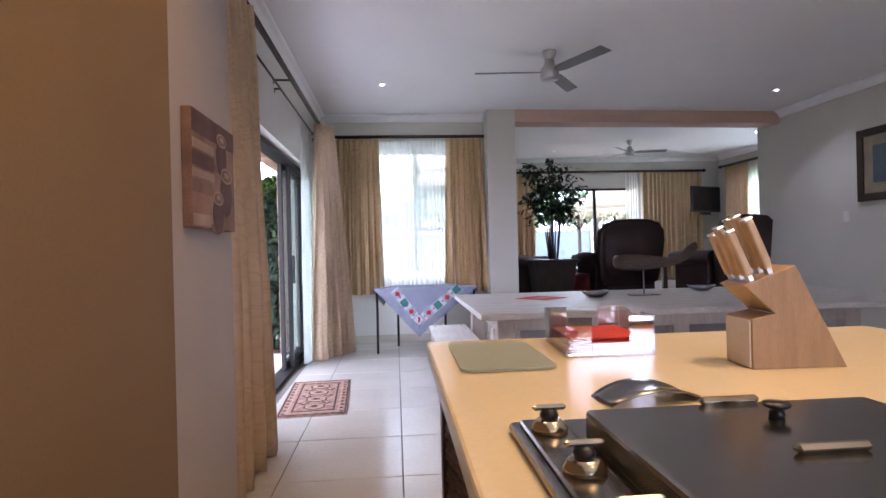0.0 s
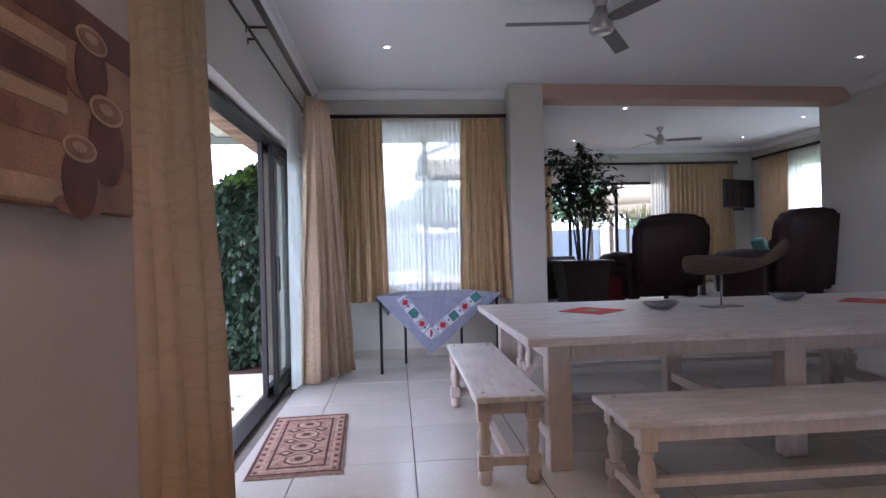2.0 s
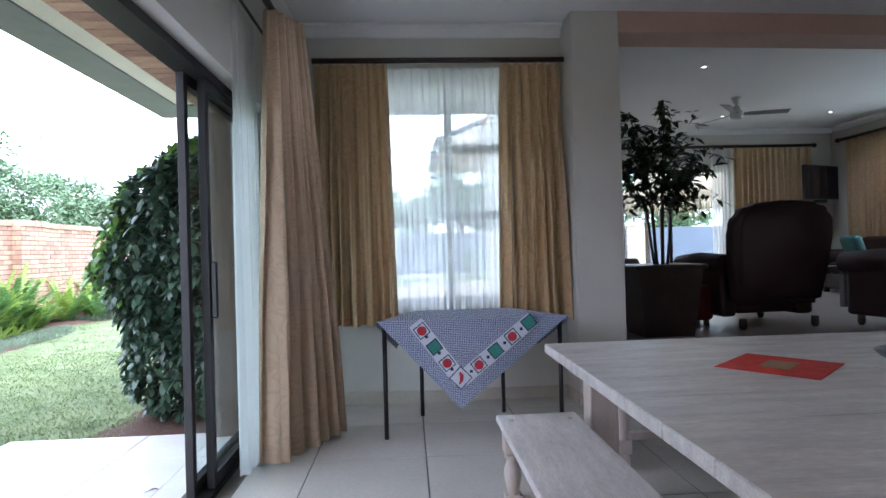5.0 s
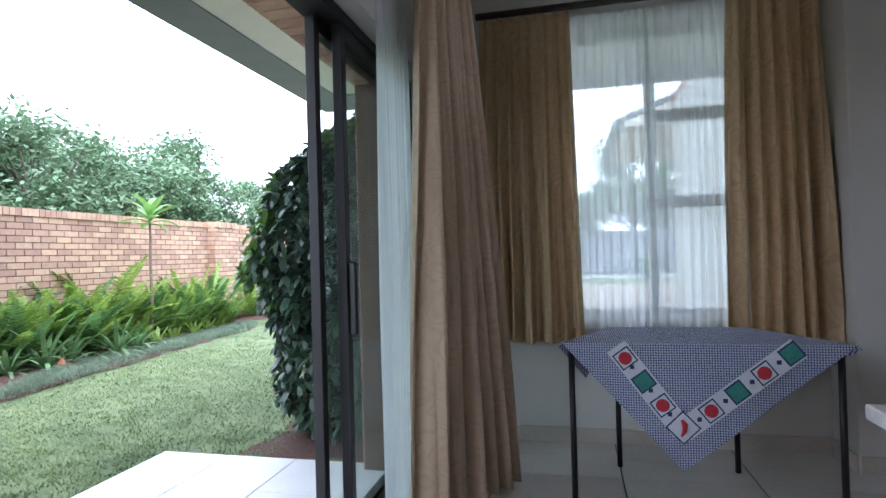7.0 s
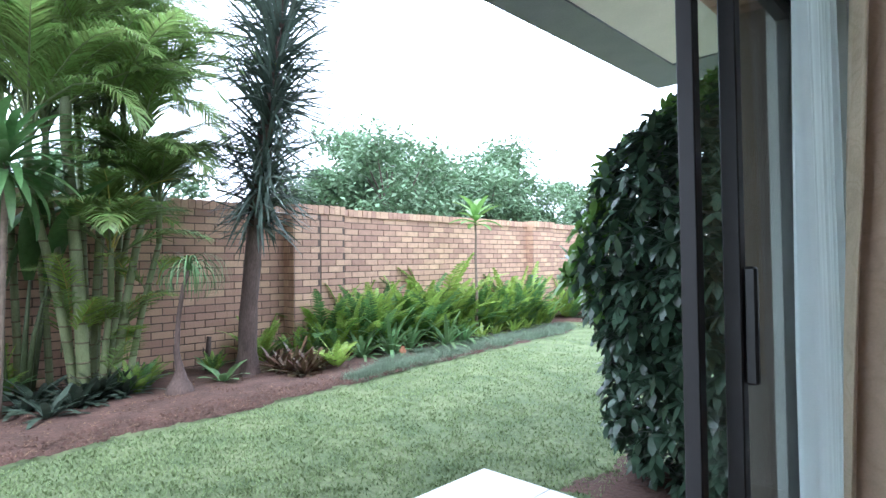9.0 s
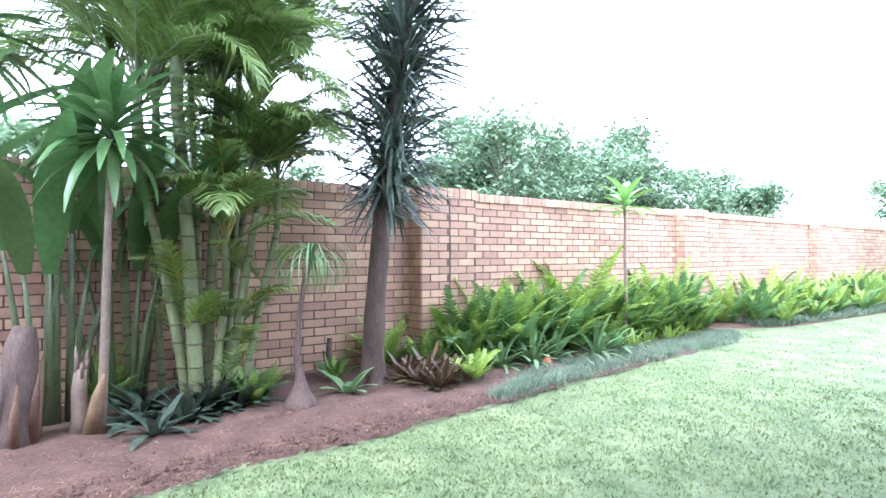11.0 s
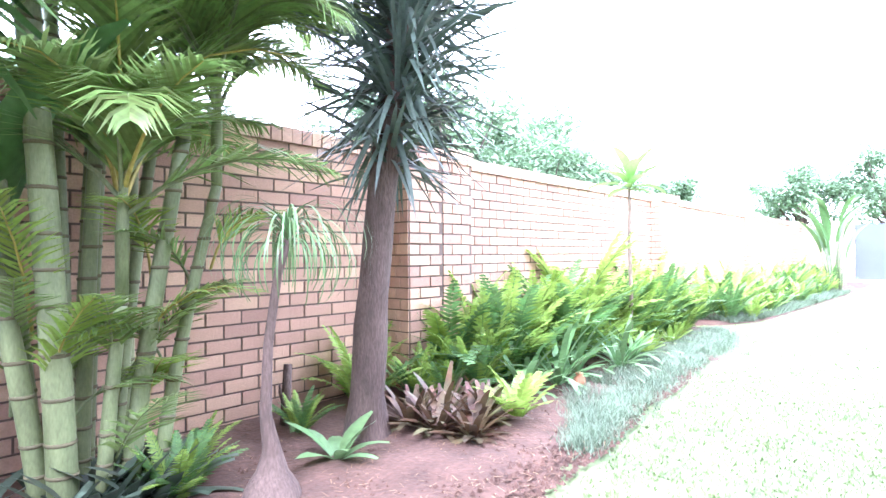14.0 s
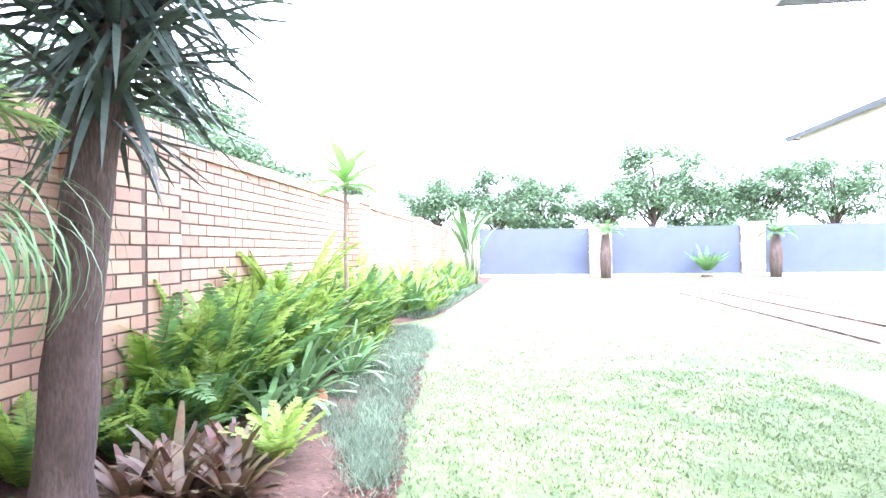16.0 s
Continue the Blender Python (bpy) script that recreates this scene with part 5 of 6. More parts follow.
trng = random.Random(44)
kinds = [tree(1, 4.6, 1.9), tree(2, 5.2, 2.2), tree(3, 4.0, 1.8)]
tspots = [(-10.5 - 2.5 * trng.random(), y, trng.uniform(0.66, 0.88) * (0.68 if y < 11 else 1)) for y in (3.0, 5.6, 8.0, 10.2, 13.2, 15.0, 17.2, 20, 23)]
tspots += [(-14 - 3 * trng.random(), y, trng.uniform(0.8, 1.0)) for y in (4, 17, 19.5, 22, 27, 32)]
tspots += [(x, 36 + 5 * trng.random(), trng.uniform(1.0, 1.4)) for x in (-9, -5.5, -3, 0.5, 3.5, 6.5, 9.5, 13, 17)]
tspots += [(-13.0, 12.6, 0.78), (-13.6, 14.6, 0.9), (-14.6, 16.4, 0.95), (-12.6, 17.6, 0.92), (-13.4, 19.6, 1.0), (-15.5, 22.5, 1.1), (-10.2, 7.0, 0.62)]
scatter(kinds, tspots, 6, 0.95, 1.05)

# ---- far fence ----
secs = (-7.1, -1.57, 4.42, 10.4, 16.4)
for i, x in enumerate(secs):
    p = thing("stone_pier", "pale stone fence pier", "pier", (x + 0.48, 29.5, G), group="piers of the far fence")
    for k in range(8):
        part("stone_course", B(-0.46 + 0.012 * (k % 2), 0.46 - 0.012 * ((k + 1) % 2), -0.24, 0.24, k * 0.27 - 0.02 if k else -0.05, k * 0.27 + 0.24, bev=0.015), STONE, p)
    part("cap", B(-0.5, 0.5, -0.28, 0.28, 2.13, 2.2, bev=0.015), STONE, p, "flat stone cap")
for a, b in zip(secs, secs[1:]):
    p = thing("fence_panel", "smooth blue-grey painted fence panel", "fence panel", ((a + b) / 2 + 0.48, 29.5, G), group="panels of the far fence")
    hw = (b - a) / 2 - 0.48
    part("wall_panel", B(-hw, hw, -0.09, 0.09, -0.05, 2.06), GREYWALL, p)
    part("base_kerb", B(-hw, hw, -0.16, -0.092, -0.05, 0.12), PATIO, p, "pale kerb at its foot")
for i, (x, y, h) in enumerate(((-1.03, 28.4, 1.75), (5.35, 28.4, 1.65), (2.88, 28.6, 0.12))):
    rng = random.Random(100 + i)
    t = thing("cycad", "small palm-like plant in front of the far fence", "palm", (x, y, G), group="small palms before the far fence")
    part("trunk", tube(bmesh.new(), [(0, 0, -0.05), (0, 0, h * 0.5), (0, 0, h)], [0.2, 0.24, 0.15], 10), BARK, t, "rough trunk")
    lv = Leaves()
    for k in range(22):
        lv.frond((0, 0, h), 2.4 * k, rng.uniform(0.9, 1.45) if h < 1 else rng.uniform(0.3, 1.2), rng.uniform(0.9, 1.4) if h < 1 else rng.uniform(0.7, 1.0), rng.uniform(0.3, 0.8) if h < 1 else rng.uniform(0.8, 1.6), 14, 0.22, 0.05, 1.0, 0.3, 0.15, rng)
    leafpart("leaf_crown", lv, FERN, t, "arching green fronds")["kind"] = "stuff"
strelitzia((-6.2, 24.6, Z), 75, 10, 2.0)
strelitzia((-5.9, 22.4, Z), 76, 9, 1.5)


def lapa():
    t = thing("thatched_shelter", "round thatched garden shelter on wooden poles", "shelter", (9.0, 20.5, G))
    rng = random.Random(55)
    part("thatch_roof", lathe(bmesh.new(), [(2.6, 2.45), (1.9, 3.1), (1.1, 3.8), (0.1, 4.6), (0.0, 4.62)], 28), THATCH, t, "grey-brown thatch")
    lv = Leaves()
    for i in range(700):
        a = rng.uniform(0, 6.283)
        lv.blade((2.6 * math.cos(a), 2.6 * math.sin(a), 2.5), a, -1.2, rng.uniform(0.25, 0.6), 0.05, 0.3, 1, "sword")
    leafpart("thatch_fringe", lv, THATCH, t, "ragged hanging thatch edge")["kind"] = "stuff"
    for k in range(6):
        a = k * math.pi / 3 + 0.5
        part("pole", tube(bmesh.new(), [(2.1 * math.cos(a), 2.1 * math.sin(a), -0.05), (2.1 * math.cos(a), 2.1 * math.sin(a), 2.8)], 0.07, 10), BARK, t, "rough wooden pole")


lapa()
t = thing("garden_hose", "dark blue garden hose coiled on the pier", "hose", (-6.95, 13.3, 0.62))
bm = bmesh.new()
for k in range(4):
    tube(bm, [(0.03 + 0.012 * (k % 2), (0.13 - 0.008 * k) * math.cos(a), (0.26 - 0.012 * k) * math.sin(a)) for a in (2 * math.pi * i / 20 for i in range(21))], 0.012, 6)
part("coil", bm, HOSE, t)
part("hook", B(-0.015, 0.06, -0.015, 0.015, 0.2, 0.24), BLACK, t)
t = thing("terracotta_ornament", "small orange terracotta ornament in the border", "ornament", (-6.02, 9.12, Z))
part("body", lathe(bmesh.new(), [(0.03, -0.02), (0.05, 0.02), (0.045, 0.07), (0.025, 0.09), (0.035, 0.11), (0.0, 0.12)], 12), TERRA, t)


def indoor_tree():
    rng = random.Random(66)
    t = thing("indoor_ficus", "tall indoor ficus tree with small dark leaves", "houseplant", (2.26, 7.95, FL + 0.60))
    lv = Leaves()
    for i in range(7):
        a = i * 0.9
        tip = Vector((0.36 * math.cos(a), 0.32 * math.sin(a), rng.uniform(1.0, 1.46)))
        s = Vector((0.05 * math.cos(a), 0.05 * math.sin(a), -0.05))
        mid = s.lerp(tip, 0.5) * 0.6 + Vector((0, 0, 0.3))
        part("stem", tube(bmesh.new(), [s, mid, tip], [0.014, 0.010, 0.005], 7), BARK, t, "thin woody stem")
        for j in range(22):
            q = mid.lerp(tip, rng.uniform(0.0, 1.0))
            d = Vector((rng.uniform(-1, 1), rng.uniform(-1, 1), rng.uniform(-0.2, 0.5))) * 0.30
            for k in range(11):
                w = q + d * (k / 10) + Vector((0, 0, -0.10 * (k / 10) ** 2))
                lv.blade(w, rng.uniform(0, 6.283), rng.uniform(-0.9, 0.3), rng.uniform(0.07, 0.12), 0.04, 0.5, 2, "oval", rng.uniform(-.6, .6))
    leafpart("foliage", lv, FICUS, t, "small dark green leaves")["kind"] = "stuff"
    p = thing("planter", "tall tapered dark planter holding the ficus", "planter", (2.23, 7.95, FL))
    bm = bmesh.new()
    prism(bm, [(-0.29, -0.26), (0.29, -0.26), (0.29, 0.26), (-0.29, 0.26)], "z", 0, 0.60)
    for v in bm.verts:
        if v.co.z < 0.1:
            v.co.x *= 0.78
            v.co.y *= 0.78
    part("pot", bm, DARKWOOD, p)
    part("rim", B(-0.32, 0.32, -0.29, 0.29, 0.601, 0.64, bev=0.01), DARKWOOD, p)


# ---- kitchen end ----
def kitchen_island():
    t = thing("kitchen_island", "cream topped kitchen island with dark wicker baskets", "kitchen island", (0, 0, 0))
    part("worktop", B(0.072, 1.27, -1.4, 1.435, 0.893, 0.93, bev=0.006, seg=2), COUNTER, t, "smooth cream worktop")
    part("cabinet_body", B(0.40, 1.23, -1.38, 1.39, 0.0, 0.891), CABINET, t, "dark wooden cabinet body")
    part("end_panel", B(0.10, 0.399, 1.33, 1.39, 0.0, 0.891), CABINET, t)
    part("end_panel", B(0.10, 0.399, -1.38, -1.32, 0.0, 0.891), CABINET, t)
    for z in (0.03, 0.44):
        part("shelf", B(0.10, 0.399, -1.319, 1.329, z, z + 0.022), CABINET, t)
    return t


kitchen_island()


def basket(at):
    t = thing("wicker_basket", "dark woven wicker basket on the island shelf", "basket", at, group="baskets in the kitchen island")
    bm = bmesh.new()
    for k in range(13):
        z = 0.012 + k * 0.026
        for a, b in (((0, -0.2), (0, 0.2)), ((0, 0.2), (0.26, 0.2)), ((0.26, 0.2), (0.26, -0.2)), ((0.26, -0.2), (0, -0.2))):
            pts = []
            for i in range(13):
                u = i / 12
                w = 0.007 * (1 if (i + k) % 2 else -1)
                nx, ny = (b[1] - a[1]), -(b[0] - a[0])
                ln = math.hypot(nx, ny)
                pts.append((a[0] + (b[0] - a[0]) * u + nx / ln * w, a[1] + (b[1] - a[1]) * u + ny / ln * w, z))
            tube(bm, pts, 0.0125, 5)
    tagged(part("woven_side", bm, WICKER, t), kind="stuff")
    part("base", B(0.005, 0.255, -0.195, 0.195, 0.0, 0.012), WICKER, t)
    return t


bk = basket((0.12, 1.11, 0.462))
for y in (0.68, 0.25):
    copy_thing(bk, pose(0.12, y, 0.462))
for y in (1.11, 0.68, 0.25):
    copy_thing(bk, pose(0.12, y, 0.052))


def hob():
    t = thing("gas_hob", "steel gas hob with a closed lid set in the island", "hob", (0, 0, 0.9))
    part("tray", B(0.155, 0.80, 0.28, 0.80, 0.0, 0.016, bev=0.007, seg=2), DARKSTEEL, t, "dark steel hob tray")
    part("rim", B(0.168, 0.228, 0.292, 0.788, 0.016, 0.021, bev=0.003), DARKSTEEL, t)
    lid = part("lid", B(0.236, 0.62, 0.36, 0.705, 0.0165, 0.056, bev=0.006, seg=2), DARKSTEEL, t, "polished dark steel lid")
    part("lid_handle", B(0.385, 0.465, 0.690, 0.703, 0.0565, 0.066, bev=0.004), BRASSY, lid, "polished steel bar handle")
    part("lid_handle", B(0.385, 0.465, 0.515, 0.528, 0.0565, 0.066, bev=0.004), BRASSY, lid, "polished steel bar handle")
    bm = lathe(bmesh.new(), [(0.009, 0.0), (0.009, 0.005), (0.007, 0.009), (0.012, 0.011), (0.016, 0.014), (0.015, 0.017), (0.0, 0.018)], 18, (0.447, 0.635, 0.0563))
    part("lid_knob", bm, BLACK, lid, "black lid knob")
    for x, y in ((0.198, 0.735), (0.198, 0.595), (0.198, 0.455)):
        k = part("control_knob", lathe(bmesh.new(), [(0.024, 0.0), (0.024, 0.005), (0.019, 0.012), (0.016, 0.015), (0.0, 0.015)], 20, (x, y, 0.0215)), BRASSY, t, "polished steel control knob")
        part("knob_core", lathe(bmesh.new(), [(0.011, 0.0), (0.013, 0.006), (0.010, 0.012), (0.0, 0.013)], 16, (x, y, 0.036)), BLACK, k, "black knob core")
        part("knob_bar", B(x - 0.023, x + 0.023, y - 0.005, y + 0.005, 0.0475, 0.056, bev=0.005, seg=2), BRASSY, k)
    return t


hob()


def spoon_rest():
    t = thing("spoon_rest", "curved polished steel spoon rest on the worktop", "spoon rest", (0.42, 0.93, 0.901), 8)
    bm = bmesh.new()
    rows = []
    for i in range(17):
        u = i / 16
        x = -0.085 + 0.17 * u
        z = 0.022 * math.sin(math.pi * u) ** 0.8
        w = 0.035 + 0.012 * math.sin(math.pi * u)
        rows.append([bm.verts.new((x, -w + 2 * w * j / 6, z + 0.004 * abs(j - 3) / 3)) for j in range(7)])
    for a, b in zip(rows, rows[1:]):
        for j in range(6):
            bm.faces.new((a[j], b[j], b[j + 1], a[j + 1])).smooth = True
    p = part("curved_plate", bm, DARKSTEEL, t)
    s = p.modifiers.new("thickness", "SOLIDIFY")
    s.thickness = 0.003


spoon_rest()


def knife_block():
    t = thing("knife_block", "slanted bamboo knife block full of pale handled knives", "knife block", (0.735, 1.16, 0.90), -4)
    out = [(0.0, 0.0), (0.20, 0.0), (0.095, 0.215), (-0.015, 0.175), (0.05, 0.115), (0.0, 0.105)]
    bm = prism(bmesh.new(), out, "y", -0.05, 0.05)
    bmesh.ops.bevel(bm, geom=list(bm.edges), offset=0.002, segments=1, affect="EDGES")
    blk = part("block", bm, BLOCKWOOD, t)
    part("front_face", B(-0.0035, -0.0005, -0.047, 0.047, 0.004, 0.102), BLOCKFACE, blk, "pale end-grain face")
    d = Vector((-0.42, 0, 1)).normalized()
    for i, (u, v, ln) in enumerate(((0.06, -0.035, 0.12), (0.06, 0.0, 0.13), (0.06, 0.034, 0.125), (0.02, -0.034, 0.11), (0.02, 0.002, 0.12), (0.02, 0.036, 0.105), (0.085, 0.01, 0.115))):
        p = Vector((-0.012 + u, v, 0.176 + u * 0.36))
        m = Matrix.Translation(p) @ d.to_track_quat("Z", "Y").to_matrix().to_4x4()
        k = part("knife_handle", box(bmesh.new(), -0.012, 0.012, -0.0085, 0.0085, 0.012, ln, bev=0.005, seg=2, m=m), HANDLEWOOD, t, "pale wooden knife handle")
        part("bolster", box(bmesh.new(), -0.008, 0.008, -0.005, 0.005, -0.01, 0.012, m=m), STEEL, k, "steel bolster")
        part("butt_cap", box(bmesh.new(), -0.0122, 0.0122, -0.0087, 0.0087, ln, ln + 0.006, bev=0.002, m=m), STEEL, k, "steel end cap")
        if i in (1, 6):
            for w in (0.04, 0.07, 0.1):
                part("rivet", box(bmesh.new(), -0.003, 0.003, -0.0095, 0.0095, w - 0.003, w + 0.003, m=m), STEEL, k)


knife_block()


def napkin_box():
    t = thing("napkin_holder", "clear acrylic box holding red paper napkins", "napkin holder", (0.512, 1.425, 0.901), -3)
    w, d, h, k = 0.105, 0.12, 0.095, 0.004
    part("base", B(-w, w, -d, d, 0.0, k), ACRYLIC, t)
    for sx in (-1, 1):
        bm = prism(bmesh.new(), [(-d, 0.004), (d, 0.004), (d, h), (d * 0.35, h), (d * 0.3, h * 0.9), (-d * 0.3, h * 0.9), (-d * 0.35, h), (-d, h)], "x", sx * w - k / 2, sx * w + k / 2)
        part("side_panel", bm, ACRYLIC, t)
    for sy in (-1, 1):
        bm = B(-w + 0.003, -w * 0.42, sy * d - k / 2, sy * d + k / 2, 0.004, h, bev=0.0015)
        box(bm, w * 0.42, w - 0.003, sy * d - k / 2, sy * d + k / 2, 0.004, h, bev=0.0015)
        box(bm, -w * 0.42, w * 0.42, sy * d - k / 2, sy * d + k / 2, 0.004, 0.032)
        part("end_panel", bm, ACRYLIC, t)
    n = thing("napkin_stack", "stack of folded red paper napkins in an acrylic box", "napkins", (0.512, 1.425, 0.906), -3)
    rng = random.Random(4)
    for i in range(7):
        a = rng.uniform(-2, 2)
        part("napkin", box(bmesh.new(), -0.092, 0.092, -0.1, 0.1, i * 0.0055, i * 0.0055 + 0.0048, bev=0.002, m=pose(rng.uniform(-.004, .004), rng.uniform(-.006, .006), 0, 0, 0, a)), RED, n)


napkin_box()


def rounded_slab(x0, x1, y0, y1, z0, z1, r):
    pts = []
    for cx, cy, a0 in ((x1 - r, y1 - r, 0), (x0 + r, y1 - r, 90), (x0 + r, y0 + r, 180), (x1 - r, y0 + r, 270)):
        pts += [(cx + r * math.cos(radians(a0 + k * 15)), cy + r * math.sin(radians(a0 + k * 15))) for k in range(7)]
    return prism(bmesh.new(), pts, "z", z0, z1)


tagged(new("cutting_board", finish("cutting_board", rounded_slab(0.135, 0.345, 1.185, 1.535, 0.9015, 0.908, 0.03), BOARD)), "flat green-grey textured glass cutting board", "cutting board")


SHRINK = Matrix.Translation((0, 0, 1.165)) @ Matrix.Diagonal((0.887, 0.887, 0.887, 1)) @ Matrix.Translation((0, 0, -1.165))
for o in list(scene.objects):
    if o.name.split(".")[0] in ("gas_hob", "spoon_rest", "knife_block", "napkin_holder", "napkin_stack", "cutting_board"):
        o.matrix_basis = SHRINK @ o.matrix_basis


# ---- dining ----
def plank_top(t, x0, x1, y0, y1, z0, z1, n, along="x"):
    for i in range(n):
        if along == "x":
            a, b = y0 + (y1 - y0) * i / n, y0 + (y1 - y0) * (i + 1) / n
            part("plank", B(x0, x1, a + 0.0008, b - 0.0008, z0, z1, bev=0.004), WHITEWOOD, t)
        else:
            a, b = x0 + (x1 - x0) * i / n, x0 + (x1 - x0) * (i + 1) / n
            part("plank", B(a + 0.0008, b - 0.0008, y0, y1, z0, z1, bev=0.004), WHITEWOOD, t)


def turned_leg(x, y, h, r=0.036):
    bm = B(x - r, x + r, y - r, y + r, h - 0.10, h, bev=0.004)
    box(bm, x - r, x + r, y - r, y + r, 0.075, 0.15, bev=0.004)
    lathe(bm, [(r * 0.72, h - 0.10), (r * 0.95, h - 0.115), (r * 0.66, h - 0.135), (r * 0.92, h - 0.16), (r * 1.02, h - 0.19), (r * 0.8, h - 0.235), (r * 0.66, h - 0.26), (r * 0.95, h - 0.275), (r * 0.7, 0.15)], 14, (x, y, 0))
    lathe(bm, [(r * 0.75, 0.0), (r * 1.05, 0.02), (r * 1.0, 0.05), (r * 0.7, 0.076)], 14, (x, y, 0))
    return bm


def bench(at, turn, length, width, label):
    t = thing("bench", label, "bench", at, turn, "whitewashed benches round the dining table")
    part("seat", B(-length / 2, length / 2, -width / 2, width / 2, 0.42, 0.45, bev=0.006, seg=2), WHITEWOOD, t, "whitewashed plank seat")
    lx, ly = length / 2 - 0.09, width / 2 - 0.05
    for sx in (-1, 1):
        for sy in (-1, 1):
            part("leg", turned_leg(sx * lx, sy * ly, 0.419), WHITEWOOD_SHADED, t, "turned whitewashed leg")
            part("peg", lathe(bmesh.new(), [(0.013, 0), (0.012, 0.004), (0.006, 0.007), (0, 0.0075)], 12, (sx * lx, sy * ly, 0.4495)), WHITEWOOD_SHADED, t)
        part("end_stretcher", B(sx * lx - 0.02, sx * lx + 0.02, -ly + 0.036, ly - 0.036, 0.09, 0.135, bev=0.004), WHITEWOOD_SHADED, t)
        part("end_rail", B(sx * lx - 0.015, sx * lx + 0.015, -ly + 0.036, ly - 0.036, 0.345, 0.415), WHITEWOOD_SHADED, t)
    part("long_stretcher", B(-lx + 0.02, lx - 0.02, -0.022, 0.022, 0.092, 0.133, bev=0.004), WHITEWOOD_SHADED, t)
    for sy in (-1, 1):
        part("seat_rail", B(-lx + 0.036, lx - 0.036, sy * ly - 0.012, sy * ly + 0.012, 0.355, 0.418), WHITEWOOD_SHADED, t)
    return t


bench((0.47, 4.53, 0), 90, 1.56, 0.345, "whitewashed wooden bench with turned legs at the table end")
bench((2.4, 3.49, 0), 0, 3.1, 0.44, "long whitewashed wooden bench along the dining table")
bench((2.5, 5.95, 0), 0, 3.1, 0.40, "long whitewashed wooden bench behind the dining table")


def dining_table():
    t = thing("dining_table", "long whitewashed plank dining table on square legs", "dining table")
    plank_top(t, 0.565, 4.05, 3.79, 5.51, 0.672, 0.715, 7)
    for x in (0.765, 2.06, 3.4):
        for y in (3.99, 5.33):
            part("leg", B(x - 0.062, x + 0.062, y - 0.05, y + 0.05, 0, 0.672, bev=0.006), WHITEWOOD_SHADED, t, "square whitewashed leg")
        part("cross_rail", B(x - 0.03, x + 0.03, 4.04, 5.28, 0.10, 0.17, bev=0.004), WHITEWOOD_SHADED, t)
    part("apron", B(0.83, 3.34, 3.942, 3.965, 0.575, 0.671), WHITEWOOD_SHADED, t)
    part("apron", B(0.83, 3.34, 5.35, 5.373, 0.575, 0.671), WHITEWOOD_SHADED, t)
    part("apron", B(0.71, 0.735, 4.04, 5.28, 0.575, 0.671), WHITEWOOD_SHADED, t)
    part("long_stretcher", B(0.73, 3.36, 4.56, 4.62, 0.105, 0.165, bev=0.004), WHITEWOOD_SHADED, t)
    return t


dining_table()


def placemat(x, y, turn):
    t = thing("placemat", "red square paper placemat with a pale centre", "placemat", (x, y, 0.7155), turn, "red mats on the dining table")
    part("sheet", B(-0.165, 0.165, -0.165, 0.165, 0.0, 0.003, bev=0.001), REDSHINY, t)
    part("centre_print", B(-0.07, 0.07, -0.05, 0.05, 0.0032, 0.0045), BLOCKWOOD, t, "pale gold printed centre")


for x, y, r in ((1.27, 4.86, 40), (3.32, 4.86, 38)):
    placemat(x, y, r)


def bowl(x, y, turn):
    t = thing("bowl", "small grey pewter dish on the dining table", "bowl", (x, y, 0.716), turn, "pewter dishes on the dining table")
    bm = bmesh.new()
    n, rings = 28, []
    for r, z in ((0.03, 0.0), (0.055, 0.003), (0.085, 0.022), (0.105, 0.045), (0.102, 0.047), (0.08, 0.026), (0.05, 0.009), (0.0, 0.007)):
        rings.append([bm.verts.new((1.25 * r * math.cos(a), r * math.sin(a), z + 0.012 * max(0, math.cos(2 * a)) * r / 0.105)) for a in (2 * math.pi * k / n for k in range(n))])
    for a, b in zip(rings, rings[1:]):
        for k in range(n):
            bm.faces.new((a[k], a[(k + 1) % n], b[(k + 1) % n], b[k])).smooth = True
    bm.faces.new(rings[0][::-1])
    part("dish", bm, PEWTER, t)


for x, y, r in ((1.74, 4.82, 20), (2.88, 5.12, -15)):
    bowl(x, y, r)


def fish():
    t = thing("driftwood_fish", "carved driftwood fish on a thin metal stand", "ornament", (2.19, 4.84, 0.7155), 0)
    part("base_plate", B(-0.13, 0.13, -0.055, 0.055, 0, 0.008, bev=0.002), PEWTER, t, "dull metal base plate")
    part("post", tube(bmesh.new(), [(0.0, 0, 0.008), (0.0, 0, 0.24)], 0.006, 10), PEWTER, t, "thin metal post")
    bm = bmesh.new()
    pts = [(-0.275, 0, 0.30), (-0.26, 0, 0.302), (-0.18, 0, 0.298), (-0.03, 0, 0.293), (0.12, 0, 0.285), (0.24, 0, 0.29), (0.31, 0, 0.305), (0.38, 0, 0.34), (0.44, 0, 0.385), (0.48, 0, 0.43), (0.49, 0, 0.46)]
    tube(bm, pts, [0.02, 0.058, 0.068, 0.072, 0.055, 0.04, 0.036, 0.04, 0.046, 0.036, 0.008], 14)
    for v in bm.verts:
        v.co.y *= 0.45
        v.co += Vector((0, 0, 0.006)) * noise.noise(v.co * 30)
    part("fish_body", bm, DRIFT, t, "bleached driftwood fish")


fish()


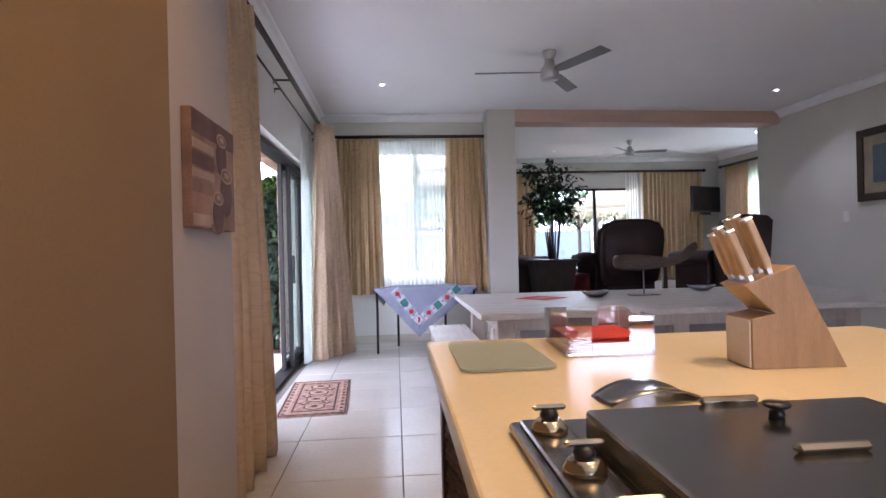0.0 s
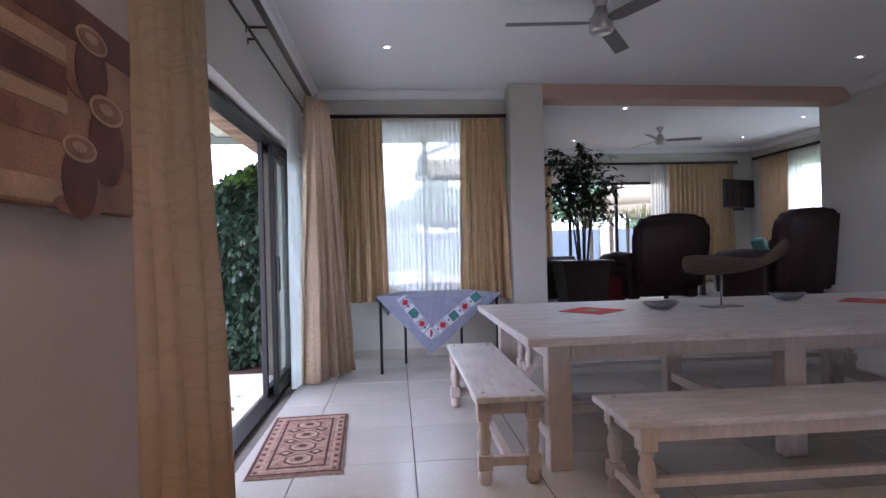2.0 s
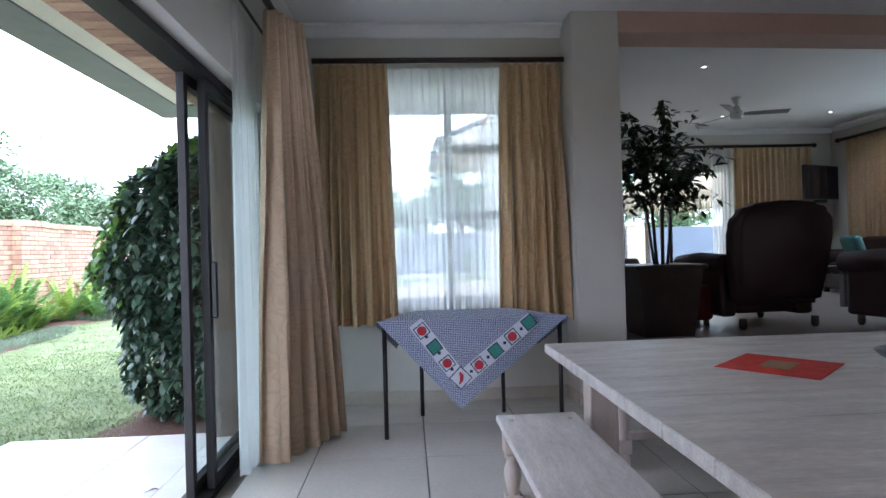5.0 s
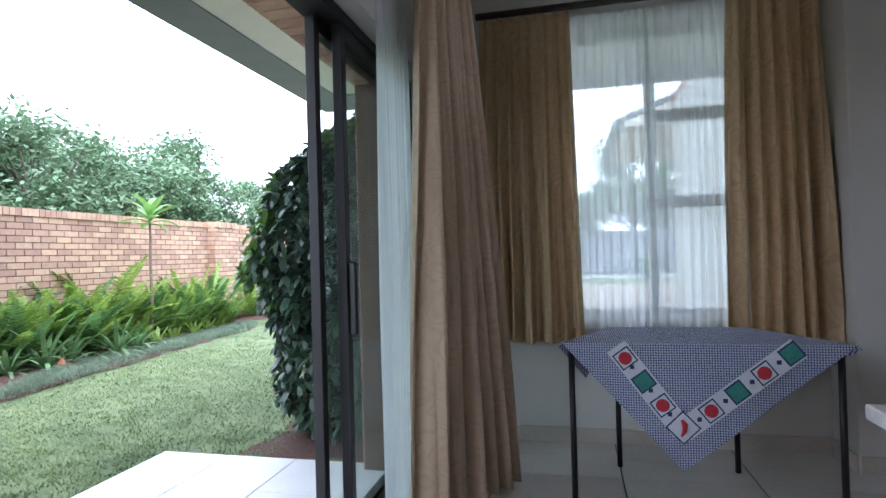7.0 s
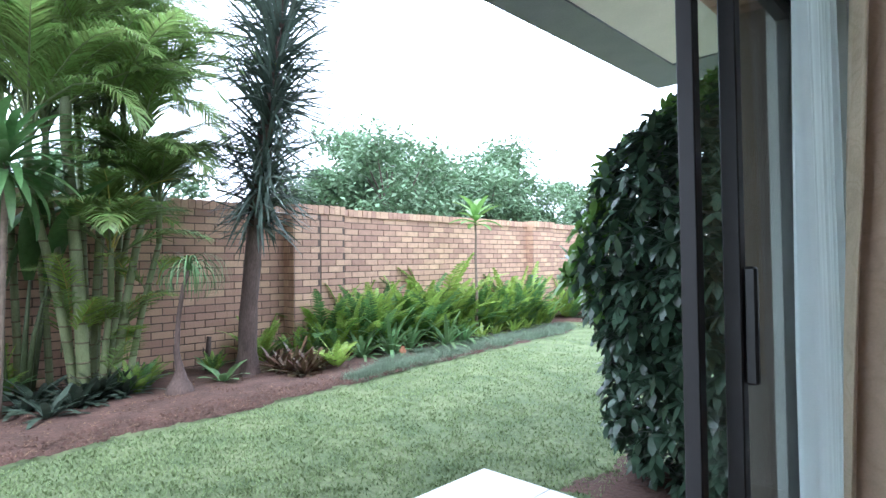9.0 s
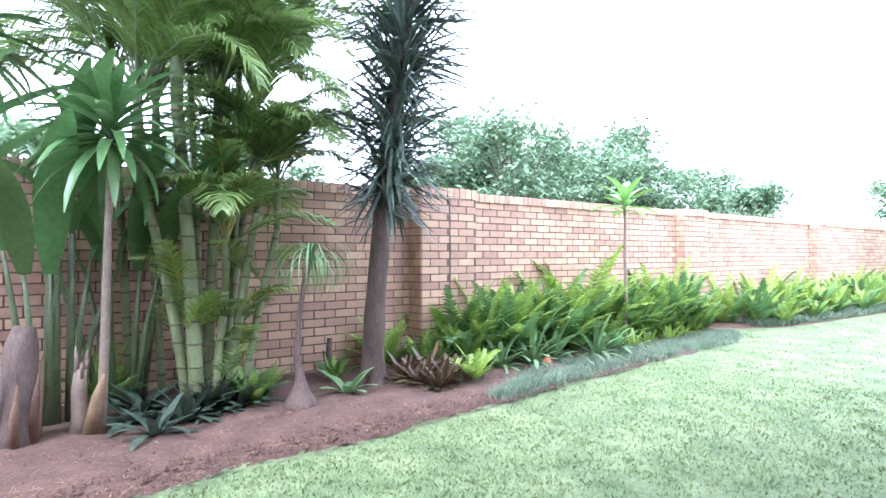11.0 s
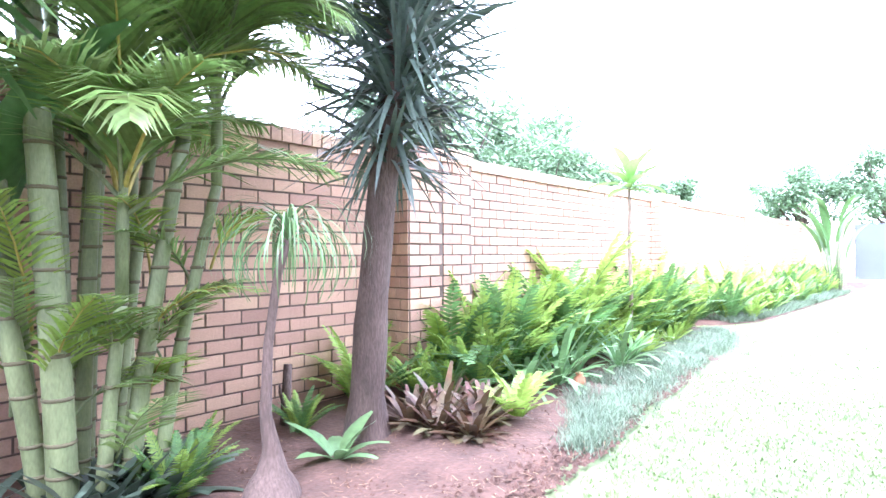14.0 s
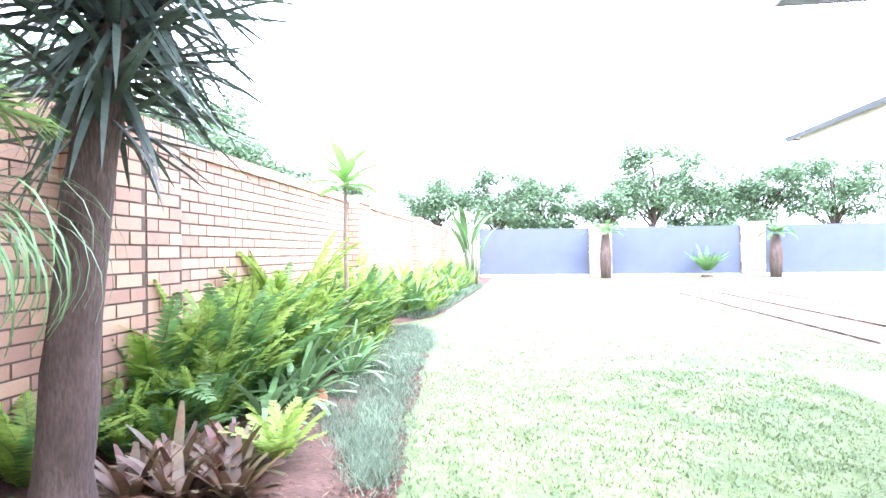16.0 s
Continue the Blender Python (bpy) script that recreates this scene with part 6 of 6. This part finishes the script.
def side_table():
    t = thing("folding_table", "small half-hexagon table with thin dark metal legs", "table", (0.33, 6.40, 0))
    part("tabletop", prism(bmesh.new(), [(-0.575, 0.0), (0.575, 0.0), (0.30, 0.54), (-0.34, 0.54)], "z", 0.70, 0.735), DARKWOOD, t)
    for x, y in ((-0.555, 0.025), (-0.32, 0.49), (0.26, 0.49), (0.555, 0.025)):
        part("leg", tube(bmesh.new(), [(x, y, 0), (x, y, 0.70)], 0.014, 10), BRONZE, t, "thin dark metal leg")


side_table()


def tablecloth():
    t = thing("tablecloth", "blue gingham tablecloth with red and green motifs on a small table", "tablecloth", (0.33, 6.38, 0.739))
    bm = bmesh.new()
    uv = bm.loops.layers.uv.new("uv")
    x0, x1, tipx, tipz = -0.595, 0.595, -0.09, -0.555

    def poly(pts):
        f = bm.faces.new([bm.verts.new(p) for p in pts])
        for lp in f.loops:
            c = lp.vert.co
            lp[uv].uv = ((c.x + c.z + c.y) * 34, (c.x - c.z - c.y) * 34)
    poly([(x0, -0.012, 0), (x1, -0.012, 0), (0.32, 0.55, 0), (-0.36, 0.55, 0)])
    n = 14

    def P(a, b):
        u, v = a / n, b / n
        x = x0 + (x1 - x0) * u + (tipx - x0) * v
        return (x, -0.014 - 0.010 * math.sin(9 * x + 1) * v, tipz * v)
    for k in range(n):
        for j in range(n - k):
            poly([P(j, k), P(j + 1, k), P(j, k + 1)])
            if j + k < n - 1:
                poly([P(j + 1, k), P(j + 1, k + 1), P(j, k + 1)])
    for p, q, dz in (((x1, -0.012), (0.32, 0.55), 0.20), ((-0.36, 0.55), (x0, -0.012), 0.20)):
        for k in range(8):
            a, b = k / 8, (k + 1) / 8
            qa, qb = [(p[0] + (q[0] - p[0]) * u, p[1] + (q[1] - p[1]) * u) for u in (a, b)]
            poly([(*qa, 0), (*qb, 0), (qb[0] * 1.02, qb[1], -dz * (1 - abs(2 * b - 1)) - 0.02), (qa[0] * 1.02, qa[1], -dz * (1 - abs(2 * a - 1)) - 0.02)])
    bmesh.ops.remove_doubles(bm, verts=bm.verts, dist=0.001)
    c = part("cloth", bm, CLOTH, t)
    s = c.modifiers.new("thickness", "SOLIDIFY")
    s.thickness = 0.002

    def patch(name, cx, cz, sz, material, turn=45, y=-0.030):
        part(name, box(bmesh.new(), -sz, sz, -0.001, 0.001, -sz, sz, m=Matrix.Translation((cx, y, cz)) @ pose(0, 0, 0, 0, turn, 0)), material, t)
    for s, ex in ((-1, x0 + 0.235), (1, x1 - 0.225)):
        ax, az, bx, bz = ex, -0.012, tipx, -0.375
        ln = math.hypot(ax - bx, az - bz)
        ang = math.degrees(math.atan2(az - bz, ax - bx))
        part("pale_band", box(bmesh.new(), -ln / 2, ln / 2, -0.001, 0.001, -0.048, 0.048, m=Matrix.Translation(((ax + bx) / 2, -0.0275, (az + bz) / 2)) @ pose(0, 0, 0, 0, -ang, 0)), CLOTHPALE, t, "pale patterned band")
        for i, u in enumerate((0.14, 0.42, 0.70) if s < 0 else (0.06, 0.29, 0.52, 0.75)):
            cx, cz = ax + (bx - ax) * u, az + (bz - az) * u
            red = (i + (s > 0)) % 2 == 0 or i == 3
            patch("motif_square", cx, cz, 0.040, NAVY, -ang, -0.0295)
            if red:
                patch("motif_edge", cx, cz, 0.034, CLOTHPALE, -ang, -0.0315)
                bm = bmesh.new()
                bmesh.ops.create_cone(bm, cap_ends=True, segments=14, radius1=0.030, radius2=0.024, depth=0.003, matrix=Matrix.Translation((cx, -0.0335, cz)) @ pose(0, 0, 0, 90))
                part("red_flower", bm, CLOTHRED, t, "red printed flower")
            else:
                patch("green_motif", cx, cz, 0.033, CLOTHGREEN, -ang, -0.0315)
            patch("small_star", cx + (bx - ax) * 0.105, cz + (bz - az) * 0.105, 0.009, NAVY, 0, -0.0295)
    patch("tip_square", tipx, -0.36, 0.052, NAVY, 45, -0.031)
    patch("tip_square", tipx, -0.36, 0.046, CLOTHPALE, 45, -0.0325)
    part("pepper_motif", tube(bmesh.new(), [(tipx - 0.005, -0.036, -0.325), (tipx + 0.006, -0.036, -0.345), (tipx + 0.004, -0.036, -0.375), (tipx - 0.01, -0.036, -0.398)], [0.006, 0.012, 0.010, 0.003], 8), CLOTHRED, t, "red printed pepper")


tablecloth()


def rug():
    t = thing("rug", "small worn red-brown oriental rug by the door", "rug", (-0.655, 4.61, 0.0), 3)
    w, h = 0.25, 0.53
    part("woven_field", B(-w, w, -h, h, 0.0, 0.009, bev=0.003), RUGBASE, t)
    z = 0.0095
    for a in (0.0, 0.05, 0.085):
        k = RUGDARK if a != 0.05 else RUGPALE
        e = 0.014
        for q in ((-w + a + .008, w - a - .008, -h + a + .008, -h + a + .008 + e), (-w + a + .008, w - a - .008, h - a - .008 - e, h - a - .008), (-w + a + .008, -w + a + .008 + e, -h + a + .023, h - a - .023), (w - a - .008 - e, w - a - .008, -h + a + .023, h - a - .023)):
            part("border_stripe", B(*q, z - 0.001, z + 0.0015), k, t)
    for i in range(22):
        for sx in (-1, 1):
            y = -h + 0.05 + i * (2 * h - 0.1) / 21
            part("border_motif", box(bmesh.new(), -0.01, 0.01, -0.01, 0.01, z - 0.001, z + 0.002, m=pose(sx * (w - 0.043), y, 0, 0, 0, 45)), RUGPALE if i % 2 else RUGDARK, t)
    for i in range(4):
        for cx, y in ((0.0, -0.315 + i * 0.21),):
            for r, k, dz in ((0.085, RUGDARK, 0.0), (0.072, RUGPALE, 0.001), (0.05, RUGBASE, 0.002), (0.028, RUGDARK, 0.003)):
                bm = bmesh.new()
                bmesh.ops.create_cone(bm, cap_ends=True, segments=8, radius1=r, radius2=r, depth=0.002, matrix=Matrix.Translation((cx, y, z + dz)) @ pose(0, 0, 0, 0, 0, 22.5))
                part("medallion", bm, k, t)
        for sx in (-1, 1):
            if i < 3:
                part("side_motif", box(bmesh.new(), -0.03, 0.03, -0.03, 0.03, z - 0.001, z + 0.002, m=pose(sx * 0.085, -0.21 + i * 0.21, 0, 0, 0, 45)), RUGDARK, t)
                part("side_motif", box(bmesh.new(), -0.016, 0.016, -0.016, 0.016, z, z + 0.003, m=pose(sx * 0.085, -0.21 + i * 0.21, 0, 0, 0, 45)), RUGPALE, t)
    bm = bmesh.new()
    rng = random.Random(2)
    for i in range(70):
        x = -w + 2 * w * i / 69
        for sy in (-1, 1):
            tube(bm, [(x, sy * h, 0.004), (x + rng.uniform(-.006, .006), sy * (h + 0.03), 0.003)], 0.0025, 4)
    part("fringe", bm, RUGPALE, t, "pale knotted fringe")["kind"] = "stuff"


rug()


def ceiling_fan(at, turn, blade, label, drop=0.20):
    t = thing("ceiling_fan", label, "ceiling fan", at, turn, "steel ceiling fans")
    part("canopy", lathe(bmesh.new(), [(0.03, -0.09), (0.045, -0.06), (0.06, -0.02), (0.062, 0.0)], 20), STEEL, t)
    part("downrod", tube(bmesh.new(), [(0, 0, -0.085), (0, 0, -drop + 0.045)], 0.013, 12), STEEL, t)
    m = part("motor", lathe(bmesh.new(), [(0.0, -drop - 0.125), (0.07, -drop - 0.125), (0.082, -drop - 0.115), (0.084, -drop - 0.03), (0.07, -drop - 0.015), (0.05, -drop + 0.01), (0.042, -drop + 0.05), (0.0, -drop + 0.055)], 28), STEEL, t, "brushed steel motor housing")
    for k in range(3):
        a = pose(0, 0, -drop - 0.055, 0, 0, 120 * k)
        bm = bmesh.new()
        prism(bm, [(0.085, -0.03), (0.15, -0.055), (blade, -0.065), (blade + 0.01, 0.05), (0.15, 0.05), (0.085, 0.03)], "z", -0.003, 0.003)
        bmesh.ops.transform(bm, matrix=a @ pose(0, 0, 0, -13, 0, 0), verts=bm.verts)
        part("blade", bm, FANBLADE, t, "plain grey metal blade")
    return t


ceiling_fan((1.40, 4.90, 2.9), 176, 0.66, "three bladed brushed steel ceiling fan in the dining room", 0.13)
ceiling_fan((4.45, 10.3, 3.14), -12, 0.66, "three bladed brushed steel ceiling fan in the living room", 0.17)


def downlight(x, y, z):
    t = thing("downlight", "small round recessed ceiling light switched on", "downlight", (x, y, z), 0, "recessed ceiling lights")
    bm = lathe(bmesh.new(), [(0.019, -0.002), (0.025, -0.006), (0.040, -0.005), (0.044, 0.0)], 20)
    part("ring", bm, WHITEPLASTIC, t, "white trim ring")
    part("bulb", lathe(bmesh.new(), [(0.0, -0.003), (0.018, -0.003), (0.018, -0.0005)], 16), BULB, t, "glowing bulb face")


# the fixture at (-0.05, 1.5) only goes with the added third kitchen lamp
for q in ((0.85, 0.8, 2.9), (1.3, -0.6, 2.9), (-0.05, 1.5, 2.9), (-0.1, 5.9, 2.9), (4.39, 6.1, 2.9), (3.3, 9.0, 3.14), (6.5, 9.6, 3.14), (6.5, 11.2, 3.14), (3.3, 11.4, 3.14), (4.9, 11.4, 3.14)):
    downlight(*q)


def canvas_picture():
    t = thing("canvas_picture", "square brown canvas print of coffee cups on the wall", "picture", (-0.719, 1.98, 1.262))
    t.matrix_basis = t.matrix_basis @ Matrix.Diagonal((1, 0.9, 0.83, 1))
    part("canvas", B(0.0, 0.035, 0.0, 0.555, 0.0, 0.50, bev=0.003), CANVAS, t)

    def disc(name, y, z, ry, rz, material, lift):
        bm = bmesh.new()
        bmesh.ops.create_cone(bm, cap_ends=True, segments=24, radius1=1, radius2=1, depth=1, matrix=Matrix.Translation((0.0357 + lift, y, z)) @ Matrix.Diagonal((0.0012, ry, rz, 1)) @ pose(0, 0, 0, 0, 90, 0))
        part(name, bm, material, t)
    part("dark_band", B(0.0352, 0.0362, 0.002, 0.553, 0.40, 0.498), CANVASDARK, t, "dark brown top band")
    for z0, z1, k in ((0.335, 0.375, CANVASPALE), (0.26, 0.325, CANVASDARK), (0.215, 0.25, CANVASPALE), (0.15, 0.205, CANVASMID), (0.01, 0.06, CANVASPALE)):
        part("printed_band", B(0.0352, 0.0362, 0.002, 0.26, z0, z1), k, t)
    for y, z, r in ((0.36, 0.40, 0.085), (0.42, 0.235, 0.10), (0.30, 0.12, 0.085)):
        disc("cup", y, z - r * 0.62, r * 0.82, r * 1.05, CANVASDARK, 0.0015)
        disc("saucer", y, z - r * 1.3, r * 1.15, r * 0.3, CANVASMID, 0.0008)
        disc("cup_rim", y, z + r * 0.3, r * 0.8, r * 0.38, CANVASPALE, 0.003)
        disc("coffee", y, z + r * 0.3, r * 0.66, r * 0.29, CANVASMID, 0.0045)
        disc("foam", y - 0.01, z + r * 0.32, r * 0.34, r * 0.14, CANVASPALE, 0.006)


canvas_picture()


def framed_picture():
    t = thing("framed_picture", "dark framed picture with a pale mount on the wall", "picture", (5.149, 5.42, 1.97))
    bm = B(-0.03, 0.0, -0.42, 0.42, 0.31, 0.39)
    box(bm, -0.03, 0.0, -0.42, 0.42, -0.39, -0.31)
    box(bm, -0.03, 0.0, -0.42, -0.34, -0.31, 0.31)
    box(bm, -0.03, 0.0, 0.34, 0.42, -0.31, 0.31)
    part("frame", bm, DARKWOOD, t, "dark wooden frame")
    part("mount", B(-0.015, -0.002, -0.34, 0.34, -0.31, 0.31), CANVASPALE, t, "pale mount")
    part("print", B(-0.018, -0.0155, -0.22, 0.22, -0.2, 0.2), GREYWALL, t, "grey-blue print")
    part("glazing", B(-0.022, -0.0195, -0.34, 0.34, -0.31, 0.31), PANE, t, "clear glass")


framed_picture()
t = thing("light_switch", "white plastic light switch on the wall", "switch", (5.149, 6.03, 1.43))
part("plate", B(-0.01, 0.0, -0.04, 0.04, -0.06, 0.06, bev=0.003), WHITEPLASTIC, t)
part("rocker", B(-0.014, -0.0095, -0.014, 0.014, -0.025, 0.025, bev=0.002), WHITEPLASTIC, t)


# ---- living room ----
FL = 0.346


def armchair(at, turn, label):
    t = thing("armchair", label, "armchair", at, turn, "dark leather armchairs")
    t.matrix_basis = t.matrix_basis @ Matrix.Diagonal((1.13, 1.05, 1.03, 1))
    # back faces -y
    bm = bmesh.new()
    pts = [(-0.37, 0.22), (-0.43, 0.60), (-0.45, 0.92), (-0.41, 1.06), (-0.30, 1.14), (0, 1.17), (0.30, 1.14), (0.41, 1.06), (0.45, 0.92), (0.43, 0.60), (0.37, 0.22)]
    prism(bm, pts, "y", -0.42, -0.20)
    bmesh.ops.bevel(bm, geom=list(bm.edges), offset=0.05, segments=3, affect="EDGES")
    for v in bm.verts:
        v.co.y -= (v.co.z - 0.2) * 0.12
    part("backrest", bm, LEATHER, t, "tall rounded leather back", True)
    for s in (-1, 1):
        bm = B(s * 0.36 - 0.07, s * 0.36 + 0.07, -0.22, 0.42, 0.10, 0.58, bev=0.03, seg=2)
        tube(bm, [(s * 0.40, -0.25, 0.60), (s * 0.42, 0.1, 0.61), (s * 0.42, 0.43, 0.58)], [0.09, 0.10, 0.10], 14)
        part("armrest", bm, LEATHER, t, "rolled leather armrest")
        for y in (-0.36, 0.36):
            part("foot", lathe(bmesh.new(), [(0.02, 0), (0.032, 0.03), (0.03, 0.1)], 12, (s * 0.33, y, 0)), DARKWOOD, t)
    part("seat", B(-0.29, 0.29, -0.2, 0.44, 0.12, 0.47, bev=0.06, seg=3), LEATHER, t, "leather seat cushion", True)
    return t


armchair((3.40, 8.4, FL), 4, "dark brown leather wing armchair with its back turned")
armchair((4.70, 7.75, FL), 14, "dark brown leather wing armchair turned to the window")


def sofa(at, turn, length, label):
    t = thing("sofa", label, "sofa", at, turn, "dark leather sofas")
    part("base", B(-length / 2, length / 2, -0.42, 0.42, 0.06, 0.30, bev=0.03, seg=2), LEATHER, t)
    part("backrest", B(-length / 2 + 0.1, length / 2 - 0.1, -0.45, -0.2, 0.28, 0.86, bev=0.08, seg=3), LEATHER, t, "padded leather back", True)
    for s in (-1, 1):
        bm = B(s * (length / 2 - 0.1) - 0.11, s * (length / 2 - 0.1) + 0.11, -0.42, 0.43, 0.05, 0.5, bev=0.03, seg=2)
        tube(bm, [(s * (length / 2 - 0.08), -0.42, 0.54), (s * (length / 2 - 0.08), 0.45, 0.54)], 0.13, 16)
        part("armrest", bm, LEATHER, t, "rolled leather armrest")
        for y in (-0.35, 0.35):
            part("foot", B(s * (length / 2 - 0.1) - 0.03, s * (length / 2 - 0.1) + 0.03, y - 0.03, y + 0.03, 0, 0.06), DARKWOOD, t)
    n = 2 if length < 2 else 3
    w = (length - 0.44) / n
    for i in range(n):
        x = -length / 2 + 0.22 + w * i
        part("seat_cushion", B(x + 0.005, x + w - 0.005, -0.2, 0.42, 0.29, 0.47, bev=0.05, seg=3), LEATHER, t, "", True)
    return t


sofa((2.10, 10.1, FL), -90, 1.9, "dark leather sofa along the wall behind the indoor tree")
sofa((6.90, 10.5, FL), 90, 2.1, "dark leather sofa under the living room window")
for nm, m, x, y, r, lb in (("cushion", TEAL, 6.74, 11.1, 80, "square teal cushion leaning on the leather sofa"), ("cushion", RED, 6.76, 10.0, 95, "square red cushion leaning on the leather sofa")):
    bm = B(-0.21, 0.21, -0.07, 0.07, -0.21, 0.21, bev=0.065, seg=4, m=Matrix.Translation((x, y, FL + 0.68)) @ pose(0, 0, 0, 0, 0, r) @ pose(0, 0, 0, -20))
    tagged(new(nm, finish(nm, bm, m, True)), lb, "cushion")
t = thing("ottoman", "low dark red upholstered ottoman beside the planter", "ottoman", (2.72, 8.55, FL))
part("padded_block", B(-0.24, 0.24, -0.24, 0.24, 0.05, 0.40, bev=0.05, seg=3), DARKRED, t, "", True)
for sx in (-1, 1):
    for sy in (-1, 1):
        part("foot", B(sx * .18 - .02, sx * .18 + .02, sy * .18 - .02, sy * .18 + .02, 0, 0.06), DARKWOOD, t)


def low_table(at, w, d, h, label):
    t = thing("side_table", label, "side table", at)
    part("tabletop", B(-w, w, -d, d, h - 0.04, h, bev=0.006), DARKWOOD, t)
    for sx in (-1, 1):
        for sy in (-1, 1):
            part("leg", B(sx * (w - .04) - .035, sx * (w - .04) + .035, sy * (d - .04) - .035, sy * (d - .04) + .035, 0, h - 0.04), DARKWOOD, t)


low_table((4.95, 9.75, FL), 0.33, 0.33, 0.50, "dark wooden side table between the armchairs")
low_table((3.1, 10.2, FL), 0.42, 0.42, 0.42, "low dark wooden coffee table")


def tv():
    t = thing("television", "black flat television mounted in the room corner", "television", (6.84, 11.85, 2.13), 22)
    part("casing", B(-0.45, 0.45, 0.0, 0.06, -0.28, 0.28, bev=0.008), BLACK, t)
    part("screen", B(-0.43, 0.43, -0.004, -0.0005, -0.255, 0.26), SCREEN, t, "dark glossy screen")
    part("wall_arm", tube(bmesh.new(), [(0, 0.06, 0), (0.05, 0.3, 0.0)], 0.025, 10), BLACK, t)
    part("speaker_bar", B(-0.12, 0.12, 0.0, 0.08, -0.34, -0.29), BLACK, t)


tv()
t = thing("wall_sensor", "small white alarm sensor in the corner", "sensor", (6.98, 12.39, 2.66))
part("casing", B(-0.04, 0.04, -0.05, 0.0, -0.07, 0.07, bev=0.012, seg=2), WHITEPLASTIC, t)
part("lens", lathe(bmesh.new(), [(0.018, 0), (0.012, 0.008), (0, 0.011)], 10, (0, 0, 0)), BLACK, t)
t.children[1].matrix_basis = pose(0, -0.05, 0.03, 90)

indoor_tree()

# floor and patio pieces
tiles(floor, (-0.7, 5.15), (-3.2, 1.83), 0.635, 0.006, 0.0, TILE, 0.006, (0.01, 3.55))
tiles(floor, (-0.72, 5.15), (1.83, 2.56), 0.635, 0.006, 0.0, TILE, 0.006, (0.01, 3.55))
tiles(floor, (-0.95, 5.15), (2.56, 7.0), 0.635, 0.006, 0.0, TILE, 0.006, (0.01, 3.55))
tiles(floor, (-0.95, 1.17), (7.0, 7.25), 0.635, 0.006, 0.0, TILE, 0.006, (0.01, 3.55))
tiles(patio, (-2.7, -1.2), (-3.4, 6.76), 0.45, 0.005, -0.012, PATIO, 0.01, (-1.36, 6.76))
